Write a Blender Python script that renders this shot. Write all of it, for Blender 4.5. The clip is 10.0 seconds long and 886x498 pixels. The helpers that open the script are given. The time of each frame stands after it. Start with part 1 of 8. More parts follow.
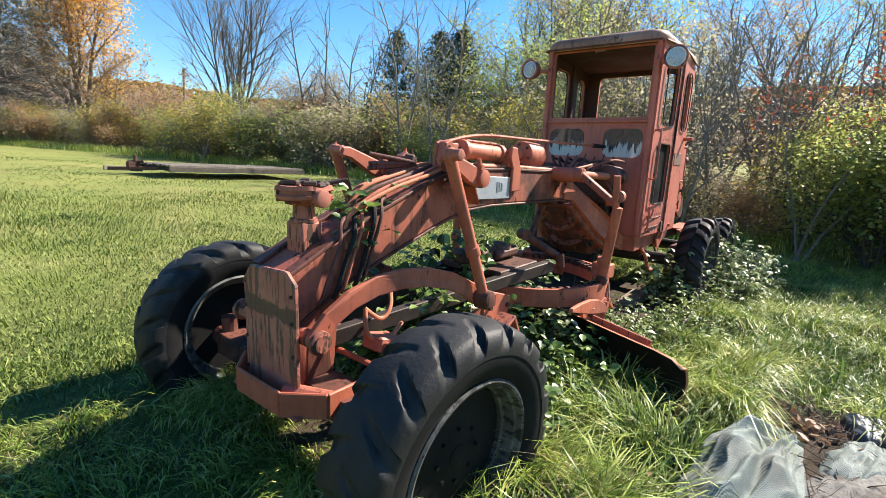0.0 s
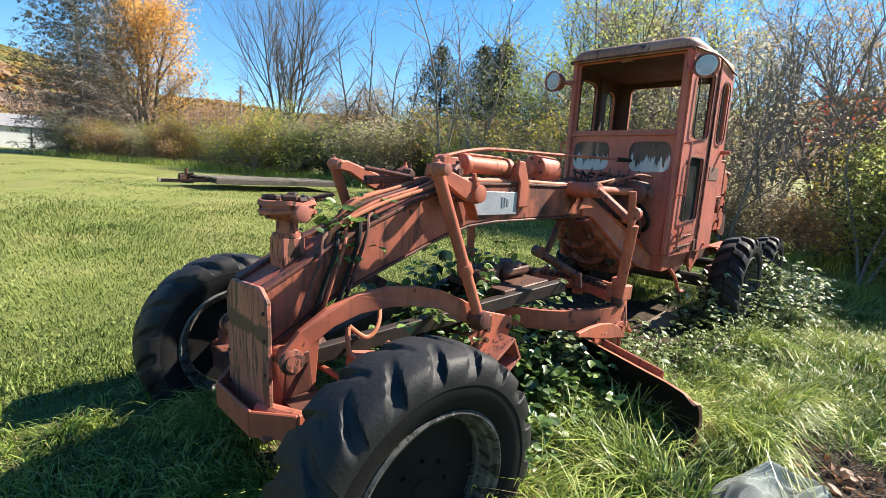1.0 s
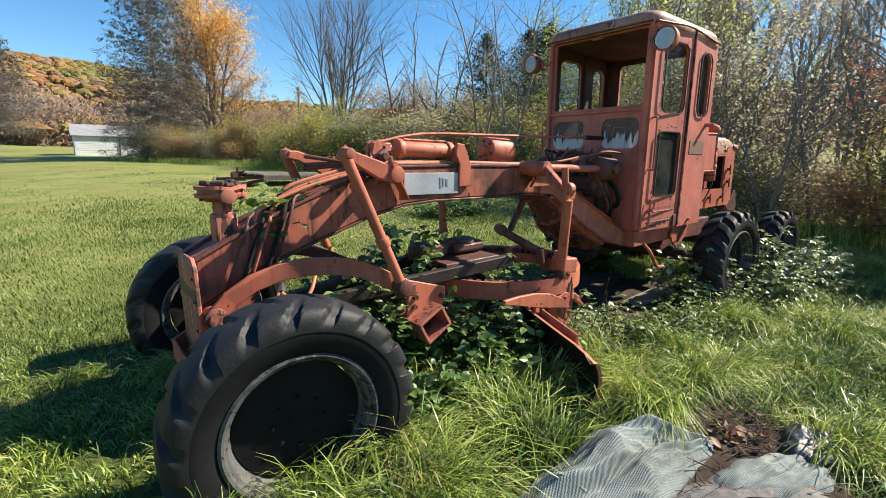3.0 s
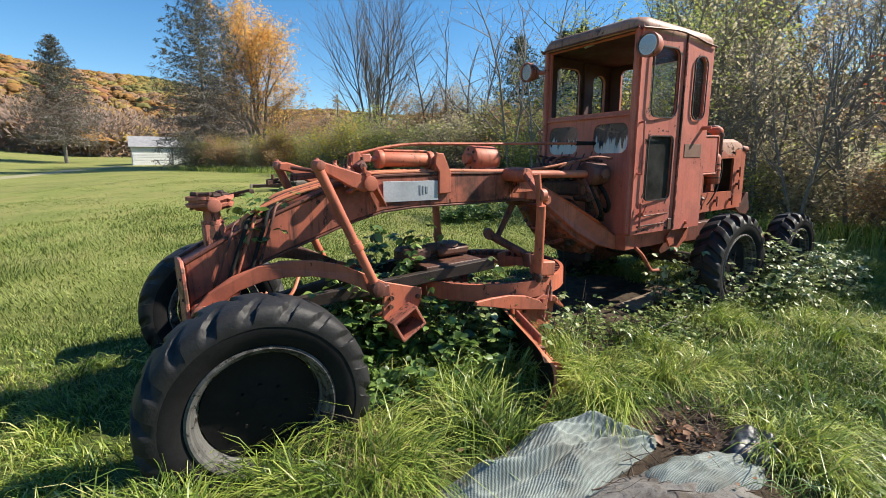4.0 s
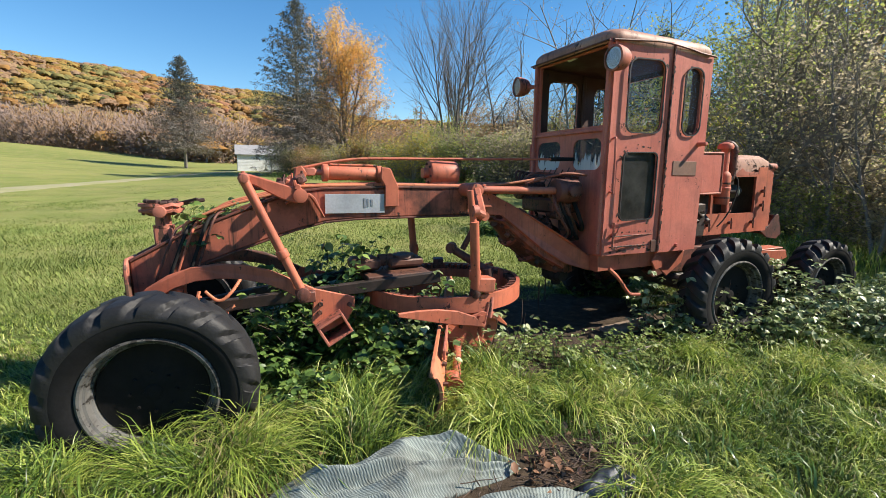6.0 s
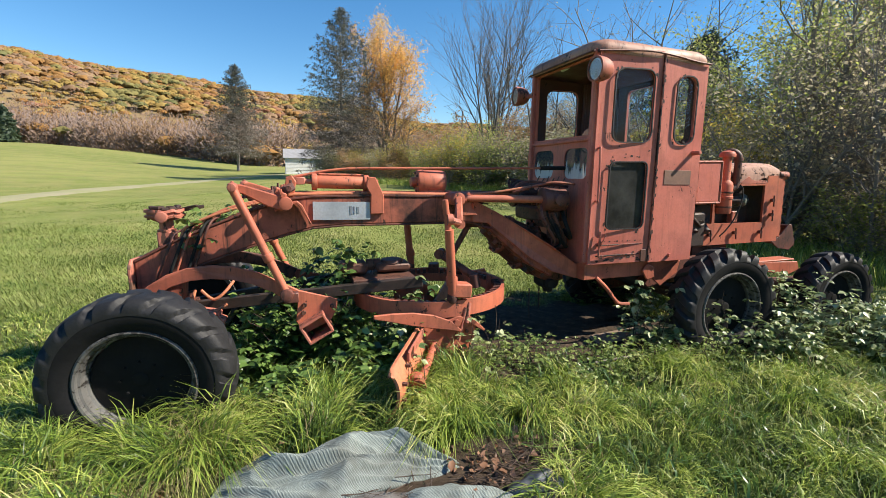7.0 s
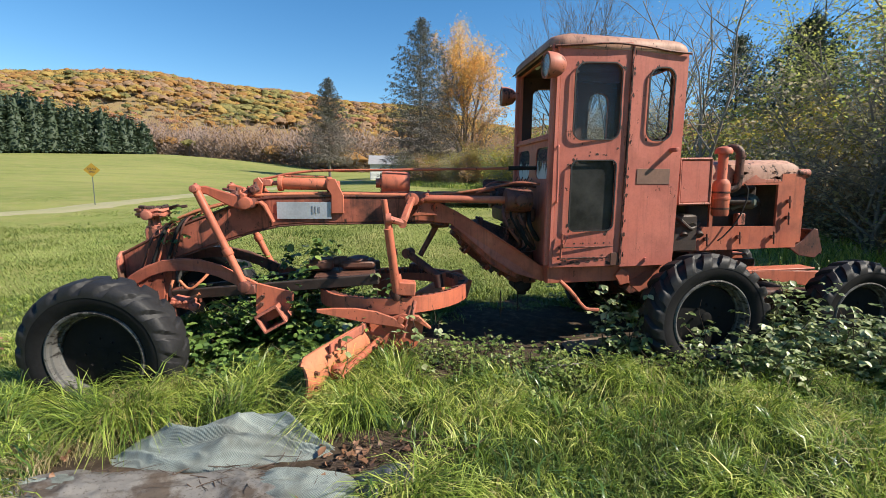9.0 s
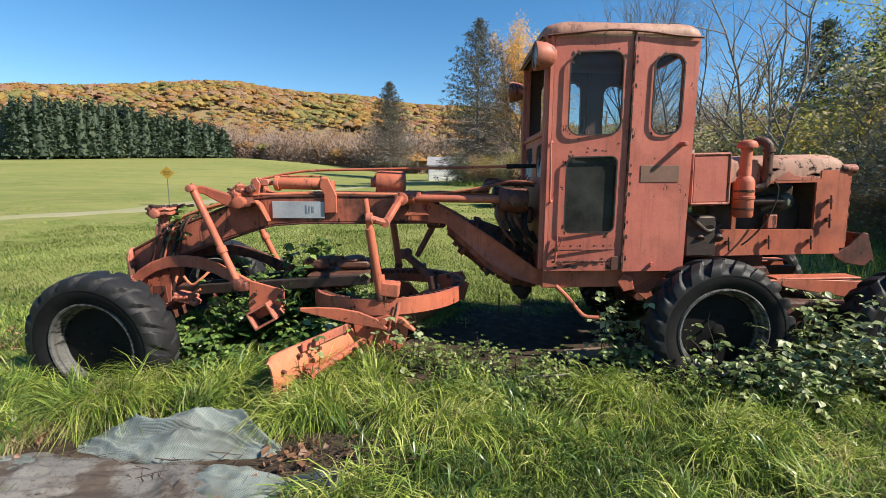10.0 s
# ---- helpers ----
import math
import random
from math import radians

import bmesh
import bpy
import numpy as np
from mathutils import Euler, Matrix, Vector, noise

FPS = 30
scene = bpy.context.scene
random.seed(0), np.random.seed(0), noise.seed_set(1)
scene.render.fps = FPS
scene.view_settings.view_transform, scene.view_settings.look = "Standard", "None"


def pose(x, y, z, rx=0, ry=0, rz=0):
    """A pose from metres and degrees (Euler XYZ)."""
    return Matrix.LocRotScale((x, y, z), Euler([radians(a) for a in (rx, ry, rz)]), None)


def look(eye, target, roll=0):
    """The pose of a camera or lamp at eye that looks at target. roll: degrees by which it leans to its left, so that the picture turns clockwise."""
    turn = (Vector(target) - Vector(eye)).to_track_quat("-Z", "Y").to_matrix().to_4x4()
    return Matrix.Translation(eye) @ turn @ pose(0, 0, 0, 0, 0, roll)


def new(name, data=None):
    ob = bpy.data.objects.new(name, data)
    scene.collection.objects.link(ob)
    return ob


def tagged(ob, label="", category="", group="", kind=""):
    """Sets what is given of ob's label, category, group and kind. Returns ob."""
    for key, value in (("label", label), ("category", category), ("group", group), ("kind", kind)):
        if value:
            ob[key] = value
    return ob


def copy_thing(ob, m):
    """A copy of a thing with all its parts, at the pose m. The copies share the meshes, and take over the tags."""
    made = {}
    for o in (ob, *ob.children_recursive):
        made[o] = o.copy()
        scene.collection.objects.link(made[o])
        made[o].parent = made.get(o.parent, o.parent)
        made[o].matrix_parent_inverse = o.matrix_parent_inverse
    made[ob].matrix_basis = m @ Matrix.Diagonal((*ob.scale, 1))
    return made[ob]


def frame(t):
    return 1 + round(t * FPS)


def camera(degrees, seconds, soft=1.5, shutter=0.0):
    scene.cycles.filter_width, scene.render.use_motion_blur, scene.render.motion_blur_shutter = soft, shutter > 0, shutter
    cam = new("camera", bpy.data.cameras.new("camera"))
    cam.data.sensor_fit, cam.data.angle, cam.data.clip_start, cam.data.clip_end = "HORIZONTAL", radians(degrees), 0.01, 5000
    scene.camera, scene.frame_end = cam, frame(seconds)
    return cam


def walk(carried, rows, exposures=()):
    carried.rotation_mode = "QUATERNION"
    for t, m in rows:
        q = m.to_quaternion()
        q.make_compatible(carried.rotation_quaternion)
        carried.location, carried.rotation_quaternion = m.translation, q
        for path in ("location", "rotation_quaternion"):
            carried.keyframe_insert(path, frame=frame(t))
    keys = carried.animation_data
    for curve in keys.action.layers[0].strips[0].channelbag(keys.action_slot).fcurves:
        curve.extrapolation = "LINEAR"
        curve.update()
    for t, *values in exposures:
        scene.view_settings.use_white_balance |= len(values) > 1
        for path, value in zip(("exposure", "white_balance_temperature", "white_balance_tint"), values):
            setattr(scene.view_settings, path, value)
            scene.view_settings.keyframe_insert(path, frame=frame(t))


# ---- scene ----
cam = camera(86.4, 10.0, 0.55)
PATH = [
    (0, (0.036, 0.039, 1.586), (1.576, 1.265, 1.231), 3.3),
    (0.5, (0.149, -0.011, 1.574), (1.632, 1.284, 1.223), 4.1),
    (1, (0.346, -0.126, 1.613), (1.765, 1.248, 1.301), 3.5),
    (1.5, (0.433, -0.359, 1.621), (1.8, 1.07, 1.32), 2.0),
    (2, (0.508, -0.631, 1.609), (1.842, 0.823, 1.28), 1.3),
    (2.5, (0.682, -0.791, 1.587), (1.965, 0.703, 1.234), 1.1),
    (4, (1.108, -1.485, 1.642), (2.194, 0.157, 1.293), 0.0),
    (4.5, (1.382, -1.646, 1.652), (2.399, 0.043, 1.313), -0.4),
    (5, (1.672, -1.951, 1.668), (2.624, -0.225, 1.334), 0.7),
    (6.5, (2.443, -2.281, 1.732), (3.123, -0.424, 1.428), 0.9),
    (7, (2.692, -2.519, 1.769), (3.291, -0.635, 1.465), 1.2),
    (7.5, (2.983, -2.604, 1.735), (3.497, -0.694, 1.437), 1.5),
    (8, (3.299, -2.653, 1.764), (3.73, -0.721, 1.477), 1.2),
    (8.5, (3.633, -2.812, 1.754), (3.96, -0.86, 1.468), 0.8),
    (9, (3.962, -2.879, 1.752), (4.199, -0.914, 1.461), 0.7),
    (9.5, (4.346, -2.799, 1.733), (4.47, -0.824, 1.444), 1.2),
    (10, (4.682, -2.783, 1.738), (4.657, -0.805, 1.449), 0.4),
]
walk(cam, [(t, look(eye, target, roll)) for t, eye, target, roll in PATH], [(0, 1.38, 7080, 10), (2.5, 1.14, 7080, 10), (4.5, 0.94, 7080, 10), (7, 0.97, 7080, 10), (10, 0.85, 7080, 10)])

# ---- light ----
SUN = Vector((0.765, -0.30, 0.725)).normalized()
world = bpy.data.worlds.new("sky")
scene.world = world
world.use_nodes = True
_bg = world.node_tree.nodes["Background"]
_sky = world.node_tree.nodes.new("ShaderNodeTexSky")
_sky.sky_type = 'NISHITA'
_sky.sun_disc = False
_sky.sun_elevation = math.asin(SUN.z)
_sky.sun_rotation = math.atan2(SUN.x, SUN.y)
_sky.air_density, _sky.dust_density, _sky.ozone_density, _sky.altitude = 1.0, 0.0, 4.0, 300
_hue = world.node_tree.nodes.new("ShaderNodeHueSaturation")
_hue.inputs["Saturation"].default_value = 1.27
_hue.inputs["Hue"].default_value = 0.499
world.node_tree.links.new(_sky.outputs[0], _hue.inputs["Color"])
world.node_tree.links.new(_hue.outputs[0], _bg.inputs[0])
_bg.inputs[1].default_value = 0.095
sun = new("sun", bpy.data.lights.new("sun", 'SUN'))
sun.data.energy, sun.data.angle, sun.data.color = 5.0, radians(0.6), (1.0, 0.955, 0.88)
sun.matrix_world = look(SUN * 60, (0, 0, 0))


# ---- materials ----
class Mat:
    """A small builder of node materials."""

    def __init__(self, name):
        self.mat = bpy.data.materials.new(name)
        self.mat.use_nodes = True
        self.t = self.mat.node_tree
        self.b = self.t.nodes["Principled BSDF"]
        self.out = self.t.nodes["Material Output"]

    def node(self, kind, **inputs):
        n = self.t.nodes.new(kind)
        for k, v in inputs.items():
            self.put(n, k, v)
        return n

    def put(self, n, key, v):
        sock = n.inputs[int(key[1:])] if key[0] == "i" and key[1:].isdigit() else n.inputs[key.replace("_", " ")]
        if isinstance(v, bpy.types.NodeSocket):
            self.t.links.new(v, sock)
        else:
            sock.default_value = v

    def coord(self, out="Object", scale=None):
        c = self.node("ShaderNodeTexCoord").outputs[out]
        if scale is None:
            return c
        m = self.node("ShaderNodeMapping", Vector=c, Scale=scale)
        return m.outputs[0]

    def world_coord(self):
        return self.node("ShaderNodeNewGeometry").outputs["Position"]

    def noise(self, vec, scale, detail=4.0, rough=0.55):
        return self.node("ShaderNodeTexNoise", Vector=vec, Scale=scale, Detail=detail, Roughness=rough).outputs[0]

    def ramp(self, fac, stops):
        n = self.node("ShaderNodeValToRGB", Fac=fac)
        el = n.color_ramp.elements
        while len(el) > len(stops):
            el.remove(el[-1])
        while len(el) < len(stops):
            el.new(0.5)
        for e, (p, c) in zip(el, stops):
            e.position = p
            e.color = (c, c, c, 1) if isinstance(c, (int, float)) else (*c, 1)
        return n.outputs[0]

    def mix(self, fac, a, b, blend='MIX'):
        n = self.t.nodes.new("ShaderNodeMix")
        n.data_type, n.blend_type = 'RGBA', blend
        for sock, v in ((n.inputs[0], fac), (n.inputs[6], a), (n.inputs[7], b)):
            if isinstance(v, bpy.types.NodeSocket):
                self.t.links.new(v, sock)
            elif isinstance(v, (int, float)):
                sock.default_value = v
            else:
                sock.default_value = (*v, 1)
        return n.outputs[2]

    def math(self, op, a, b=0.0):
        n = self.t.nodes.new("ShaderNodeMath")
        n.operation = op
        for sock, v in ((n.inputs[0], a), (n.inputs[1], b)):
            if isinstance(v, bpy.types.NodeSocket):
                self.t.links.new(v, sock)
            else:
                sock.default_value = v
        return n.outputs[0]

    def base(self, col, rough=0.6, metal=0.0, spec=0.5):
        for key, v in (("Base Color", col), ("Roughness", rough), ("Metallic", metal), ("Specular IOR Level", spec)):
            s = self.b.inputs[key]
            if isinstance(v, bpy.types.NodeSocket):
                self.t.links.new(v, s)
            else:
                s.default_value = (*v, 1) if isinstance(v, tuple) else v
        return self

    def bump(self, height, strength=0.3, distance=0.01):
        n = self.node("ShaderNodeBump", Height=height, Strength=strength, Distance=distance)
        self.t.links.new(n.outputs[0], self.b.inputs["Normal"])
        return self


def paint(name, light, dark, rust, chips=0.60, grime=0.35, run=1.0, tone=(0.075, 0.035, 0.027)):
    """Faded enamel: chalky patches, soft grime stains, runs, and small clustered chips of rust."""
    m = Mat(name)
    c = m.coord()
    col = m.mix(m.ramp(m.noise(c, 1.7, 6, 0.6), [(0.36, 0.0), (0.64, 1.0)]), dark, light)
    speck = m.noise(c, 46, 7, 0.7)
    col = m.mix(m.ramp(speck, [(0.36, 0.16), (0.56, 0.0)]), col, tuple(0.45 * k for k in dark))
    stain = m.noise(c, 2.6, 8, 0.62)
    col = m.mix(m.ramp(stain, [(0.47, 0.0), (0.68, grime)]), col, tone)
    runs = m.noise(m.coord(scale=(14, 14, 1.1 / run)), 1.6, 6, 0.62)
    col = m.mix(m.ramp(runs, [(0.52, 0.0), (0.70, grime)]), col, tone)
    where = m.noise(c, 3.1, 3)
    small = m.noise(m.coord(scale=(1, 1, 0.55 / run)), 23, 9, 0.72)
    both = m.math('ADD', m.math('MULTIPLY', small, 0.7), m.math('MULTIPLY', where, 0.3))
    mask = m.ramp(both, [(chips, 0.0), (chips + 0.018, 1.0)])
    col = m.mix(mask, col, m.mix(m.noise(c, 90, 4), rust, tuple(0.25 * k for k in rust)))
    m.base(col, m.ramp(stain, [(0.35, 0.48), (0.7, 0.8)]), 0.0, 0.4)
    return m.bump(m.math('SUBTRACT', m.math('MULTIPLY', speck, 0.35), m.math('MULTIPLY', mask, 0.6)), 0.4, 0.004).mat


PAINT = paint("faded_orange_paint", (0.55, 0.160, 0.088), (0.40, 0.102, 0.058), (0.10, 0.04, 0.025), 0.60, 0.45)
PAINT_BOOM = paint("grime_streaked_orange_paint", (0.43, 0.124, 0.074), (0.29, 0.080, 0.050), (0.06, 0.028, 0.02), 0.575, 0.95, 1.0, (0.032, 0.018, 0.014))
PAINT_CAB = paint("faded_cab_paint", (0.58, 0.175, 0.125), (0.47, 0.122, 0.086), (0.075, 0.03, 0.022), 0.61, 0.30)
PAINT_SEAM = paint("rusted_seam_paint", (0.36, 0.10, 0.07), (0.22, 0.06, 0.042), (0.035, 0.018, 0.014), 0.50, 0.8)
PAINT_ROOF = paint("bleached_roof_paint", (0.44, 0.245, 0.175), (0.34, 0.155, 0.11), (0.08, 0.038, 0.028), 0.58, 0.6)
PAINT_PEEL = paint("peeling_orange_paint", (0.50, 0.17, 0.115), (0.40, 0.12, 0.078), (0.13, 0.062, 0.042), 0.545, 0.5, 2.2)

def nose_paint():
    """Enamel scraped off in upright streaks, with a band of dark rust across."""
    m = Mat("scraped_nose_paint")
    c = m.coord()
    z = m.node("ShaderNodeSeparateXYZ", Vector=c).outputs[2]
    col = m.mix(m.ramp(m.noise(c, 5, 5), [(0.35, 0.0), (0.65, 1.0)]), (0.40, 0.125, 0.085), (0.52, 0.19, 0.13))
    streak = m.noise(m.coord(scale=(1, 26, 3.2)), 1.0, 7, 0.68)
    edge = m.noise(m.coord(scale=(1, 9, 14)), 1.0, 5, 0.6)
    up = m.math('SUBTRACT', z, m.math('MULTIPLY', edge, 0.10))
    band = m.ramp(up, [(0.695, 0.0), (0.705, 0.9), (0.775, 0.9), (0.79, 0.0)])
    top = m.ramp(z, [(0.30, 0.0), (0.45, 0.10), (0.80, 0.12)])
    mask = m.ramp(m.math('ADD', streak, m.math('MULTIPLY', top, 0.5)), [(0.57, 0.0), (0.60, 1.0)])
    rust = m.mix(m.noise(c, 60, 5, 0.7), (0.10, 0.045, 0.030), (0.20, 0.10, 0.07))
    col = m.mix(mask, col, rust)
    col = m.mix(band, col, m.mix(m.noise(c, 30, 5), (0.075, 0.04, 0.024), (0.15, 0.085, 0.055)))
    m.base(col, 0.62, 0.0, 0.4)
    return m.bump(m.math('MULTIPLY', m.math('ADD', mask, band), -0.5), 0.4, 0.003).mat


NOSE = nose_paint()
# Grime-darkened red; on the far scarifier arm it stands for shade.
PAINT_GRIMY_SHADE = paint("grimy_shaded_red_paint", (0.19, 0.062, 0.043), (0.10, 0.036, 0.026), (0.035, 0.02, 0.016), 0.55, 0.85, 1.0, (0.025, 0.016, 0.013))
# Lighter orange: the blade's sunlit back put into the colour; pipes share it.
PAINT_BRIGHT = paint("bright_sunlit_orange_paint", (0.56, 0.20, 0.10), (0.47, 0.155, 0.08), (0.15, 0.06, 0.035), 0.60, 0.25)
RUST = paint("brown_rust", (0.15, 0.062, 0.04), (0.09, 0.038, 0.026), (0.045, 0.022, 0.016), 0.54, 0.6)
RUST_BLACK = paint("black_rust_scale", (0.045, 0.022, 0.016), (0.028, 0.015, 0.012), (0.09, 0.04, 0.025), 0.60, 0.6)
# Dark brown for the cab's inside, with its shade put into the colour.
INSIDE = paint("shaded_cab_lining", (0.085, 0.038, 0.03), (0.06, 0.028, 0.023), (0.04, 0.022, 0.018), 0.6, 0.5)


def simple(name, a, b, scale=8.0, rough=0.6, metal=0.0, bump=0.2, dist=0.003, spec=0.5):
    m = Mat(name)
    c = m.coord()
    n = m.noise(c, scale, 6, 0.62)
    f = m.noise(c, scale * 9, 4)
    col = m.mix(m.ramp(n, [(0.35, 0.0), (0.68, 1.0)]), a, b)
    col = m.mix(m.ramp(f, [(0.35, 0.3), (0.6, 0.0)]), col, tuple(0.5 * k for k in a))
    m.base(col, rough, metal, spec)
    return m.bump(f, bump, dist).mat


RUBBER = simple("weathered_black_rubber", (0.007, 0.007, 0.008), (0.014, 0.014, 0.015), 5, 0.78, 0, 0.25, 0.004, 0.2)
LUG = simple("worn_tread_rubber", (0.010, 0.010, 0.011), (0.022, 0.022, 0.024), 6, 0.6, 0, 0.4, 0.005, 0.35)
RIM = paint("flaking_grey_rim", (0.175, 0.173, 0.165), (0.09, 0.087, 0.083), (0.03, 0.026, 0.024), 0.53, 0.85, 1.0, (0.03, 0.025, 0.022))
DISC = simple("black_wheel_disc", (0.006, 0.006, 0.006), (0.013, 0.012, 0.012), 4, 0.75, 0, 0.3, 0.004, 0.2)
PLATE_TAN = simple("dull_tan_plate", (0.235, 0.12, 0.082), (0.17, 0.092, 0.065), 5, 0.7)
HOSE = simple("black_hose", (0.012, 0.012, 0.012), (0.03, 0.028, 0.026), 10, 0.8, 0, 0.3, 0.003, 0.2)
IRON = simple("oily_dark_iron", (0.03, 0.022, 0.018), (0.07, 0.045, 0.035), 7, 0.6, 0.2, 0.4, 0.006)
STEEL = simple("grey_bare_steel", (0.44, 0.47, 0.51), (0.33, 0.35, 0.38), 5, 0.45, 0.25, 0.1)
STEEL_DIM = simple("faded_plate_mark", (0.20, 0.22, 0.25), (0.27, 0.29, 0.32), 9, 0.55, 0.2)
CHROME = simple("dull_chrome", (0.75, 0.75, 0.75), (0.62, 0.60, 0.58), 6, 0.30, 0.9, 0.1)
GASKET = simple("black_window_gasket", (0.015, 0.015, 0.015), (0.03, 0.028, 0.027), 12, 0.6)
WOOD = simple("grey_weathered_wood", (0.21, 0.18, 0.145), (0.12, 0.10, 0.08), 6, 0.85, 0, 0.5, 0.006)
WOOD_BROWN = simple("brown_old_plank", (0.27, 0.20, 0.14), (0.15, 0.105, 0.075), 7, 0.85, 0, 0.5, 0.006)
WHITE_SIDING = simple("white_siding", (0.76, 0.77, 0.78), (0.68, 0.69, 0.70), 1.2, 0.6)
ROOF_GREY = simple("grey_shingles", (0.30, 0.30, 0.31), (0.22, 0.22, 0.23), 2.0, 0.85)
YELLOW = simple("yellow_sign_face", (0.26, 0.165, 0.012), (0.21, 0.13, 0.01), 4, 0.45)
BLACK_INK = simple("black_sign_ink", (0.015, 0.015, 0.015), (0.02, 0.02, 0.02), 4, 0.5)
GALV = simple("dull_post_steel", (0.13, 0.15, 0.12), (0.09, 0.10, 0.09), 5, 0.6, 0.4)
BARK = simple("grey_bark", (0.26, 0.23, 0.20), (0.165, 0.142, 0.122), 6, 0.9, 0, 0.6, 0.02)
BARK_MID = simple("mid_grey_bark", (0.155, 0.135, 0.118), (0.10, 0.086, 0.074), 6, 0.9, 0, 0.5, 0.02)
BARK_PALE = simple("pale_grey_bark", (0.30, 0.27, 0.24), (0.19, 0.17, 0.15), 6, 0.9, 0, 0.5, 0.02)
BARK_DARK = simple("dark_bark", (0.105, 0.088, 0.075), (0.065, 0.053, 0.045), 6, 0.9, 0, 0.6, 0.02)
PLASTIC_BAG = simple("dark_blue_plastic", (0.05, 0.06, 0.075), (0.03, 0.035, 0.045), 8, 0.36, 0, 0.5, 0.01)
GRAVEL = simple("pale_gravel", (0.30, 0.27, 0.17), (0.25, 0.25, 0.10), 0.5, 0.95, 0, 0.5, 0.02)
TWIG = simple("dead_twigs", (0.10, 0.066, 0.048), (0.04, 0.028, 0.022), 14, 0.9)


def glass(name, tint, rough, dirt):
    m = Mat(name)
    c = m.coord()
    g = m.node("ShaderNodeBsdfGlossy", Roughness=rough)
    t = m.node("ShaderNodeBsdfTransparent", Color=(*tint, 1))
    d = m.node("ShaderNodeBsdfDiffuse", Color=(0.42, 0.42, 0.40, 1))
    a = m.node("ShaderNodeMixShader", Fac=0.016, i1=t.outputs[0], i2=g.outputs[0])
    smear = m.ramp(m.noise(c, 3.5, 6, 0.65), [(0.38, dirt * 0.3), (0.7, dirt)])
    b = m.node("ShaderNodeMixShader", Fac=smear, i1=a.outputs[0], i2=d.outputs[0])
    m.t.links.new(b.outputs[0], m.out.inputs[0])
    return m.mat


GLASS = glass("dusty_clear_glass", (0.88, 0.90, 0.90), 0.02, 0.012)
GLASS_DARK = glass("smoked_dirty_glass", (0.035, 0.045, 0.06), 0.30, 0.11)


def film_glass():
    """A pane with white residue run down in streaks; pale reflections low down are painted in with it."""
    m = Mat("milky_reflection_glass")
    c = m.coord()
    z = m.node("ShaderNodeSeparateXYZ", Vector=c).outputs[2]
    run = m.noise(m.coord(scale=(1, 17, 1.6)), 1.0, 6, 0.6)
    h = m.math('MULTIPLY', m.math('SUBTRACT', 1.80, z), 1.5)
    mask = m.ramp(m.math('ADD', run, h), [(0.50, 0.06), (0.56, 0.75), (0.80, 0.85)])
    t = m.node("ShaderNodeBsdfTransparent", Color=(0.55, 0.57, 0.58, 1))
    g = m.node("ShaderNodeBsdfGlossy", Roughness=0.06)
    d = m.node("ShaderNodeBsdfDiffuse", Color=(0.62, 0.63, 0.62, 1))
    a = m.node("ShaderNodeMixShader", Fac=0.04, i1=t.outputs[0], i2=g.outputs[0])
    b = m.node("ShaderNodeMixShader", Fac=mask, i1=a.outputs[0], i2=d.outputs[0])
    m.t.links.new(b.outputs[0], m.out.inputs[0])
    return m.mat


GLASS_FILM = film_glass()
LENS = glass("headlamp_lens", (0.95, 0.95, 0.95), 0.08, 0.07)


def foliage(name, cols, through_light=0.4, rough=0.55, patch=0.6, gloss=0.5, clump=0.38):
    """Leaves or blades: each island its own tone, thin enough to glow against the sun."""
    m = Mat(name)
    geo = m.node("ShaderNodeNewGeometry")
    n = m.ramp(m.noise(geo.outputs["Position"], patch, 3), [(0.25, 0.0), (0.75, 1.0)])
    f = m.math('ADD', m.math('MULTIPLY', geo.outputs["Random Per Island"], 1 - clump), m.math('MULTIPLY', n, clump))
    k = len(cols) - 1
    col = m.ramp(f, [(0.12 + 0.76 * i / k, c) for i, c in enumerate(cols)])
    m.base(col, rough, 0, gloss)
    t = m.node("ShaderNodeBsdfTranslucent", Color=col)
    mix = m.node("ShaderNodeMixShader", Fac=through_light, i1=m.b.outputs[0], i2=t.outputs[0])
    m.t.links.new(mix.outputs[0], m.out.inputs[0])
    return m.mat


GRASS = foliage("long_grass", [(0.024, 0.048, 0.011), (0.08, 0.145, 0.023), (0.225, 0.315, 0.05), (0.41, 0.465, 0.105), (0.66, 0.60, 0.28)], 0.30, 0.40, 2.6, 0.5, 0.55)
SHORT = foliage("short_dark_grass", [(0.025, 0.05, 0.01), (0.06, 0.105, 0.02), (0.12, 0.18, 0.035), (0.22, 0.25, 0.07)], 0.35, 0.5, 2.2, 0.4, 0.5)
BROAD = foliage("broad_dark_blade", [(0.025, 0.06, 0.016), (0.05, 0.11, 0.026), (0.10, 0.19, 0.045), (0.19, 0.29, 0.08)], 0.30, 0.30, 2.0, 0.7, 0.3)
LAWN = foliage("mown_grass", [(0.055, 0.092, 0.022), (0.138, 0.19, 0.046), (0.248, 0.293, 0.086), (0.35, 0.335, 0.165)], 0.10, 0.6, 0.8, 0.2, 0.6)
STRAW = foliage("dry_straw", [(0.24, 0.19, 0.09), (0.38, 0.31, 0.17), (0.46, 0.40, 0.25)], 0.35, 0.75, 2, 0.15)
BRAMBLE = foliage("bramble_leaf", [(0.03, 0.06, 0.018), (0.06, 0.12, 0.03), (0.13, 0.22, 0.05), (0.28, 0.38, 0.10)], 0.30, 0.38, 2.0, 0.6)
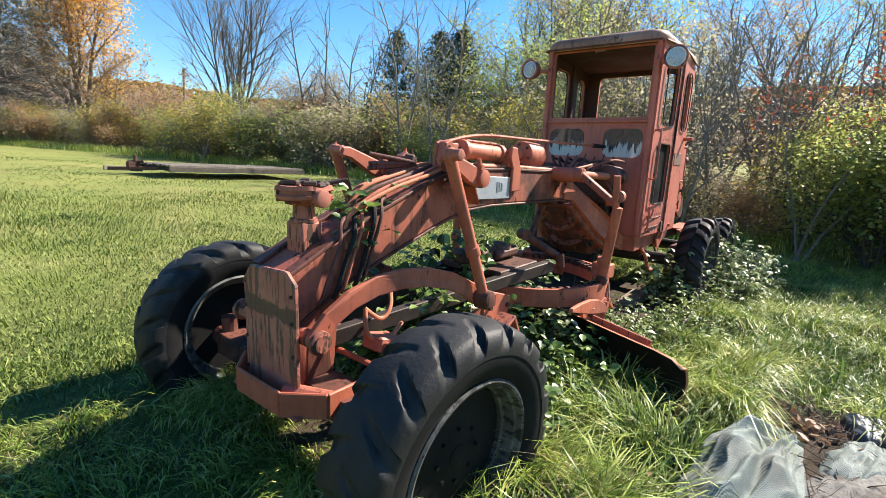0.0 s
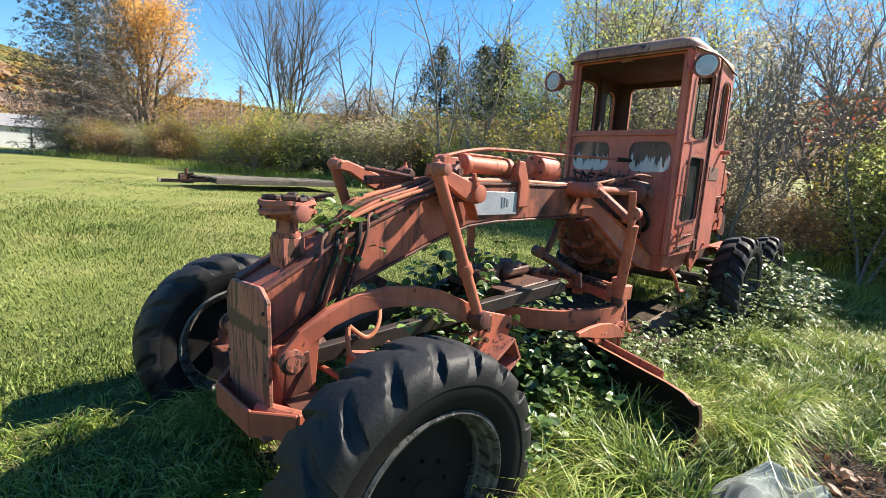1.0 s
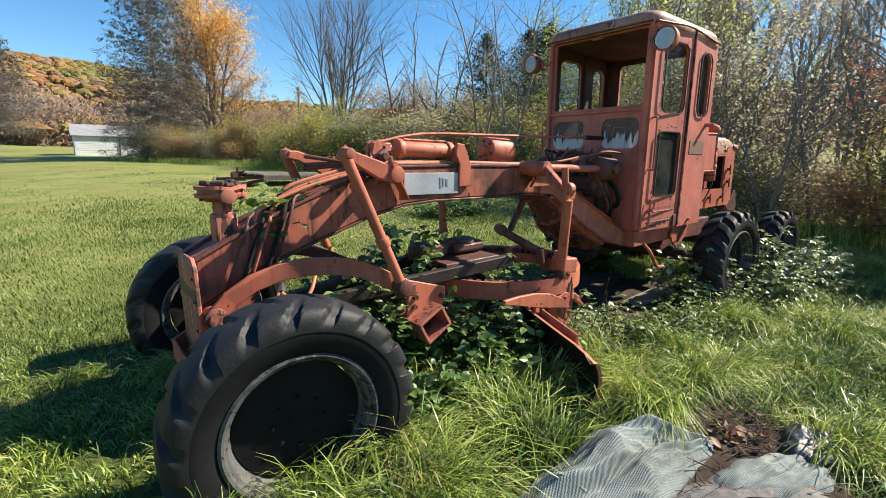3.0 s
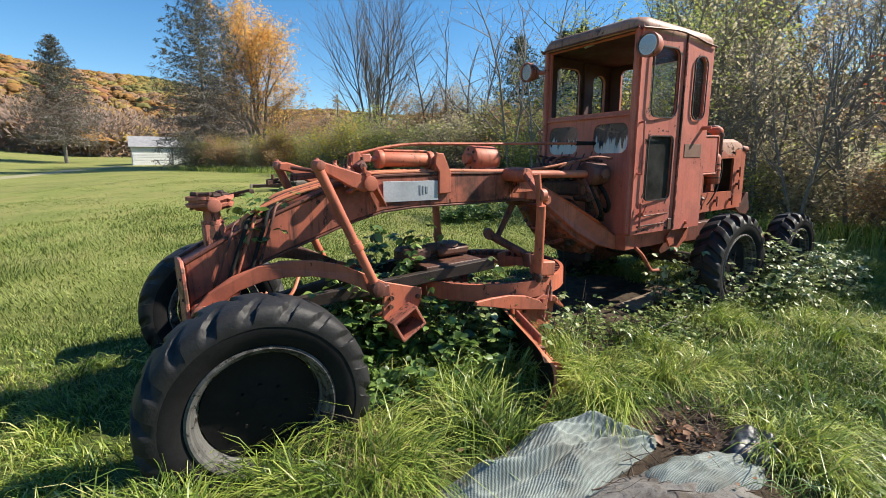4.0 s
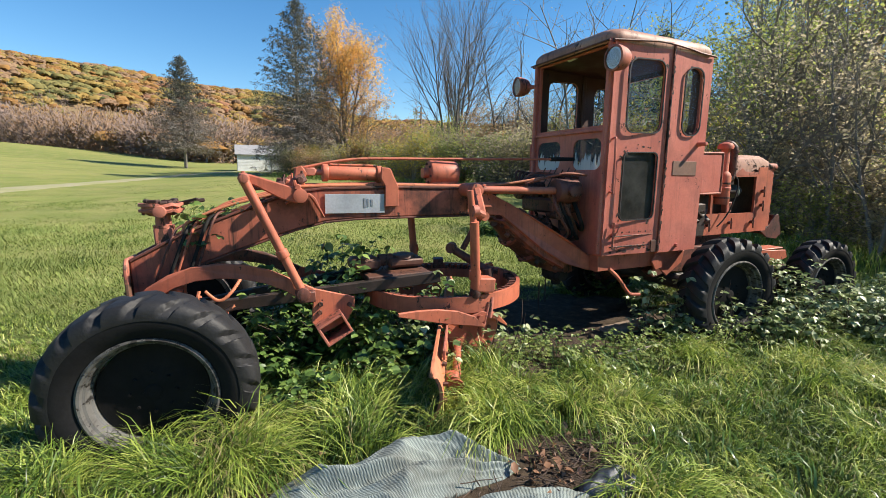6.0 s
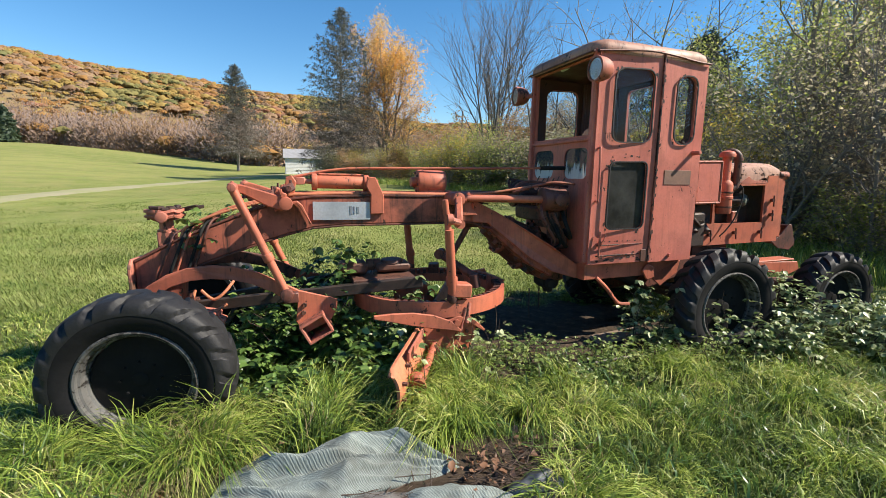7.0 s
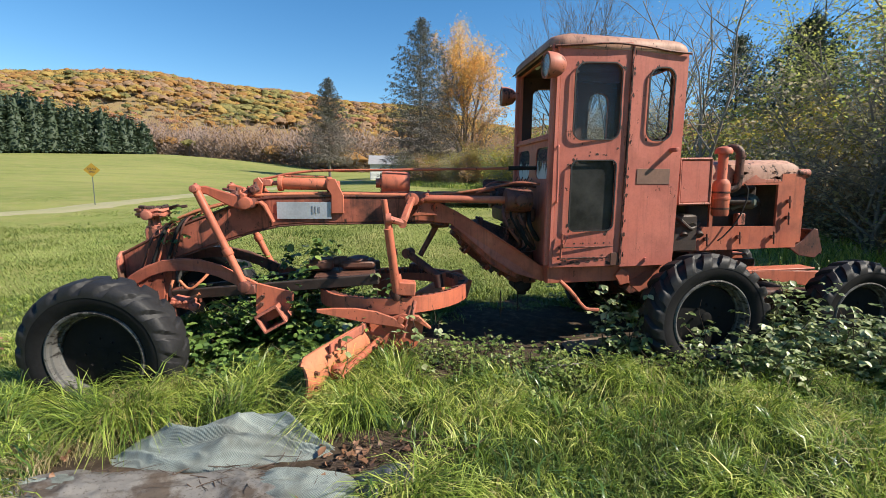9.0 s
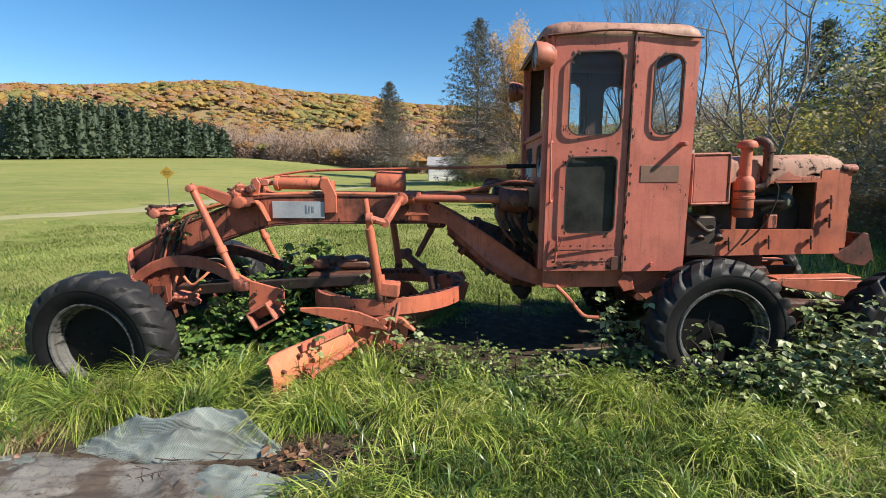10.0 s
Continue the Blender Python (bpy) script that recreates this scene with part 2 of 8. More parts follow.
WEED = foliage("weed_leaf", [(0.045, 0.08, 0.02), (0.11, 0.17, 0.04), (0.25, 0.31, 0.085), (0.44, 0.48, 0.20)], 0.35, 0.45, 2.6, 0.4, 0.55)
# Paler bramble leaf: sun and glints on it put into the colour.
BRAMBLE_PALE = foliage("pale_sunlit_bramble_leaf", [(0.07, 0.12, 0.04), (0.17, 0.23, 0.085), (0.33, 0.38, 0.17), (0.53, 0.56, 0.35)], 0.30, 0.42, 2.0, 0.5)
SHRUB_GREEN = foliage("shrub_leaf_green", [(0.17, 0.22, 0.07), (0.27, 0.32, 0.095), (0.37, 0.40, 0.12), (0.48, 0.46, 0.15)], 0.62, 0.5, 0.9, 0.4, 0.68)
SHRUB_YELLOW = foliage("shrub_leaf_yellow", [(0.22, 0.24, 0.06), (0.38, 0.35, 0.08), (0.52, 0.43, 0.10), (0.56, 0.37, 0.10)], 0.6)
SHRUB_RUST = foliage("shrub_leaf_russet", [(0.32, 0.24, 0.13), (0.40, 0.27, 0.145), (0.45, 0.24, 0.13), (0.42, 0.34, 0.15)], 0.62)
SHRUB_RED = foliage("sumac_leaf_red", [(0.20, 0.045, 0.038), (0.30, 0.06, 0.045), (0.38, 0.11, 0.06), (0.34, 0.17, 0.075)], 0.42)
SHRUB_GREY = foliage("withered_leaf_grey", [(0.34, 0.30, 0.215), (0.42, 0.37, 0.26), (0.50, 0.425, 0.29), (0.38, 0.37, 0.17)], 0.62)
NEEDLE = foliage("dark_needles", [(0.035, 0.06, 0.035), (0.055, 0.085, 0.048), (0.08, 0.11, 0.06)], 0.35, 0.6)
TWIG_SPRAY = foliage("bare_grey_twigs", [(0.13, 0.113, 0.10), (0.18, 0.16, 0.14), (0.24, 0.215, 0.19)], 0.2, 0.9)
NEEDLE_GREY = foliage("thin_grey_green_needles", [(0.075, 0.085, 0.068), (0.115, 0.12, 0.098), (0.175, 0.177, 0.15)], 0.45, 0.7)
ORANGE_LEAF = foliage("orange_maple_leaf", [(0.68, 0.36, 0.11), (0.80, 0.49, 0.15), (0.84, 0.60, 0.21)], 0.55)
DEAD_LEAF = foliage("fallen_dry_leaf", [(0.10, 0.05, 0.03), (0.22, 0.11, 0.06), (0.36, 0.19, 0.11), (0.46, 0.29, 0.18)], 0.25)
HILL = [foliage("hill_" + n, c, 0.3, 0.9, 0.45, 0.05) for n, c in (
    ("orange_crowns", [(0.25, 0.13, 0.05), (0.32, 0.175, 0.066), (0.37, 0.215, 0.085)]),
    ("gold_crowns", [(0.27, 0.18, 0.062), (0.33, 0.23, 0.078), (0.38, 0.27, 0.095)]),
    ("olive_crowns", [(0.18, 0.165, 0.065), (0.225, 0.20, 0.08), (0.27, 0.235, 0.092)]),
    ("red_crowns", [(0.27, 0.135, 0.085), (0.32, 0.16, 0.10), (0.36, 0.19, 0.115)]),
    ("bare_grey_crowns", [(0.25, 0.185, 0.155), (0.29, 0.215, 0.18), (0.32, 0.24, 0.20)]),
    ("brown_crowns", [(0.25, 0.16, 0.10), (0.30, 0.195, 0.122), (0.335, 0.225, 0.14)]),
    ("green_crowns", [(0.13, 0.135, 0.06), (0.165, 0.165, 0.072), (0.20, 0.195, 0.085)]))]


def ground_material():
    m = Mat("meadow_ground")
    p = m.world_coord()
    big = m.noise(p, 0.05, 4)
    mid = m.noise(p, 0.6, 5)
    fine = m.noise(p, 14, 6, 0.7)
    col = m.mix(m.ramp(big, [(0.4, 0.0), (0.6, 1.0)]), (0.17, 0.205, 0.05), (0.25, 0.262, 0.078))
    streak = m.noise(m.node("ShaderNodeMapping", Vector=p, Scale=(0.06, 0.35, 1)).outputs[0], 1.0, 6, 0.65)
    col = m.mix(m.ramp(streak, [(0.42, 0.0), (0.62, 0.55)]), col, (0.13, 0.155, 0.045))
    col = m.mix(m.ramp(mid, [(0.42, 0.0), (0.66, 0.6)]), col, (0.29, 0.25, 0.10))
    col = m.mix(m.ramp(fine, [(0.34, 0.45), (0.58, 0.0)]), col, (0.11, 0.125, 0.025))
    d = m.node("ShaderNodeVectorMath", i0=p, i1=(3.5, 0.2, 0.0))
    d.operation = 'DISTANCE'
    # Near ground: dead grass, with shade between the blades put into its colour.
    shaded_thatch = m.ramp(fine, [(0.35, (0.03, 0.042, 0.012)), (0.6, (0.085, 0.105, 0.024)), (0.75, (0.17, 0.15, 0.055))])
    col = m.mix(m.ramp(m.math('DIVIDE', d.outputs["Value"], 20.0), [(0.20, 1.0), (0.36, 0.0)]), col, shaded_thatch)
    floor = m.ramp(m.noise(p, 0.09, 5, 0.6), [(0.35, (0.19, 0.145, 0.085)), (0.55, (0.24, 0.165, 0.075)), (0.7, (0.21, 0.18, 0.07))])
    sep = m.node("ShaderNodeSeparateXYZ", Vector=p)
    col = m.mix(m.ramp(m.math('DIVIDE', sep.outputs[2], 100.0), [(0.16, 0.0), (0.19, 1.0)]), col, floor)
    m.base(col, 0.9, 0, 0.2)
    return m.bump(m.math('ADD', fine, m.math('MULTIPLY', mid, 2.0)), 0.6, 0.03).mat


GROUND = ground_material()


# Dark soil; its near-black tones also hold the shade under the machine.
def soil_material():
    m = Mat("dark_shaded_soil")
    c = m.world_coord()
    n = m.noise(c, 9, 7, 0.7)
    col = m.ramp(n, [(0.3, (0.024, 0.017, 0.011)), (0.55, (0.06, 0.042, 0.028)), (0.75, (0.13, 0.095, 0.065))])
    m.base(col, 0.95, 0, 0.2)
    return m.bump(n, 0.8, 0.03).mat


SOIL = soil_material()


def woven(name, a, b, dirt, rough):
    """Loose woven sheeting: fine diagonal threads, soiled in the folds' own stains."""
    m = Mat(name)
    c = m.world_coord()
    w1 = m.node("ShaderNodeTexWave", Vector=m.node("ShaderNodeMapping", Vector=c, Rotation=(0, 0, 0.65)).outputs[0], Scale=44.0, Distortion=2.0, Detail=2.0)
    w2 = m.node("ShaderNodeTexWave", Vector=m.node("ShaderNodeMapping", Vector=c, Rotation=(0, 0, -0.75)).outputs[0], Scale=43.0, Distortion=2.0, Detail=2.0)
    weave = m.math('ADD', m.math('MULTIPLY', w1.outputs["Fac"], 0.75), m.math('MULTIPLY', w2.outputs["Fac"], 0.25))
    col = m.mix(weave, b, a)
    stain = m.noise(c, 4.0, 7, 0.65)
    col = m.mix(m.ramp(stain, [(0.44, 0.0), (0.62, 0.8)]), col, dirt)
    m.base(col, rough, 0, 0.25)
    return m.bump(m.math('ADD', weave, m.math('MULTIPLY', stain, 1.5)), 0.5, 0.006).mat


NET = woven("pale_green_woven_net", (0.32, 0.36, 0.335), (0.08, 0.108, 0.102), (0.11, 0.115, 0.10), 0.6)
def sheeting():
    """Old plastic lying on soil: chalky grey, creased, with mud and rotted leaf stains."""
    m = Mat("grey_weathered_sheeting")
    c = m.world_coord()
    col = m.mix(m.noise(c, 6, 5, 0.6), (0.12, 0.11, 0.10), (0.21, 0.20, 0.185))
    mud = m.noise(c, 3.2, 8, 0.68)
    col = m.mix(m.ramp(mud, [(0.47, 0.0), (0.57, 0.9)]), col, (0.065, 0.048, 0.036))
    crumb = m.noise(c, 55, 5, 0.7)
    col = m.mix(m.ramp(crumb, [(0.56, 0.0), (0.64, 0.75)]), col, (0.05, 0.036, 0.027))
    m.base(col, 0.7, 0, 0.3)
    return m.bump(m.math('ADD', m.noise(c, 18, 6, 0.6), m.math('MULTIPLY', crumb, 0.5)), 0.7, 0.012).mat


SHEET = sheeting()


# ---- mesh helpers ----
def part(name, bm, material, parent=None, label="", smooth=False):
    """One bmesh as one mesh object under a thing or a part."""
    me = bpy.data.meshes.new(name)
    bm.normal_update()
    bm.to_mesh(me)
    bm.free()
    me.materials.append(material)
    if smooth:
        me.polygons.foreach_set("use_smooth", [True] * len(me.polygons))
        me.set_sharp_from_angle(angle=radians(38))
    ob = new(name, me)
    if parent is not None:
        ob.parent = parent
    return tagged(ob, label)


def raw(name, verts, faces, material, parent=None, label="", smooth=False):
    """A mesh object from arrays; faces all of one size. material may be a list with an index array."""
    verts = np.asarray(verts, dtype=np.float32).reshape(-1, 3)
    faces = np.asarray(faces, dtype=np.int32)
    n, k = faces.shape
    me = bpy.data.meshes.new(name)
    me.vertices.add(len(verts))
    me.vertices.foreach_set("co", verts.ravel())
    me.loops.add(n * k)
    me.loops.foreach_set("vertex_index", faces.ravel())
    me.polygons.add(n)
    me.polygons.foreach_set("loop_start", np.arange(0, n * k, k, dtype=np.int32))
    me.polygons.foreach_set("loop_total", np.full(n, k, dtype=np.int32))
    if isinstance(material, tuple):
        for m in material[0]:
            me.materials.append(m)
        me.polygons.foreach_set("material_index", np.asarray(material[1], dtype=np.int32))
    else:
        me.materials.append(material)
    if smooth:
        me.polygons.foreach_set("use_smooth", [True] * n)
    me.update(calc_edges=True)
    me.validate()
    ob = new(name, me)
    if parent is not None:
        ob.parent = parent
    return tagged(ob, label)


def thing(name, m, label, category, group="", kind=""):
    ob = new(name)
    ob.matrix_basis = m
    ob.empty_display_size = 0.2
    return tagged(ob, label, category, group, kind)


def box(bm, c, s, rot=None, bevel=0.008):
    """A box with softened edges, centre c, size s, optionally turned."""
    m = Matrix.Translation(c) @ (rot.to_4x4() if rot is not None else Matrix()) @ Matrix.Diagonal((*s, 1))
    made = bmesh.ops.create_cube(bm, size=1, matrix=m)
    if bevel:
        edges = list({e for v in made["verts"] for e in v.link_edges})
        bmesh.ops.bevel(bm, geom=edges, offset=min(bevel, 0.3 * min(s)), segments=1, affect='EDGES', profile=0.5)
    return bm


def aim(p0, p1):
    d = Vector(p1) - Vector(p0)
    return d.length, d.to_track_quat('Z', 'Y').to_matrix()


def rod(bm, p0, p1, r0, r1=None, seg=14, bevel=0.0):
    """A round bar from p0 to p1."""
    length, rot = aim(p0, p1)
    mid = (Vector(p0) + Vector(p1)) / 2
    made = bmesh.ops.create_cone(bm, cap_ends=True, segments=seg, radius1=r0, radius2=r0 if r1 is None else r1, depth=length, matrix=Matrix.Translation(mid) @ rot.to_4x4())
    if bevel:
        caps = [e for e in {e for v in made["verts"] for e in v.link_edges} if any(len(f.verts) > 4 for f in e.link_faces)]
        bmesh.ops.bevel(bm, geom=caps, offset=bevel, segments=2, affect='EDGES', profile=0.5)
    return bm


def bar(bm, p0, p1, w, t, bevel=0.006, roll=0.0):
    """A flat bar from p0 to p1, w wide and t thick."""
    length, rot = aim(p0, p1)
    return box(bm, (Vector(p0) + Vector(p1)) / 2, (w, t, length), rot @ Matrix.Rotation(radians(roll), 3, 'Z'), bevel)


def hose(bm, pts, r, seg=8, closed=False):
    """A round tube along a smooth line through pts."""
    pts = [Vector(p) for p in pts]
    path = []
    for i in range(len(pts) - 1):
        a, b = pts[max(i - 1, 0)], pts[i]
        c, d = pts[i + 1], pts[min(i + 2, len(pts) - 1)]
        for k in range(6):
            t = k / 6
            path.append(0.5 * (2 * b + (c - a) * t + (2 * a - 5 * b + 4 * c - d) * t * t + (3 * b - a - 3 * c + d) * t ** 3))
    path.append(pts[-1])
    return sweep(bm, path, [r] * len(path), seg)


def sweep(bm, path, radii, seg=8):
    rings = []
    up = Vector((0, 0, 1))
    for i, p in enumerate(path):
        d = (path[min(i + 1, len(path) - 1)] - path[max(i - 1, 0)]).normalized()
        if abs(d.dot(up)) > 0.98:
            up = Vector((1, 0, 0))
        x = d.cross(up).normalized()
        y = x.cross(d).normalized()
        up = y
        rings.append([bm.verts.new(p + radii[i] * (math.cos(2 * math.pi * k / seg) * x + math.sin(2 * math.pi * k / seg) * y)) for k in range(seg)])
    for a, b in zip(rings, rings[1:]):
        for k in range(seg):
            bm.faces.new((a[k], a[(k + 1) % seg], b[(k + 1) % seg], b[k]))
    bm.faces.new(rings[0][::-1])
    bm.faces.new(rings[-1])
    return bm


def prism(bm, pts, v0, v1, shift0=0.0, bevel=0.006):
    """A plate cut to the outline pts (u, w), from v0 to v1."""
    a = [bm.verts.new((u, v0, w)) for u, w in pts]
    b = [bm.verts.new((u, v1, w)) for u, w in pts]
    faces = [bm.faces.new(a), bm.faces.new(b[::-1])]
    n = len(pts)
    for i in range(n):
        faces.append(bm.faces.new((a[i], b[i], b[(i + 1) % n], a[(i + 1) % n])))
    bmesh.ops.recalc_face_normals(bm, faces=faces)
    if bevel:
        edges = list({e for f in faces[:2] for e in f.edges})
        bmesh.ops.bevel(bm, geom=edges, offset=bevel, segments=1, affect='EDGES', profile=0.5)
    return bm


def band(bm, line, thick, v0, v1):
    """A bent strip whose middle follows line [(u, w)], of the given depth in its own plane."""
    top, bot = [], []
    for i, (u, w) in enumerate(line):
        a, b = line[max(i - 1, 0)], line[min(i + 1, len(line) - 1)]
        d = Vector((b[0] - a[0], b[1] - a[1])).normalized()
        th = thick[i] if isinstance(thick, (list, tuple)) else thick
        top.append((u - d.y * th / 2, w + d.x * th / 2))
        bot.append((u + d.y * th / 2, w - d.x * th / 2))
    return prism(bm, top + bot[::-1], v0, v1, bevel=0.005)


def lathe(bm, prof, m, seg=24, close=False):
    """prof: (radius, height along the axis z); turned about z, then moved by m."""
    rings = []
    for r, h in prof:
        rings.append([bm.verts.new(m @ Vector((r * math.cos(2 * math.pi * k / seg), r * math.sin(2 * math.pi * k / seg), h))) for k in range(seg)])
    pairs = list(zip(rings, rings[1:]))
    if close:
        pairs.append((rings[-1], rings[0]))
    faces = []
    for a, b in pairs:
        for k in range(seg):
            faces.append(bm.faces.new((a[k], a[(k + 1) % seg], b[(k + 1) % seg], b[k])))
    if not close:
        faces += [bm.faces.new(rings[0][::-1]), bm.faces.new(rings[-1])]
    bmesh.ops.recalc_face_normals(bm, faces=faces)
    return bm


def rounded(u0, u1, w0, w1, r, n=5):
    out = []
    for cu, cw, a0 in ((u1 - r, w1 - r, 0), (u0 + r, w1 - r, 90), (u0 + r, w0 + r, 180), (u1 - r, w0 + r, 270)):
        out += [(cu + r * math.cos(radians(a0 + 90 * k / n)), cw + r * math.sin(radians(a0 + 90 * k / n))) for k in range(n + 1)]
    return out


def sheet_with_holes(bm, outer, holes, thick, place):
    """A flat panel with openings. place(a, b, d) gives the point at (a, b) in the panel and depth d."""
    loops = []
    for loop in [outer, *holes]:
        vs = [bm.verts.new((a, b, 0)) for a, b in loop]
        loops.append([bm.edges.new((vs[i], vs[(i + 1) % len(vs)])) for i in range(len(vs))])
    fill = bmesh.ops.triangle_fill(bm, use_beauty=True, use_dissolve=False, edges=[e for es in loops for e in es])
    faces = [g for g in fill["geom"] if isinstance(g, bmesh.types.BMFace)]
    ext = bmesh.ops.extrude_face_region(bm, geom=faces)
    for g in ext["geom"]:
        if isinstance(g, bmesh.types.BMVert):
            g.co.z += thick
    bmesh.ops.recalc_face_normals(bm, faces=bm.faces[:])
    for v in bm.verts:
        v.co = place(*v.co)
    return bm


def bolts(bm, pts, axis, r=0.014, h=0.012):
    for p in pts:
        p = Vector(p)
        rod(bm, p, p + Vector(axis) * h, r, r * 0.85, 6)
    return bm


# ---- the lie of the land ----
def sstep(a, b, x):
    t = np.clip((np.asarray(x, dtype=float) - a) / (b - a), 0, 1)
    return t * t * (3 - 2 * t)


AZ = [-180, -120, -75, -60, -44, -34, -23, -10, 2, 15, 40, 65, 80, 95, 120, 180]
RIDGE = [4.0, 4.5, 5.8, 6.4, 6.9, 8.5, 9.2, 8.7, 7.6, 5.6, 4.8, 6.5, 8.0, 8.0, 6.0, 4.0]
FIELD = [1.0, 1.2, 1.4, 1.4, 1.5, 1.9, 2.2, 1.5, 0.8, 0.9, 1.0, 1.5, 1.8, 1.5, 1.0, 1.0]


def land(x, y):
    """Height of the ground: near flat round the machine, a meadow rising to the woods, a ridge beyond."""
    x, y = np.asarray(x, dtype=float), np.asarray(y, dtype=float)
    dx, dy = x - 3.0, y + 1.0
    r = np.hypot(dx, dy)
    az = np.degrees(np.arctan2(dx, dy))
    slope = 0.018 + 0.060 * sstep(-8, 5, x)
    near = slope * 14 * (1 - np.exp(-np.maximum(0, y - 4.5) / 14))
    near = near - 0.12 * np.exp(-((x - 1.2) ** 2 + (y - 1.2) ** 2) / 2.2)
    bumps = 0.025 * np.sin(1.7 * x + 0.6 * y) * np.cos(1.3 * y - 0.4 * x) + 0.012 * np.sin(4.1 * x + 2.0) * np.sin(3.7 * y)
    field = 1.7 + 180 * np.tan(np.radians(np.interp(az, AZ, FIELD)))
    ridge = 1.7 + 620 * np.tan(np.radians(np.interp(az, AZ, RIDGE)))
    roll = 3.5 * np.sin(az * 0.31) * np.sin(az * 0.083 + 1.0)
    h = near + bumps * (1 - sstep(15, 40, r))
    h = h + (field - near) * sstep(20, 185, r)
    h = h + (ridge + roll - field) * sstep(175, 640, r) ** 1.15
    return h - 60 * sstep(700, 1400, r)


def land1(x, y):
    return float(land(x, y))


_rr = np.concatenate([[0.01], np.arange(0.3, 14, 0.35), 14 * 1.075 ** np.arange(0, 64)])
_rr = _rr[_rr < 1500]
_na = 220
_aa = np.linspace(0, 2 * math.pi, _na, endpoint=False)
_gx = 3.0 + np.outer(_rr, np.sin(_aa))
_gy = 2.0 + np.outer(_rr, np.cos(_aa))
_v = np.stack([_gx, _gy, land(_gx, _gy)], -1).reshape(-1, 3)
_i = np.arange(len(_rr) - 1)[:, None] * _na + np.arange(_na)[None, :]
_j = np.arange(len(_rr) - 1)[:, None] * _na + (np.arange(_na)[None, :] + 1) % _na
_f = np.stack([_i, _j, _j + _na, _i + _na], -1).reshape(-1, 4)
ground = raw("ground", _v, _f[:, ::-1], GROUND, smooth=True, label="rolling meadow ground with rough grass")
tagged(ground, category="ground", kind="structure")


def strip(name, line, width, lift, material, label, category):
    """A track laid on the land along line."""
    pts = []
    for a, b in zip(line, line[1:]):
        n = max(2, int(math.dist(a, b) / 1.5))
        pts += [(a[0] + (b[0] - a[0]) * k / n, a[1] + (b[1] - a[1]) * k / n) for k in range(n)]
    pts.append(line[-1])
    cols = 5
    V = []
    for i, p in enumerate(pts):
        a, b = pts[max(i - 1, 0)], pts[min(i + 1, len(pts) - 1)]
        d = Vector((b[0] - a[0], b[1] - a[1])).normalized()
        wob = 0.25 * math.sin(i * 0.9) + 0.15 * math.sin(i * 2.3)
        for k in range(cols):
            s = (k / (cols - 1) - 0.5) * (width + wob)
            x, y = p[0] - d.y * s, p[1] + d.x * s
            V.append((x, y, land1(x, y) + lift - (0.08 if k in (0, cols - 1) else 0)))
    F = [(i * cols + k, (i + 1) * cols + k, (i + 1) * cols + k + 1, i * cols + k + 1) for i in range(len(pts) - 1) for k in range(cols - 1)]
    return tagged(raw(name, V, np.array(F)[:, ::-1], material, smooth=True), label, category, kind="structure")


strip("road", [(-40, -14), (-24, 4), (-13.5, 14.5), (-10.6, 19.5), (-10.6, 26), (-9.6, 34), (-7.0, 44), (-3, 56), (1, 62)], 2.7, 0.04, GRAVEL, "narrow pale gravel lane across the meadow", "road")


# ---- plants: collectors ----
class Sticks:
    """Gathers many tapered twigs into one mesh."""

    def __init__(self):
        self.v, self.f, self.n = [], [], 0

    def add(self, path, radii, sides=4):
        up = Vector((0.13, 0.21, 0.97))
        first = self.n
        for i, p in enumerate(path):
            d = (path[min(i + 1, len(path) - 1)] - path[max(i - 1, 0)])
            d = d.normalized() if d.length > 1e-6 else Vector((0, 0, 1))
            if abs(d.dot(up)) > 0.97:
                up = Vector((0.97, 0.2, 0.1))
            x = d.cross(up).normalized()
            y = x.cross(d)
            for k in range(sides):
                a = 2 * math.pi * k / sides
                self.v.append(tuple(p + radii[i] * (math.cos(a) * x + math.sin(a) * y)))
        for i in range(len(path) - 1):
            for k in range(sides):
                a, b = first + i * sides + k, first + i * sides + (k + 1) % sides
                self.f.append((a, b, b + sides, a + sides))
        self.n = len(self.v)

    def make(self, name, material, parent, label=""):
        return raw(name, self.v, np.array(self.f), material, parent, label, smooth=True)


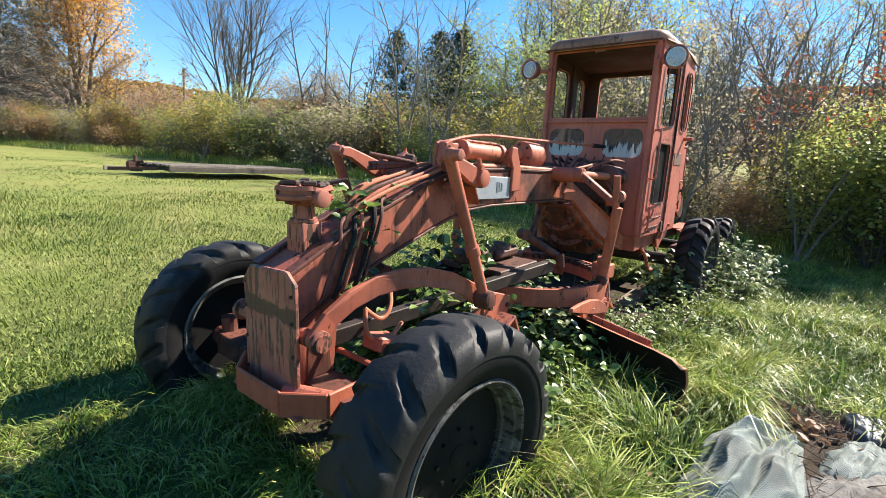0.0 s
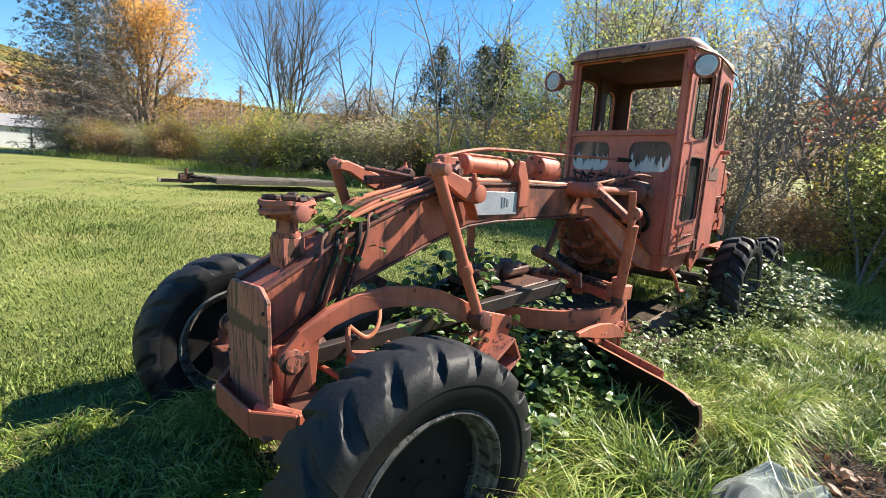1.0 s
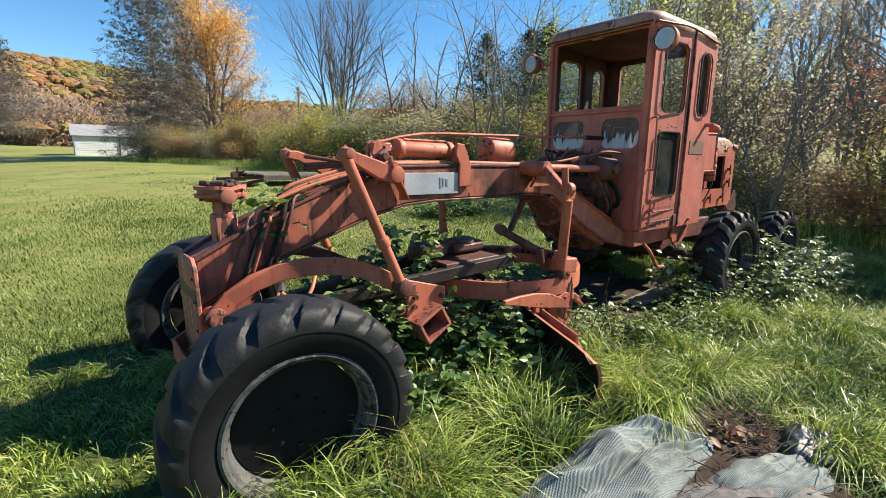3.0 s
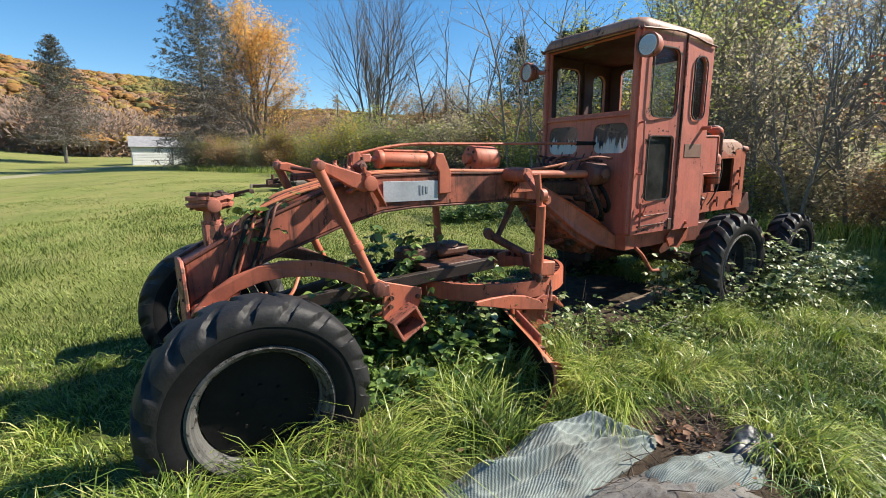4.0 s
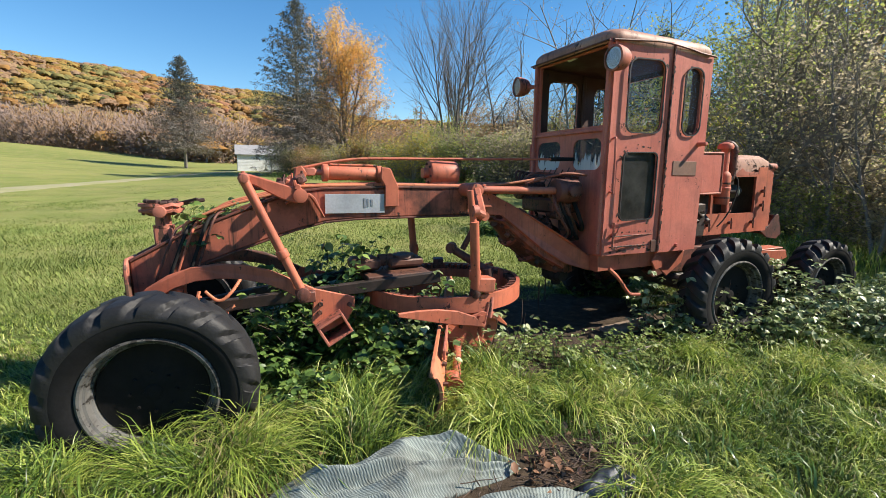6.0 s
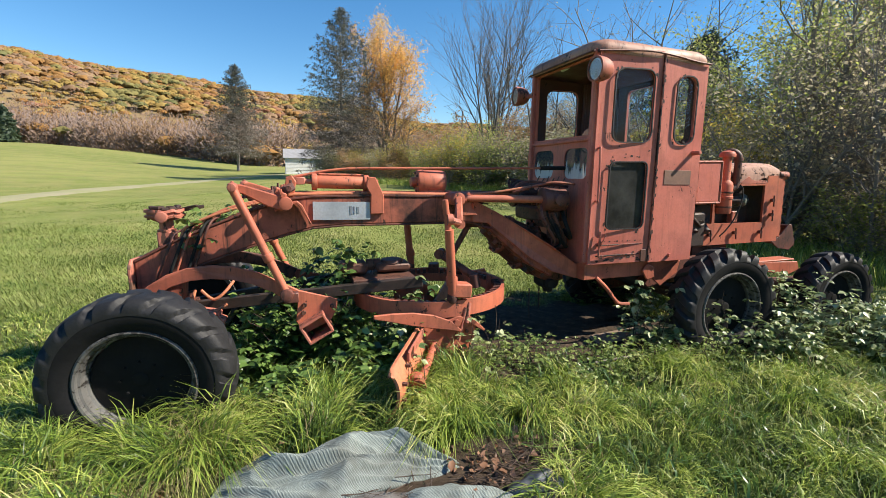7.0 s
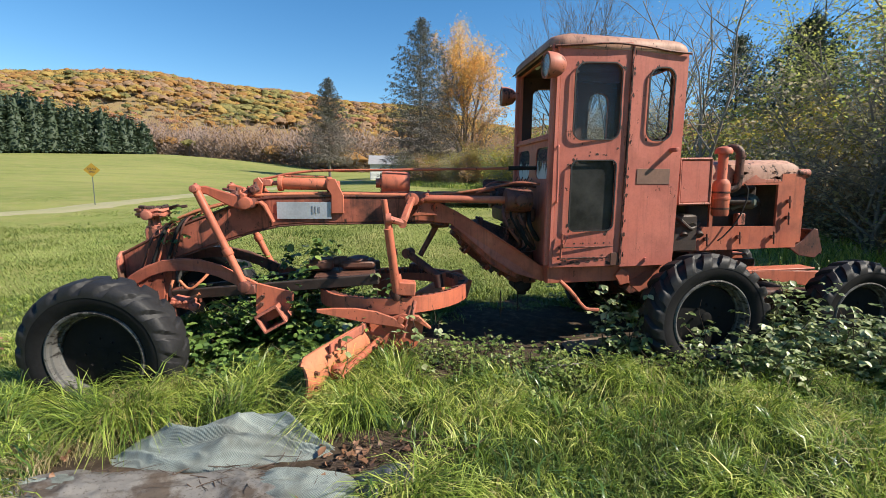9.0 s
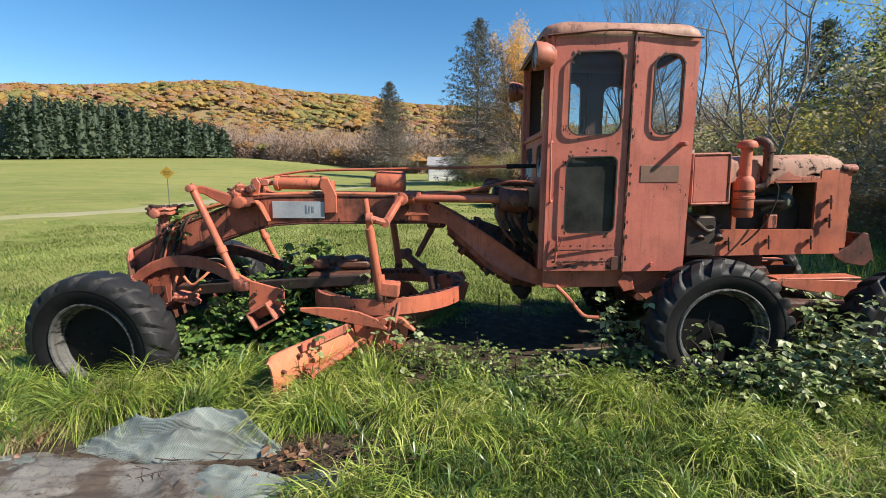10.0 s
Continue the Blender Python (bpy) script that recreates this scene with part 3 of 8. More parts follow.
def leaf_quads(P, size, rng, droop=0.3, shape="diamond", long=1.0):
    """Leaves at the points P, turned at random. Returns verts, triangles."""
    P = np.asarray(P, dtype=float).reshape(-1, 3)
    n = len(P)
    size = np.broadcast_to(np.asarray(size, dtype=float), (n,)) * rng.uniform(0.65, 1.3, n)
    az = rng.uniform(0, 2 * math.pi, n)
    el = rng.normal(-droop, 0.5, n)
    d = np.stack([np.cos(az) * np.cos(el), np.sin(az) * np.cos(el), np.sin(el)], -1)
    ref = np.stack([rng.normal(0, 0.5, n), rng.normal(0, 0.5, n), np.ones(n)], -1)
    s = np.cross(d, ref)
    s /= np.linalg.norm(s, axis=1)[:, None] + 1e-9
    up = np.cross(s, d)
    L, W = (size * long)[:, None], (size * 0.36)[:, None]
    if shape == "diamond":
        V = np.stack([P, P + d * L * 0.5 + s * W + up * L * 0.08, P + d * L, P + d * L * 0.5 - s * W + up * L * 0.08], 1)
        base = np.array([[0, 1, 2], [0, 2, 3]])
        k = 4
    else:
        V = np.stack([P, P + d * L * 0.3 + s * W + up * L * 0.1, P + d * L * 0.72 + s * W * 0.75 + up * L * 0.07, P + d * L - up * L * 0.08,
                      P + d * L * 0.72 - s * W * 0.75 + up * L * 0.07, P + d * L * 0.3 - s * W + up * L * 0.1], 1)
        base = np.array([[0, 1, 2], [0, 2, 3], [0, 3, 4], [0, 4, 5]])
        k = 6
    F = (np.arange(n)[:, None, None] * k + base[None]).reshape(-1, 3)
    return V.reshape(-1, 3), F


def shell_quads(P, N, size, rng, long=1.0):
    """Sprays of leaves lying along a crown's surface, whose outward way is N."""
    n = len(P)
    N = N + rng.normal(0, 0.32, (n, 3))
    N /= np.linalg.norm(N, axis=1)[:, None]
    d = np.cross(N, rng.normal(0, 1, (n, 3)))
    d /= np.linalg.norm(d, axis=1)[:, None] + 1e-9
    s = np.cross(N, d)
    L, W = (size * rng.uniform(0.65, 1.3, n))[:, None] * long, (size * rng.uniform(0.3, 0.5, n))[:, None]
    V = np.stack([P - d * L * 0.5, P + s * W, P + d * L * 0.5, P - s * W], 1)
    F = (np.arange(n)[:, None, None] * 4 + np.array([[0, 1, 2], [0, 2, 3]])[None]).reshape(-1, 3)
    return V.reshape(-1, 3), F


def twig_quads(P, N, size, rng):
    """Narrow upright sprays of bare twigs, fanning out from a tree's middle."""
    n = len(P)
    d = N * (0.7, 0.7, 0.3) + (0, 0, 0.55) + rng.normal(0, 0.25, (n, 3))
    d /= np.linalg.norm(d, axis=1)[:, None]
    s = np.cross(d, np.array([0.45, -0.60, 0.35]) + rng.normal(0, 0.25, (n, 3)))
    s /= np.linalg.norm(s, axis=1)[:, None] + 1e-9
    L, W = (size * rng.uniform(0.6, 1.4, n))[:, None], (size * rng.uniform(0.10, 0.20, n))[:, None]
    V = np.stack([P - d * L * 0.5, P + s * W, P + d * L * 0.5, P - s * W], 1)
    F = (np.arange(n)[:, None, None] * 4 + np.array([[0, 1, 2], [0, 2, 3]])[None]).reshape(-1, 3)
    return V.reshape(-1, 3), F


def wander(p, d, length, steps, bend, lift, rng):
    """A crooked path from p along d."""
    path = [p.copy()]
    d = d.normalized()
    for _ in range(steps):
        d = (d + Vector(rng.normal(0, bend, 3)) + Vector((0, 0, lift))).normalized()
        p = p + d * (length / steps)
        path.append(p.copy())
    return path


def grow(st, p, d, length, r, level, rng, spec, tips):
    """Boughs that fork into finer boughs; tips gathers where leaves may sit."""
    steps = 5 if level == 0 else (4 if level < spec["levels"] - 1 else 3)
    path = wander(p, d, length, steps, spec["bend"], spec["lift"], rng)
    n = len(path)
    radii = [max(spec.get("least", 0.004), r * (1 - 0.8 * i / (n - 1))) for i in range(n)]
    fine = spec.get("twigs")
    (fine if fine is not None and level > 1 else st).add(path, radii, 7 if level == 0 else (5 if level == 1 else 3))
    if level >= spec["levels"] - 1:
        tips.extend(path[1:])
        return
    kids = spec["kids"][level]
    for k in range(kids):
        f = spec["from"][level] + (1 - spec["from"][level]) * (k + rng.uniform(0, 1)) / kids
        i = min(int(f * (n - 1)), n - 2)
        q = path[i].lerp(path[i + 1], f * (n - 1) - i)
        along = (path[i + 1] - path[i]).normalized()
        a = rng.uniform(0, 2 * math.pi)
        side = along.orthogonal().normalized()
        side.rotate(Matrix.Rotation(a, 3, along).to_quaternion())
        ang = radians(spec["angle"] + rng.normal(0, 9))
        nd = along * math.cos(ang) + side * math.sin(ang)
        grow(st, q, nd, length * spec["ratio"] * (1.15 - 0.45 * f) * rng.uniform(0.75, 1.2), radii[i] * 0.6, level + 1, rng, spec, tips)


def broad_tree(name, x, y, height, spec, bark, leaf, label, seed, leaves=0, size=0.1, trunks=1, group="", spreadout=0.25, leaf_label="", category="tree"):
    rng = np.random.default_rng(seed)
    root = thing(name, pose(x, y, land1(x, y) - 0.05), label, category, group)
    st, tips = Sticks(), []
    for k in range(trunks):
        a = 2 * math.pi * k / max(trunks, 1) + rng.uniform(0, 1)
        lean = spreadout * (0.2 if trunks == 1 else rng.uniform(0.12, 1.1))
        d = Vector((math.cos(a) * lean, math.sin(a) * lean, 1))
        o = Vector((math.cos(a), math.sin(a), 0)) * (0.12 * (trunks > 1) * height / 10)
        grow(st, o, d, height * spec["trunk"] * rng.uniform(0.85, 1.05), spec["r"] * height, 0, rng, spec, tips)
    st.make("trunk", bark, root)
    if spec.get("twigs"):
        tagged(spec["twigs"].make("twig_spray", bark, root, "fine bare twigs"), kind="stuff")
    if leaves:
        T = np.array([tuple(t) for t in tips])
        pick = T[rng.integers(0, len(T), leaves)] + rng.normal(0, spec.get("scatter", 0.15), (leaves, 3))
        pick[:, 2] = np.maximum(pick[:, 2], 0.1)
        V, F = leaf_quads(pick, size, rng)
        raw("crown", V, F, leaf, root, leaf_label)
    return root


ELM = dict(levels=4, bend=0.035, lift=0.035, kids=[11, 8, 5], angle=24, ratio=0.52, trunk=0.85, r=0.009, least=0.0065, **{"from": [0.14, 0.15, 0.2]})
MAPLE = dict(levels=4, bend=0.10, lift=0.07, kids=[10, 8, 5], angle=36, ratio=0.42, trunk=0.80, r=0.014, least=0.010, scatter=0.35, **{"from": [0.22, 0.2, 0.15]})
SAPLING = dict(levels=3, bend=0.11, lift=0.04, kids=[12, 6], angle=42, ratio=0.36, trunk=0.92, r=0.009, least=0.005, scatter=0.18, **{"from": [0.25, 0.15]})
SUMAC = dict(levels=3, bend=0.11, lift=0.04, kids=[8, 6], angle=50, ratio=0.34, trunk=0.92, r=0.009, least=0.005, scatter=0.10, **{"from": [0.68, 0.3]})
BUSHY = dict(levels=3, bend=0.16, lift=0.03, kids=[9, 6], angle=48, ratio=0.5, trunk=0.85, r=0.010, least=0.004, scatter=0.15, **{"from": [0.12, 0.15]})


def conifer(name, x, y, height, width, label, seed, needles=NEEDLE, bare_below=0.0, density=1.0, bark=BARK_DARK, group="", skirt=0.10, outline=((0, 0.1, 0.25, 0.5, 1.0), (0.03, 0.28, 0.62, 0.90, 1.0))):
    rng = np.random.default_rng(seed)
    root = thing(name, pose(x, y, land1(x, y) - 0.05), label, "conifer tree", group)
    st = Sticks()
    top = Vector((rng.normal(0, 0.1), rng.normal(0, 0.1), height))
    st.add([Vector((0, 0, 0)), top * 0.35, top * 0.7, top], [height * 0.015, height * 0.011, height * 0.006, 0.012], 7)
    dead = Sticks()
    pts, sizes, grey = [], [], []
    z = height * skirt
    while z < height * 0.985:
        f = 1 - z / height
        reach = width * float(np.interp(f, *outline))
        count = int(5 + 5 * f + (3 if z < height * bare_below else 0))
        first = rng.uniform(0, 2 * math.pi)
        for b in range(count):
            a = first + 2 * math.pi * b / count + rng.normal(0, 0.16)
            length = reach * rng.uniform(0.80, 1.08)
            rise = 0.45 - 0.80 * f
            p = Vector((0, 0, z + rng.normal(0, 0.1)))
            d = Vector((math.cos(a), math.sin(a), rise))
            path = [q + Vector((0, 0, length * 0.17 * ((j / 4) ** 2 - j / 4 * 0.4))) for j, q in enumerate(wander(p, d, length, 4, 0.035, -0.01, rng))]
            has = z > height * bare_below * rng.uniform(0.75, 1.2)
            r = max(0.012, 0.020 * height / 12 * (0.4 + f)) * (1.0 if has else 1.5)
            (st if has else dead).add(path, [r, r * 0.8, r * 0.6, r * 0.45, r * 0.25], 3)
            for i in range(1, 5):
                for s in (-1, 1):
                    q = path[i]
                    side = Vector((-d.y, d.x, -0.25)).normalized() * s
                    l2 = length * 0.25 * rng.uniform(0.6, 1.2) * (1.1 - i * 0.12)
                    tw = [q, q + (side + d * 0.5).normalized() * l2 * 0.5 + Vector((0, 0, -0.03)), q + (side + d * 0.7).normalized() * l2 + Vector((0, 0, -0.22 * l2))]
                    (st if has else dead).add(tw, [r * 0.5, r * 0.4, 0.008], 3)
                    if not has:
                        grey += [tuple(tw[0].lerp(tw[2], rng.uniform(0, 1)) + Vector(rng.normal(0, 0.10, 3))) for _k in range(11)]
                    if has:
                        m = max(2, int(7 * density * length / 2.0) + 2)
                        for _k in range(m):
                            t = rng.uniform(0, 1)
                            pts.append(tuple(tw[0].lerp(tw[2], t) + Vector(rng.normal(0, 0.055, 3))))
                            sizes.append(0.105)
            if has:
                for _k in range(int(10 * density * length / 2.0) + 3):
                    t = rng.uniform(0.1, 1.0)
                    i = min(int(t * 4), 3)
                    pts.append(tuple(path[i].lerp(path[i + 1], t * 4 - i) + Vector(rng.normal(0, 0.055, 3))))
                    sizes.append(0.14)
        z += max(0.16, 0.035 * height * (0.4 + 0.6 * f)) * rng.uniform(0.8, 1.2)
    st.make("trunk", bark, root)
    if dead.n:
        dead.make("dead_limb", BARK_PALE, root, "bare grey dead limbs")
        V, F = leaf_quads(np.array(grey), 0.30, rng, 0.25, "diamond", 1.6)
        V = V.reshape(-1, 4, 3)
        V[:, 1], V[:, 3] = 0.75 * (V[:, 0] + V[:, 2]) / 2 + 0.25 * V[:, 1], 0.75 * (V[:, 0] + V[:, 2]) / 2 + 0.25 * V[:, 3]
        raw("twig_spray", V, F, TWIG_SPRAY, root, "fine grey dead twigs")
    V, F = leaf_quads(np.array(pts), np.array(sizes), rng, 0.4, "diamond", 2.3)
    raw("crown", V, F, needles, root)
    return root


# ---- the far ridge and its woods ----
def far_woods():
    rng = np.random.default_rng(11)
    # rounded crowns: the upper part of a ball, finer where the woods are near
    bm = bmesh.new()
    bmesh.ops.create_icosphere(bm, subdivisions=2, radius=1)
    bmesh.ops.delete(bm, geom=[v for v in bm.verts if v.co.z < -0.45], context='VERTS')
    bm.verts.index_update()
    dome, dome_tri = np.array([v.co[:] for v in bm.verts]), np.array([[v.index for v in f.verts] for f in bm.faces])
    bm.free()
    V, F, M, base = [], [], [], 0
    sticks_v, sticks_f = [], []
    az = np.concatenate([rng.uniform(-80, 22, 13500), rng.uniform(22, 115, 2500)])
    n = len(az)
    lo, hi = np.interp(az, [-80, -22, -8, 30, 115], [178, 178, 118, 105, 130]), 640.0
    u = rng.uniform(0, 1, n)
    r = np.where(rng.uniform(0, 1, n) < 0.30, lo + 90 * u ** 1.2, np.sqrt(lo ** 2 + u * (hi ** 2 - lo ** 2)))
    r = r + 6 * np.sin(np.radians(az) * 9) + 4 * np.sin(np.radians(az) * 23)
    x, y = 3 + r * np.sin(np.radians(az)), -1 + r * np.cos(np.radians(az))
    z = land(x, y)
    clump = np.array([noise.noise(Vector((a * 0.014, b * 0.014, 3.1))) for a, b in zip(x, y)])
    for i in range(n):
        low = r[i] < lo[i] + 230
        c = clump[i] * 1.15 + rng.normal(0, 0.17)
        if low and rng.uniform() < 0.84 - 0.0031 * (r[i] - lo[i]) + 0.5 * clump[i]:
            m = 4 if rng.uniform() < 0.7 else 5
        elif c > 0.42:
            m = 6 if rng.uniform() < 0.25 else 2
        elif c > 0.2:
            m = 1
        elif c > -0.14:
            m = 0 if rng.uniform() < 0.6 else 5
        elif c > -0.3:
            m = 5 if rng.uniform() < 0.5 else 1
        else:
            m = 3 if rng.uniform() < 0.45 else 2
        H = rng.uniform(9, 15) * (0.85 if low else 1.0)
        bare = low and m in (4, 5)
        R = rng.uniform(2.4, 5.4) * (0.66 if low else 1.0)
        q = (100 if bare else 34) if r[i] < 320 else 20
        d = rng.normal(0, 1, (q, 3))
        d /= np.linalg.norm(d, axis=1)[:, None]
        if bare:
            cr = d * rng.uniform(0.2, 1.05, q)[:, None] * (R * 1.4, R * 1.4, H * 0.50) + (x[i], y[i], z[i] + H * 0.40)
            vv, ff = twig_quads(cr, d, 1.0, rng)
        else:
            d[:, 2] = np.abs(d[:, 2])
            cr = d * rng.uniform(0.86, 1.14, q)[:, None] * (R, R, R * 0.62) + (x[i], y[i], z[i] + H * 0.36)
            vv, ff = shell_quads(cr, d * 0.75 + (0.25, -0.20, 0.35), 1.25 if r[i] < 320 else 1.7, rng)
        V.append(vv), F.append(ff + base), M.append(np.full(len(ff), m))
        base += len(vv)
        if bare:
            continue
        P = dome * (0.94 + 0.17 * rng.normal(0, 1, len(dome)))[:, None] * (R, R, R * 0.62) + (x[i], y[i], z[i] + H * 0.36)
        V.append(P), F.append(dome_tri + base), M.append(np.full(len(dome_tri), m))
        base += len(P)
        if low:
            w, s = 0.11, len(sticks_v) * 4
            sticks_v.append([(x[i] - w, y[i], z[i] - 1), (x[i] + w, y[i], z[i] - 1), (x[i] + w * 0.4, y[i] + 0.1, z[i] + H * 0.8), (x[i] - w * 0.4, y[i] + 0.1, z[i] + H * 0.8)])
            sticks_f.extend([(s, s + 1, s + 2), (s, s + 2, s + 3)])
    woods = raw("far_woods", np.vstack(V), np.vstack(F), (HILL, np.concatenate(M)), smooth=True)
    tagged(woods, "autumn woods of orange, gold and bare grey trees on the ridge", "woods", kind="stuff")
    raw("trunks", np.array(sticks_v).reshape(-1, 3), np.array(sticks_f), BARK_PALE, woods, "pale bare trunks along the wood's edge")


far_woods()


def plantation():
    """A dense stand of dark conifers at the field's edge."""
    rng = np.random.default_rng(5)
    V, F, base = [], [], 0
    a, b = Vector((-96, 108)), Vector((-67, 151))
    back = Vector((-0.62, 0.5)).normalized()
    for row in range(5):
        for k in range(30):
            t = (k + rng.uniform(-0.4, 0.4)) / 29
            p = a.lerp(b, t) + back * (row * 5 + rng.uniform(-2, 2))
            H = rng.uniform(11.8, 16.2) * (1 - 0.30 * float(sstep(0.45, 1.0, t)))
            z = land1(p.x, p.y)
            seg = 10
            th = np.arange(seg) * 2 * math.pi / seg
            wide = rng.uniform(2.1, 2.9)
            rows = []
            for f in (0.06, 0.3, 0.6, 0.95):
                rad = wide * 0.85 * (f ** 0.75) * rng.uniform(0.8, 1.1, seg)
                rows.append(np.stack([p.x + rad * np.cos(th), p.y + rad * np.sin(th), np.full(seg, z + H * (1 - f))], -1))
            V.append(np.vstack(rows))
            for q in range(3):
                for j in range(seg):
                    c, d = q * seg + j, q * seg + (j + 1) % seg
                    F.append(np.array([[c, d, d + seg], [c, d + seg, c + seg]]) + base)
            base += 4 * seg
            m = 420 if row < 2 else 200
            f = rng.uniform(0, 1, m) ** 0.6
            ang = rng.uniform(0, 2 * math.pi, m)
            rad = wide * (0.05 + f ** 0.75) * rng.uniform(0.7, 1.1, m)
            P = np.stack([p.x + rad * np.cos(ang), p.y + rad * np.sin(ang), z + H * (1 - f * 0.97)], -1)
            vv, ff = leaf_quads(P, 0.95, rng, 0.25, "diamond", 1.0)
            V.append(vv), F.append(ff + base)
            base += len(vv)
    ob = raw("conifer_stand", np.vstack(V), np.vstack(F), NEEDLE)
    tagged(ob, "dense stand of dark green spruces beside the meadow", "woods", kind="stuff")


plantation()


# ---- trees round the meadow ----
conifer("pine_tree", -5.3, 77.7, 16.0, 4.6, "lone half-bare pine standing in the meadow", 21, NEEDLE_GREY, 0.56, 1.2, BARK, skirt=0.20, outline=((0, 0.1, 0.25, 0.5, 0.65, 1.0), (0.05, 0.24, 0.46, 0.78, 1.0, 0.85)))
conifer("spruce_tree", 7.6, 47.5, 16.7, 4.3, "tall thinning spruce with grey dead lower limbs", 22, NEEDLE_GREY, 0.45, 0.75, BARK, skirt=0.07)
conifer("spruce_tree", 27.0, 27.0, 10.4, 2.9, "dark green spruce behind the thicket", 23, NEEDLE, 0, 0.4, group="spruces behind the thicket")
conifer("spruce_tree", 29.6, 25.0, 10.8, 3.0, "dark green spruce behind the thicket", 24, NEEDLE, 0, 0.4, group="spruces behind the thicket")
conifer("spruce_tree", 24.6, 19.0, 9.2, 2.6, "dark green spruce behind the thicket", 25, NEEDLE, 0, 0.4, group="spruces behind the thicket")
broad_tree("maple_tree", 13.2, 51.7, 17.0, MAPLE, BARK, ORANGE_LEAF, "tall maple with thin orange autumn leaves", 31, 21000, 0.20, trunks=5, spreadout=0.28)
broad_tree("russet_tree", 15.6, 48.0, 8.5, BUSHY, BARK, SHRUB_RUST, "low spreading russet tree below the maple", 32, 6000, 0.18, trunks=6, spreadout=0.75)
broad_tree("elm_tree", 20.8, 39.8, 16.0, dict(ELM, twigs=Sticks()), BARK_MID, SHRUB_GREY, "large bare fan-shaped elm without leaves", 33, 0, trunks=5, spreadout=0.44)
for _k, (_x, _y, _h) in enumerate([(17.9, 24.4, 10.0), (19.6, 22.8, 10.6), (24.5, 20.5, 12.0), (27.0, 15.0, 12.5), (22.5, 12.5, 10.5)]):
    broad_tree("bare_tree", _x, _y, _h, SAPLING, BARK_MID, SHRUB_GREY, "slender bare tree rising out of the thicket", 40 + _k, 160, 0.10, trunks=2, spreadout=0.16, group="bare trees")
broad_tree("poplar_tree", 28.5, 19.0, 10.5, BUSHY, BARK, SHRUB_GREEN, "leafy green tree behind the thicket", 51, 11000, 0.15, trunks=3, spreadout=0.25)
broad_tree("willow_tree", 22.0, 10.8, 7.8, BUSHY, BARK, SHRUB_GREEN, "tall leafy yellow-green sapling clump", 52, 9000, 0.115, trunks=6, spreadout=0.25, group="sapling clumps")
broad_tree("willow_tree", 27.0, 14.2, 10.0, BUSHY, BARK, SHRUB_GREEN, "tall leafy yellow-green sapling clump", 53, 9000, 0.115, trunks=6, spreadout=0.28, group="sapling clumps")
for _k, (_x, _y, _h) in enumerate([(14.6, 6.2, 5.2), (15.8, 4.6, 6.0), (15.8, 9.4, 4.4), (17.4, 7.2, 8.6), (19.4, 10.6, 7.6)]):
    broad_tree("thicket_tree", _x, _y, _h, BUSHY, BARK, (SHRUB_GREY, SHRUB_GREY, SHRUB_YELLOW, SHRUB_GREEN, SHRUB_GREEN)[_k], ("withered thicket tree with grey-brown leaves", "withered thicket tree with grey-brown leaves", "leafy yellow-green thicket tree", "dense leafy green thicket tree", "dense leafy green thicket tree")[_k], 60 + _k, (3600, 3000, 5500, 7500, 7500)[_k], 0.10, trunks=7, spreadout=0.38, group="thicket trees")
for _k, (_x, _y, _h) in enumerate([(14.6, 12.4, 8.0), (16.2, 15.6, 9.0), (16.8, 5.8, 7.6), (18.2, 3.2, 8.4), (15.2, 1.2, 5.8), (16.6, -0.6, 7.0), (13.8, 3.0, 5.0), (19.6, 0.6, 8.6), (15.0, 2.4, 5.6), (16.4, 1.4, 6.4), (17.4, 3.6, 7.4), (14.4, 4.2, 5.2)]):
    broad_tree("bare_sapling", _x, _y, _h, SAPLING, BARK, SHRUB_GREY, "thin bare sapling with few dry leaves", 70 + _k, 260, 0.075, trunks=2, spreadout=0.22, group="bare saplings")
broad_tree("sumac_tree", 12.2, 0.30, 3.9, SUMAC, BARK, SHRUB_RED, "staghorn sumac with red autumn leaves", 81, 620, 0.085, trunks=3, spreadout=0.3, group="sumacs")
broad_tree("sumac_tree", 19.2, -1.2, 6.8, BUSHY, BARK, SHRUB_RED, "staghorn sumac with red autumn leaves", 82, 800, 0.14, trunks=4, spreadout=0.35, group="sumacs")
for _k, (_x, _y, _h, _leaf, _n, _t) in enumerate([(14.3, 0.4, 3.2, SHRUB_YELLOW, 2600, 5), (12.6, -0.8, 2.8, SHRUB_GREEN, 9000, 9), (12.4, -1.8, 3.4, SHRUB_GREEN, 11000, 10), (14.4, -1.3, 3.7, SHRUB_GREEN, 12000, 10), (16.0, -1.9, 4.5, SHRUB_GREEN, 13000, 9), (16.2, -3.6, 5.0, SHRUB_GREEN, 9500, 9)]):
    broad_tree("dogwood_shrub", _x, _y, _h, BUSHY, BARK_DARK, _leaf, "leafy dogwood shrub with broad bright leaves", 83 + _k, _n, 0.085, trunks=_t, spreadout=0.5, category="shrub", group="leafy shrubs")

# a belt of taller woodland behind the thicket: three kinds, copied
BELT = dict(levels=4, bend=0.10, lift=0.05, kids=[9, 6, 4], angle=38, ratio=0.40, trunk=0.92, r=0.010, least=0.007, scatter=0.2, **{"from": [0.16, 0.15, 0.15]})
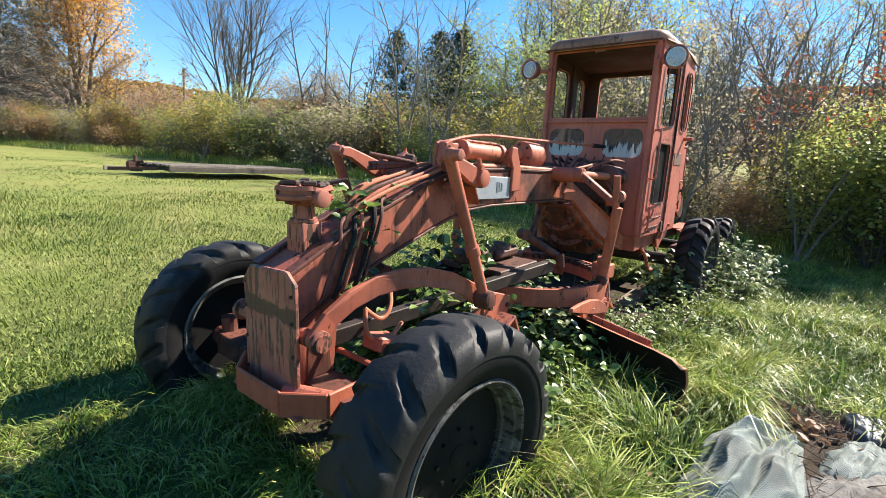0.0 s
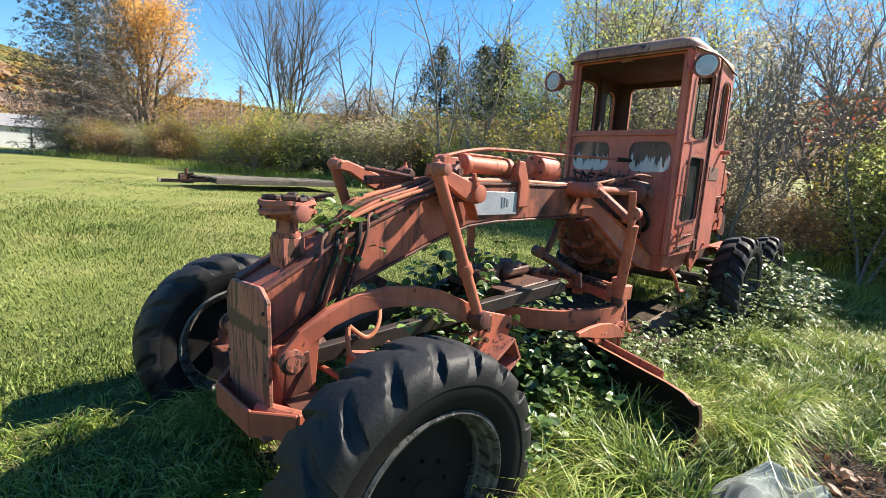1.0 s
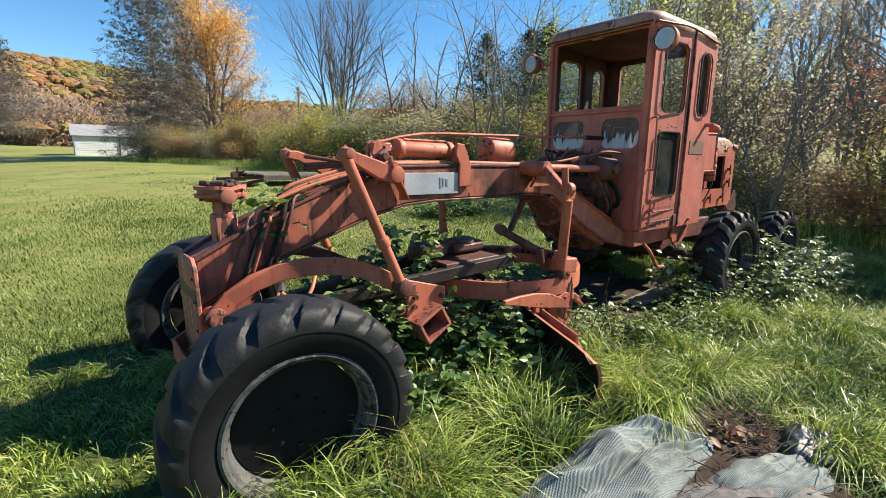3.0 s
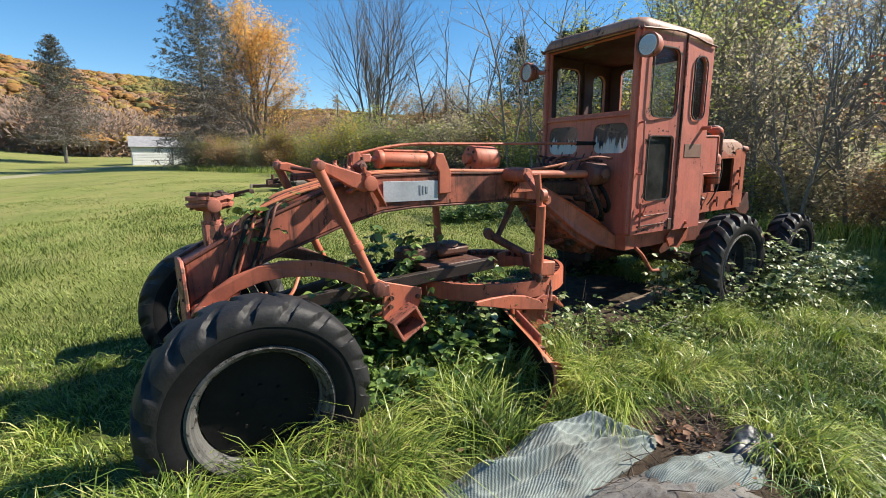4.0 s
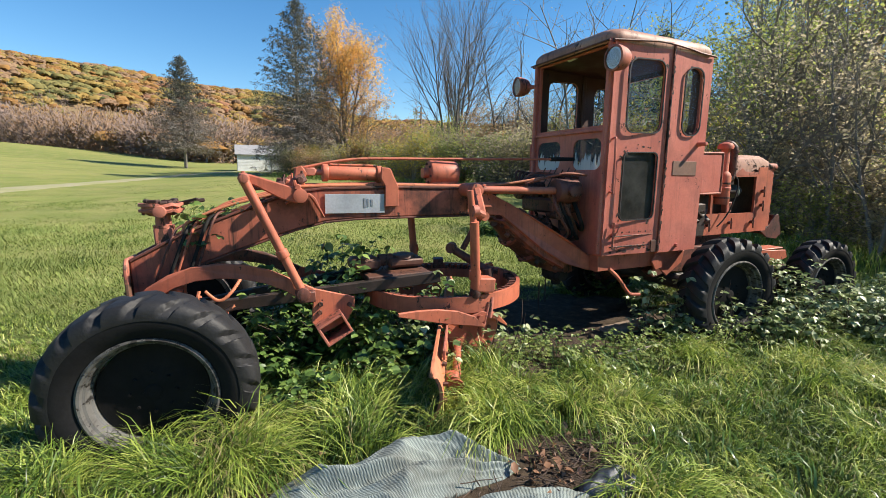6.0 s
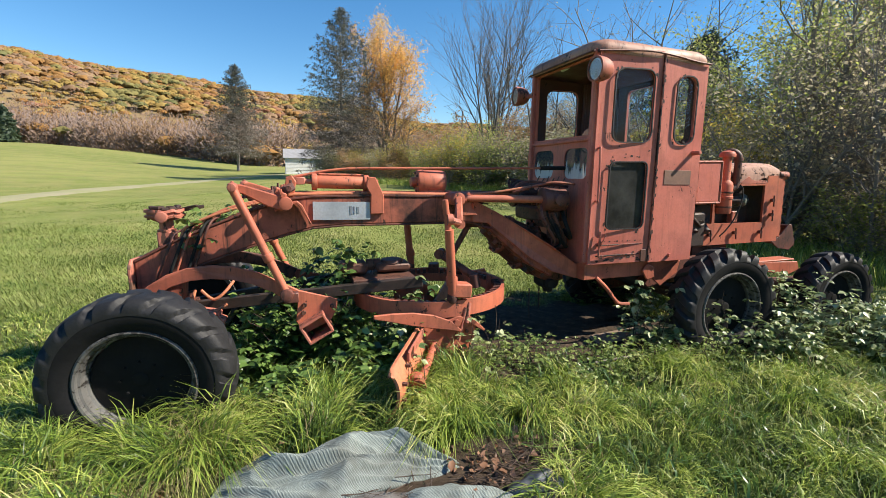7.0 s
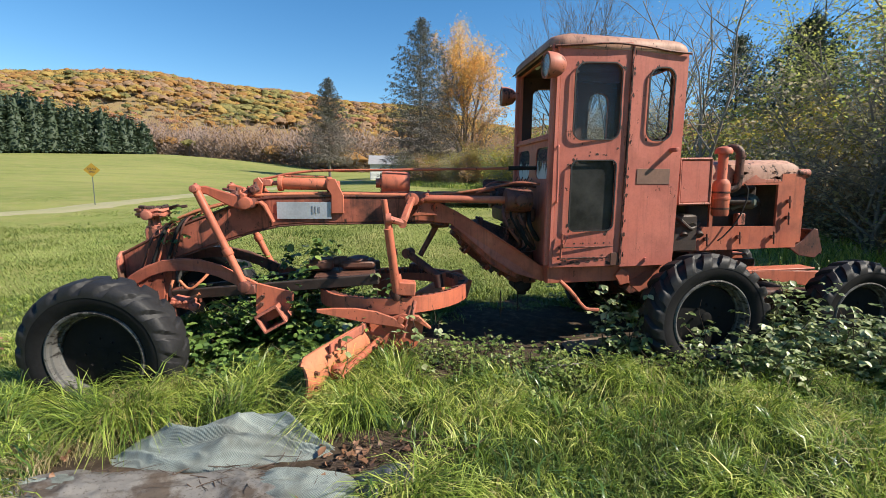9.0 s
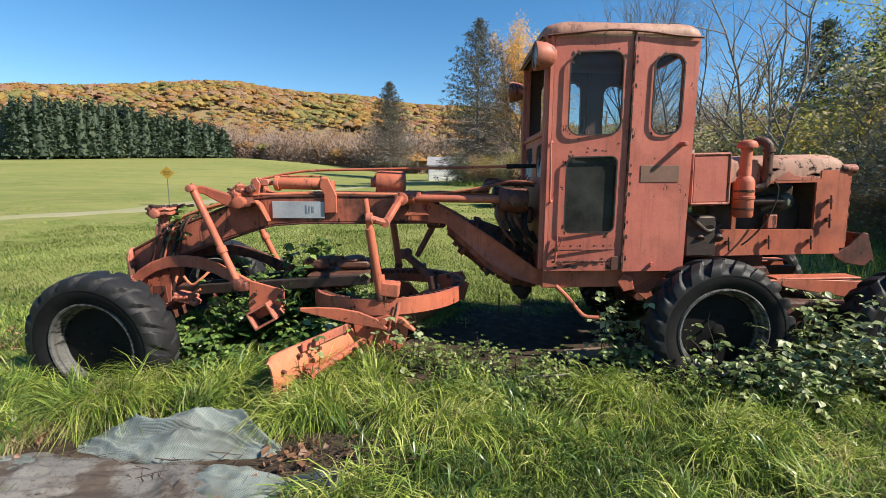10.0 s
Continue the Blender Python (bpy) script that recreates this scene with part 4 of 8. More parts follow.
_belt = [broad_tree("woodland_tree", 31.0 + 3.1 * k, 13.5 - 2.2 * k, 12.5, BELT, BARK, leaf, label, 300 + k, count, 0.11, trunks=2, spreadout=0.2, group="woodland trees")
         for k, (leaf, label, count) in enumerate([(SHRUB_GREY, "tall grey leafless tree in the woodland behind", 2200), (SHRUB_RUST, "tall tree with thin russet leaves in the woodland", 3600), (SHRUB_GREEN, "tall tree with thin yellow-green leaves in the woodland", 5000)])]
_rng = np.random.default_rng(18)
for _k in range(13):
    x = _rng.uniform(30, 42)
    y = _rng.uniform(5.0, 0.75 * (x - 3.6) - 4)
    s = _rng.uniform(0.9, 1.25)
    copy_thing(_belt[int(_rng.choice(3, p=[0.6, 0.25, 0.15]))], pose(x, y, land1(x, y) - 0.05, 0, 0, _rng.uniform(0, 360)) @ Matrix.Diagonal((s, s, s, 1)))
for _k, (_x, _y, _h, _leaf, _lab) in enumerate([(17.5, 27.0, 5.6, SHRUB_RUST, "spreading russet hazel in the hedge"), (19.5, 25.0, 6.2, SHRUB_GREY, "withered grey-brown hazel in the hedge"), (20.6, 21.6, 5.2, SHRUB_YELLOW, "yellow-green hazel in the hedge"), (16.6, 31.0, 5.0, SHRUB_GREEN, "olive-green hazel in the hedge"), (22.0, 30.0, 6.8, SHRUB_RUST, "spreading russet hazel in the hedge"), (25.5, 24.0, 6.2, SHRUB_GREY, "withered grey-brown hazel in the hedge")]):
    broad_tree("hazel_tree", _x, _y, _h, BUSHY, BARK, _leaf, _lab, 320 + _k, 5000, 0.11, trunks=8, spreadout=0.55, group="hazels")

for _k in range(16):
    x, y = _rng.uniform(23, 38), _rng.uniform(-7, 5)
    s = _rng.uniform(0.75, 1.05)
    copy_thing(_belt[int(_rng.choice(3, p=[0.4, 0.35, 0.25]))], pose(x, y, land1(x, y) - 0.05, 0, 0, _rng.uniform(0, 360)) @ Matrix.Diagonal((s, s, s, 1)))

# shrubs of the thicket and hedge: four kinds, copied
def shrub_kinds():
    out = []
    for k, (leaf, label) in enumerate([(SHRUB_GREEN, "rounded olive-green shrub in the hedge"), (SHRUB_YELLOW, "yellowing leafy shrub in the hedge"), (SHRUB_RUST, "russet-brown shrub in the hedge"), (SHRUB_GREY, "withered grey-brown shrub in the hedge")]):
        out.append(broad_tree("hedge_shrub", 12 + 2.2 * k, 31 - 0.8 * k, 3.0, BUSHY, BARK, leaf, label, 90 + k, 3300, 0.105, trunks=9, spreadout=0.65, group="hedge shrubs", category="shrub"))
    return out


KINDS = shrub_kinds()
_rng = np.random.default_rng(8)
_hedge = [(6.6, 45.5), (9.6, 38.5), (12.5, 34), (14, 29.5), (15.3, 25), (16.4, 20.5), (17.8, 16.2), (17.0, 12.2), (15.0, 8.8), (14.2, 5.6), (15.2, 2.4), (16.4, -0.8), (17.2, -4.0)]
_n = 84
for _k in range(_n):
    t = _k / (_n - 1) * (len(_hedge) - 1)
    i = min(int(t), len(_hedge) - 2)
    x, y = [a + (b - a) * (t - i) for a, b in zip(_hedge[i], _hedge[i + 1])]
    depth = _rng.uniform(-0.8, 4.0)
    x, y = x + depth + _rng.normal(0, 0.5), y + depth * 0.35 + _rng.normal(0, 0.6)
    s = _rng.uniform(0.55, 1.4) * (1.0 if y > 12 else 0.8)
    kind = KINDS[int(_rng.choice(4, p=[0.24, 0.22, 0.22, 0.32] if y > 4 else [0.05, 0.10, 0.20, 0.65]))]
    s *= 1.0 if y > 4 else 0.8
    copy_thing(kind, pose(x, y, land1(x, y) - 0.05, 0, 0, _rng.uniform(0, 360)) @ Matrix.Diagonal((s * 1.15, s * 1.15, s, 1)))
for x, y, s, kind in [(11.5, 39.5, 0.6, 0), (13.2, 37.5, 0.65, 3), (14.8, 36.5, 0.7, 3), (15.6, 34.2, 0.8, 1), (16.0, 32.0, 0.95, 0), (17.4, 30.2, 1.0, 2), (18.4, 28.0, 1.4, 3), (18.8, 25.4, 1.5, 2), (20.2, 23.4, 1.6, 3), (21.4, 20.0, 1.6, 1), (22.4, 17.2, 1.5, 2), (21.2, 14.4, 1.4, 3), (6.2, 45.5, 0.9, 0), (7.6, 43, 0.8, 0), (9.8, 41.5, 0.9, 3), (12.6, 27.8, 1.15, 1), (14.2, 26.2, 1.1, 0), (10, 66, 1.5, 1), (12, 60, 1.5, 3), (16, 56, 1.5, 2)]:
    copy_thing(KINDS[kind], pose(x, y, land1(x, y) - 0.05, 0, 0, 40 * s) @ Matrix.Diagonal((s * 1.25, s * 1.25, s, 1)))


# ---- grass ----
def blades(name, xy, height, lean, width, material, rng, label, direction=None, parent=None, fine=False):
    """Blades of grass with bent tips, one mesh."""
    n = len(xy)
    z = land(xy[:, 0], xy[:, 1]) - 0.01
    P = np.column_stack([xy, z])
    h = height * rng.uniform(0.55, 1.25, n)
    a = rng.uniform(0, 2 * math.pi, n) if direction is None else direction + rng.normal(0, 0.55, n)
    d = np.stack([np.cos(a), np.sin(a), np.zeros(n)], -1)
    b = rng.uniform(0, 2 * math.pi, n)
    s = np.stack([np.cos(b), np.sin(b), np.zeros(n)], -1) * (width * rng.uniform(0.6, 1.3, n))[:, None]
    ln = np.clip(lean * rng.uniform(0.4, 1.5, n), 0, 1.32)
    up = np.array([0, 0, 1.0])
    if fine:
        low = P + up * (h * 0.42)[:, None] + d * (h * 0.10 * ln)[:, None]
        mid = P + up * (h * (0.74 - 0.16 * ln * ln))[:, None] + d * (h * 0.42 * ln)[:, None]
        tip = P + up * (h * (0.98 - 0.52 * ln * ln))[:, None] + d * (h * 0.86 * ln)[:, None]
        V = np.stack([P - s, P + s, low - s, low + s, mid - s * 0.75, mid + s * 0.75, tip], 1).reshape(-1, 3)
        F = (np.arange(n)[:, None, None] * 7 + np.array([[0, 1, 3], [0, 3, 2], [2, 3, 5], [2, 5, 4], [4, 5, 6]])[None]).reshape(-1, 3)
    else:
        mid = P + up * (h * 0.55)[:, None] + d * (h * 0.25 * ln)[:, None]
        tip = P + up * (h * (1 - 0.45 * ln * ln))[:, None] + d * (h * 0.85 * ln)[:, None]
        V = np.stack([P - s, P + s, mid - s * 0.8, mid + s * 0.8, tip], 1).reshape(-1, 3)
        F = (np.arange(n)[:, None, None] * 5 + np.array([[0, 1, 3], [0, 3, 2], [2, 3, 4]])[None]).reshape(-1, 3)
    ob = raw(name, V, F, material, parent)
    return tagged(ob, label, "grass", kind="stuff")


def patchy(xy, scale, seed):
    return np.array([noise.noise(Vector((x * scale, y * scale, seed))) for x, y in xy])


def in_tarp(x, y):
    """Ground covered by the sheeting and its litter, where no grass grows."""
    c = np.hypot((x - 2.85) / 0.98, (y + 0.20 + 0.22 * (x - 3)) / 0.56) < 1
    d = np.hypot((x - 3.82) / 0.31, (y + 0.11) / 0.36) < 1
    return c | d


def under_machine(x, y):
    return ((x > 4.9) & (x < 7.0) & (y > 1.5) & (y < 3.2)) | ((x > 4.2) & (x < 5.4) & (y > 1.2) & (y < 2.6)) | ((x > 4.3) & (x < 7.3) & (y > 0.98) & (y < 1.6))


def tufts(rng, xy, count, spread):
    """Blade roots in clumps: positions, and the way each blade leans from its clump's heart."""
    m = len(xy)
    off = rng.normal(0, 1, (m, count, 2)) * spread
    P = (xy[:, None, :] + off).reshape(-1, 2)
    way = np.arctan2(off[..., 1], off[..., 0]).reshape(-1)
    return P, way, np.repeat(np.arange(m), count)


def meadow():
    rng = np.random.default_rng(77)
    # long grass in clumps, in front of and round the machine: hummocks laid over, with shaded hollows between
    n = 14000
    xy = np.column_stack([rng.uniform(-5.0, 11.5, n), rng.uniform(-3.2, 4.4, n)])
    keep = ~in_tarp(xy[:, 0], xy[:, 1]) & ~under_machine(xy[:, 0], xy[:, 1])
    keep &= rng.uniform(0, 1, n) < np.where((xy[:, 1] < -2.2) | (xy[:, 1] > 3.4), 0.5, 1.0)
    xy = xy[keep]
    p = patchy(xy, 0.8, 2.0)
    hump = patchy(xy, 2.6, 7.0)
    keep = rng.uniform(0, 1, len(xy)) < np.clip(0.56 + 2.3 * hump, 0.05, 1.0)
    xy, p, hump = xy[keep], p[keep], hump[keep]
    tall = np.clip(0.165 + 0.12 * p + 0.22 * hump + rng.normal(0, 0.04, len(xy)), 0.07, 0.44)
    band_ = (xy[:, 1] > 0.1) & (xy[:, 1] < 1.35) & (xy[:, 0] > 0.0) & (xy[:, 0] < 4.4)
    tall = np.where(band_, tall + 0.08, tall)
    tall = np.where(xy[:, 1] < -1.7, tall * 0.65, tall)
    tall = np.where((xy[:, 0] < 0.2) | (xy[:, 1] > 1.6), tall * 0.66, tall)
    tall = np.where((xy[:, 0] > 4.2) & (xy[:, 1] < 0.9), tall * (0.62 + 0.5 * np.clip(p + 0.3, 0, 1)), tall)
    tall = tall * (1 - 0.5 * sstep(2.6, 4.2, xy[:, 1]))
    wind = 4.4 + 4.2 * patchy(xy, 0.9, 5.5) + np.where(xy[:, 0] > 4.0, 5.0, 1.6) * patchy(xy, 3.4, 15.0)
    P, way, owner = tufts(rng, xy, 30, 0.055)
    ok = ~in_tarp(P[:, 0], P[:, 1])
    P, way, owner = P[ok], way[ok], owner[ok]
    lead = np.arctan2(np.sin(way) + 1.1 * np.sin(wind[owner]), np.cos(way) + 1.1 * np.cos(wind[owner]))
    blades("long_grass", P, tall[owner] * 1.12, 1.22 + 0.25 * p[owner], 0.0040, GRASS, rng, "long bright green grass lying over in tufts", lead, fine=True)
    # broad dark blades in loose stands
    n = 8500
    sp = np.column_stack([rng.uniform(-2.0, 10.5, n), rng.uniform(-2.4, 1.4, n)])
    sp = sp[~in_tarp(sp[:, 0], sp[:, 1]) & (patchy(sp, 1.7, 12.0) > -0.05)]
    blades("broad_grass", sp, np.full(len(sp), 0.24), 1.15, 0.0062, BROAD, rng, "broad dark green grass blades among the tufts", 4.0 + 4.0 * patchy(sp, 0.7, 3.5), fine=True)
    n = 52000
    under = np.column_stack([rng.uniform(-6.5, 11.5, n), rng.uniform(-3.2, 4.4, n)])
    more = np.column_stack([rng.uniform(3.0, 9.0, 34000), rng.uniform(-2.0, 1.0, 34000)])
    under = np.vstack([under, more])
    under = under[~in_tarp(under[:, 0], under[:, 1]) & ~under_machine(under[:, 0], under[:, 1])]
    blades("short_grass", under, np.full(len(under), 0.10), 1.0, 0.0045, SHORT, rng, "short green grass between the tufts")
    pick = rng.uniform(0, 1, len(P)) < np.clip(0.05 + 0.75 * (patchy(xy, 1.3, 8.0)[owner] - 0.02), 0.02, 0.42) + np.where(P[:, 0] > 4.0, 0.07, 0.0)
    dry = P[pick] + rng.normal(0, 0.03, (int(pick.sum()), 2))
    blades("dry_grass", dry, tall[owner][pick] * 0.9, 1.25, 0.0032, STRAW, rng, "dry straw-coloured grass among the green")
    # a withered patch beside the sheeting
    n = 2600
    dry = np.column_stack([rng.normal(1.75, 0.38, n), rng.normal(0.02, 0.26, n)])
    dry = dry[~in_tarp(dry[:, 0], dry[:, 1])]
    blades("withered_grass", dry, np.full(len(dry), 0.19), 1.25, 0.0036, STRAW, rng, "withered straw-coloured grass beside the sheeting", 4.2 + 3.0 * patchy(dry, 1.5, 2.5), fine=True)
    # the meadow behind, shorter
    n = 185000
    rr = 1.5 + 35.0 * rng.uniform(0, 1, n) ** 1.35
    th = rng.uniform(-1.25, 1.75, n)
    xy = np.column_stack([3 + rr * np.sin(th) * 1.1, 2.5 + rr * np.cos(th)])
    lawn = (xy[:, 1] > 3.9) | (xy[:, 0] < -4.6) | (xy[:, 0] > 10.5)
    lawn &= ~under_machine(xy[:, 0], xy[:, 1]) & ~in_tarp(xy[:, 0], xy[:, 1])
    road = np.hypot(xy[:, 0] + 11.5, 0.35 * (xy[:, 1] - 20)) < 2.2
    xy = xy[lawn & ~road]
    d = np.hypot(xy[:, 0] - 3, xy[:, 1])
    p = patchy(xy, 0.35, 4.0)
    blades("meadow_grass", xy, np.clip(0.085 + 0.07 * p - 0.002 * d, 0.025, 0.15), 1.2, 0.004 + 0.0005 * d, LAWN, rng, "short yellow-green meadow grass")
    # thicker sward close beyond the machine
    n = 62000
    xy = np.column_stack([rng.uniform(-7.5, 11.5, n), 3.7 + 9.0 * rng.uniform(0, 1, n) ** 1.3])
    p = patchy(xy, 0.9, 6.0)
    blades("sward", xy, np.clip(0.10 + 0.10 * p, 0.04, 0.2), 1.2, 0.0055, LAWN, rng, "green sward beyond the machine", 4.4 + 3.0 * patchy(xy, 0.5, 1.5))
    # the mown stretch on the near side of the path
    n = 45000
    xy = np.column_stack([rng.uniform(-9, 14, n), rng.uniform(-12, -2.9, n)])
    blades("mown_grass", xy, np.clip(0.12 + 0.06 * patchy(xy, 0.35, 4.0), 0.04, 0.2), 1.0, 0.008, LAWN, rng, "short meadow grass on the open side")
    # rough grass along the hedge and by the rear wheels
    n = 16000
    t = rng.uniform(0, len(_hedge) - 1.001, n)
    i = t.astype(int)
    H = np.array(_hedge)
    xy = H[i] + (H[i + 1] - H[i]) * (t - i)[:, None] + rng.normal(0, 0.9, (n, 2)) - [1.1, 0.3]
    blades("rough_grass", xy, np.full(n, 0.55), 0.6, 0.008, GRASS, rng, "rough tall grass and weeds along the thicket")


meadow()


# ---- the motor grader ----
# u runs from nose to tail, v from the near side to the far side, w up; u = 0 at the front axle
grader = thing("motor_grader", pose(1.6, 2.28, 0.0, 0, -1.7, 0), "abandoned faded orange motor grader with closed cab, overgrown by brambles", "motor grader")


def wheel(u, v, w, radius, side, label, lean=0.0, steer=0.0, worn=False):
    """A pneumatic wheel; side -1 shows its outer face to the near side."""
    size = radius / 0.62
    turn = pose(u, v, w, lean, 0, steer) @ Matrix.Rotation(radians(90 * -side), 4, 'X') @ Matrix.Scale(size, 4)
    radius = 0.62
    face = 0.118
    bm = bmesh.new()
    lathe(bm, [(0.02, face - 0.065), (0.10, face - 0.065), (0.14, face - 0.075), (0.30, face - 0.085), (0.315, face - 0.085), (0.315, -0.02), (0.02, -0.02)], Matrix(), 32)
    disc = part("wheel", bm, DISC, grader, label, smooth=True)
    disc.matrix_basis = turn
    k = radius / 0.61
    bm = bmesh.new()
    lathe(bm, [(0.365 * k, 0.12), (0.40 * k, 0.145), (0.45 * k, 0.164), (0.50 * k, 0.168), (0.522 * k, 0.162), (0.54 * k, 0.10), (0.54 * k, -0.10),
               (0.522 * k, -0.162), (0.50 * k, -0.168), (0.45 * k, -0.164), (0.40 * k, -0.145), (0.365 * k, -0.12)], Matrix(), 64, close=True)
    tyre = part("tyre", bm, RUBBER, disc, "black cracked rubber tyre", smooth=True)
    # tread: rounded bars with grooves between them, worn low on the front wheels
    n, across = (19 if worn else 20), 27
    around = n * 20
    s_ = np.linspace(-1, 1, across)[None, :]
    th = (np.arange(around) * 2 * math.pi / around)[:, None]
    e = np.abs(s_)
    crown_r = np.interp(e, [0, 0.35, 0.6, 0.78, 0.9, 1.0], [0.612, 0.609, 0.598, 0.572, 0.54, 0.498])
    floor_r = np.interp(e, [0, 0.35, 0.6, 0.78, 0.9, 1.0], [0.583, 0.575, 0.553, 0.530, 0.514, 0.497])
    out_z = np.sign(s_) * np.interp(e, [0, 0.35, 0.6, 0.78, 0.9, 1.0], [0.0, 0.085, 0.135, 0.160, 0.171, 0.170])
    phase = th * n / (2 * math.pi) + 0.5 * (s_ > 0)
    th = th + (0.62 if worn else 0.75) * e * 2 * math.pi / n
    gap = np.abs((phase % 1.0) - 0.5) * 2
    duty = 0.84 - 0.30 * e if worn else 0.52 + 0.0 * e
    groove = sstep(duty - 0.06, duty + 0.06, gap) * (0.35 + 0.65 * sstep(0.15, 0.50, e) if worn else 1.0)
    rr = (crown_r - (crown_r - floor_r) * groove * (0.85 if worn else 1.15)) * k
    rr = rr + 0.0016 * np.sin(7 * th) * np.sin(5 * th + 3 * s_)
    V = np.stack([rr * np.cos(th), rr * np.sin(th), out_z + 0 * th], -1).reshape(-1, 3)
    ii, jj = np.meshgrid(np.arange(around), np.arange(across - 1), indexing="ij")
    q = ii * across + jj
    w_ = ((ii + 1) % around) * across + jj
    F = np.stack([q, w_, w_ + 1, q + 1], -1).reshape(-1, 4)
    tread = raw("tread", V, F, LUG, disc, "worn grey-black tread bars", smooth=True)
    tread.data.set_sharp_from_angle(angle=radians(42))
    bm = bmesh.new()
    lathe(bm, [(0.385 * k, 0.128), (0.385 * k, 0.142), (0.372 * k, 0.150), (0.358 * k, 0.144), (0.352 * k, 0.120), (0.338 * k, 0.112), (0.330 * k, 0.06), (0.318 * k, 0.05), (0.318 * k, 0.0),
               (0.318 * k, -0.08), (0.345 * k, -0.11), (0.372 * k, -0.148), (0.384 * k, -0.140), (0.384 * k, -0.12), (0.36 * k, -0.06), (0.36 * k, 0.08)], Matrix(), 56, close=True)
    part("rim", bm, RIM, disc, "flaking grey steel rim", smooth=True)
    bm = bmesh.new()
    lathe(bm, [(0.055, face - 0.07), (0.053, face - 0.062), (0.045, face - 0.059), (0.02, face - 0.058)], Matrix(), 20)
    for j in range(8):
        t = 2 * math.pi * j / 8
        part("wheel_bolt", bolts(bmesh.new(), [(0.13 * math.cos(t), 0.13 * math.sin(t), face - 0.075)], (0, 0, 1), 0.011, 0.018), DISC, disc)
    part("hub", bm, DISC, disc, "dark greasy hub with wheel bolts", smooth=True)
    return disc


FRONT_W, REAR_W, TAIL_W = 0.29, 0.30, 0.25
wheel(0.035, -1.075, FRONT_W + 0.005, 0.63, -1, "black disc of the sunken front wheel", 2.3, -4.2, True)
wheel(0.10, 1.0, FRONT_W + 0.04, 0.62, 1, "black disc of the front wheel", -3.0, -4.2, True)
wheel(5.44, -1.02, REAR_W, 0.62, -1, "black disc of the tandem drive wheel")
wheel(7.09, -1.02, TAIL_W, 0.54, -1, "black disc of the tail drive wheel")
wheel(5.44, 1.02, REAR_W, 0.62, 1, "black disc of the tandem drive wheel")
wheel(7.09, 1.02, TAIL_W, 0.54, 1, "black disc of the tail drive wheel")

# boom: a welded box girder that rises from the nose, runs level and drops in two arms to the cab
VC, BH = -0.025, 0.18
TOP = [(-0.20, 0.985), (0.19, 1.18), (0.52, 1.305), (0.87, 1.43), (1.06, 1.485), (1.30, 1.508), (1.90, 1.505), (2.58, 1.482), (2.92, 1.45), (3.02, 1.40)]
BOT = [(3.02, 1.19), (2.87, 1.225), (2.57, 1.23), (1.60, 1.247), (1.30, 1.232), (1.06, 1.18), (0.87, 1.125), (0.54, 1.02), (0.16, 0.89), (-0.20, 0.70)]
part("boom", prism(bmesh.new(), TOP + BOT, VC - BH, VC + BH, bevel=0.01), PAINT_BOOM, grader, "orange box-girder boom streaked with grime")
bm = bmesh.new()
for s in (-1, 1):
    v = VC + s * (BH - 0.012)
    band(bm, [(u, w + 0.012) for u, w in TOP], 0.022, v - s * 0.05, v + s * 0.022)
    band(bm, [(u, w - 0.010) for u, w in BOT[::-1]], 0.018, v - s * 0.05, v + s * 0.018)
part("boom_flange", bm, PAINT_GRIMY_SHADE, grader, "grimy weld flange along the boom")
for s in (-1, 1):
    bm = bmesh.new()
    line_top = [(2.90, 1.455), (3.16, 1.32), (3.44, 1.14), (3.72, 0.95), (3.97, 0.765), (4.10, 0.755)]
    line_bot = [(4.10, 0.60), (3.98, 0.60), (3.71, 0.685), (3.48, 0.84), (3.26, 1.03), (3.07, 1.205), (2.90, 1.22)]
    prism(bm, line_top + line_bot, s * 0.16 + VC, s * 0.20 + VC)
    for vert in bm.verts:
        vert.co.y += s * 0.27 * float(sstep(2.95, 3.9, vert.co.x))
    part("frame_arm", bm, PAINT, grader, "orange frame arm dropping to the cab floor")

# nose plate, bumper and front axle
bm = bmesh.new()
outline = [(-0.285, 0.31), (0.20, 0.31), (0.20, 0.92), (0.13, 1.0), (-0.21, 1.02), (-0.285, 0.96)]
a = [bm.verts.new((-0.235, v, w)) for v, w in outline]
b = [bm.verts.new((-0.205, v, w)) for v, w in outline]
bm.faces.new(a), bm.faces.new(b[::-1])
for i in range(6):
    bm.faces.new((a[i], b[i], b[(i + 1) % 6], a[(i + 1) % 6]))
bmesh.ops.recalc_face_normals(bm, faces=bm.faces[:])
bmesh.ops.bevel(bm, geom=bm.edges[:], offset=0.008, segments=1, affect='EDGES')
part("nose_plate", bm, NOSE, grader, "peeling orange nose plate with a dark rust band")
for w in (0.40, 0.58, 0.76, 0.90):
    for v in (-0.265, 0.18):
        part("rivet", bolts(bmesh.new(), [(-0.235, v, w)], (-1, 0, 0), 0.011, 0.01), PAINT_GRIMY_SHADE, grader)
bm = bmesh.new()
prism(bm, [(-0.20, 0.62), (-0.20, 0.33), (0.10, 0.30), (0.16, 0.90), (-0.05, 0.86)], VC - 0.13, VC + 0.13)
part("nose_casting", bm, PAINT_BOOM, grader)
bm = bmesh.new()
for p0, p1 in [((-0.32, 0.15, 0.355), (-0.32, -0.27, 0.355)), ((-0.32, -0.27, 0.355), (-0.17, -0.46, 0.355)), ((-0.32, 0.15, 0.355), (-0.18, 0.32, 0.355)), ((-0.17, -0.46, 0.355), (0.10, -0.46, 0.355))]:
    bar(bm, p0, p1, 0.02, 0.14)
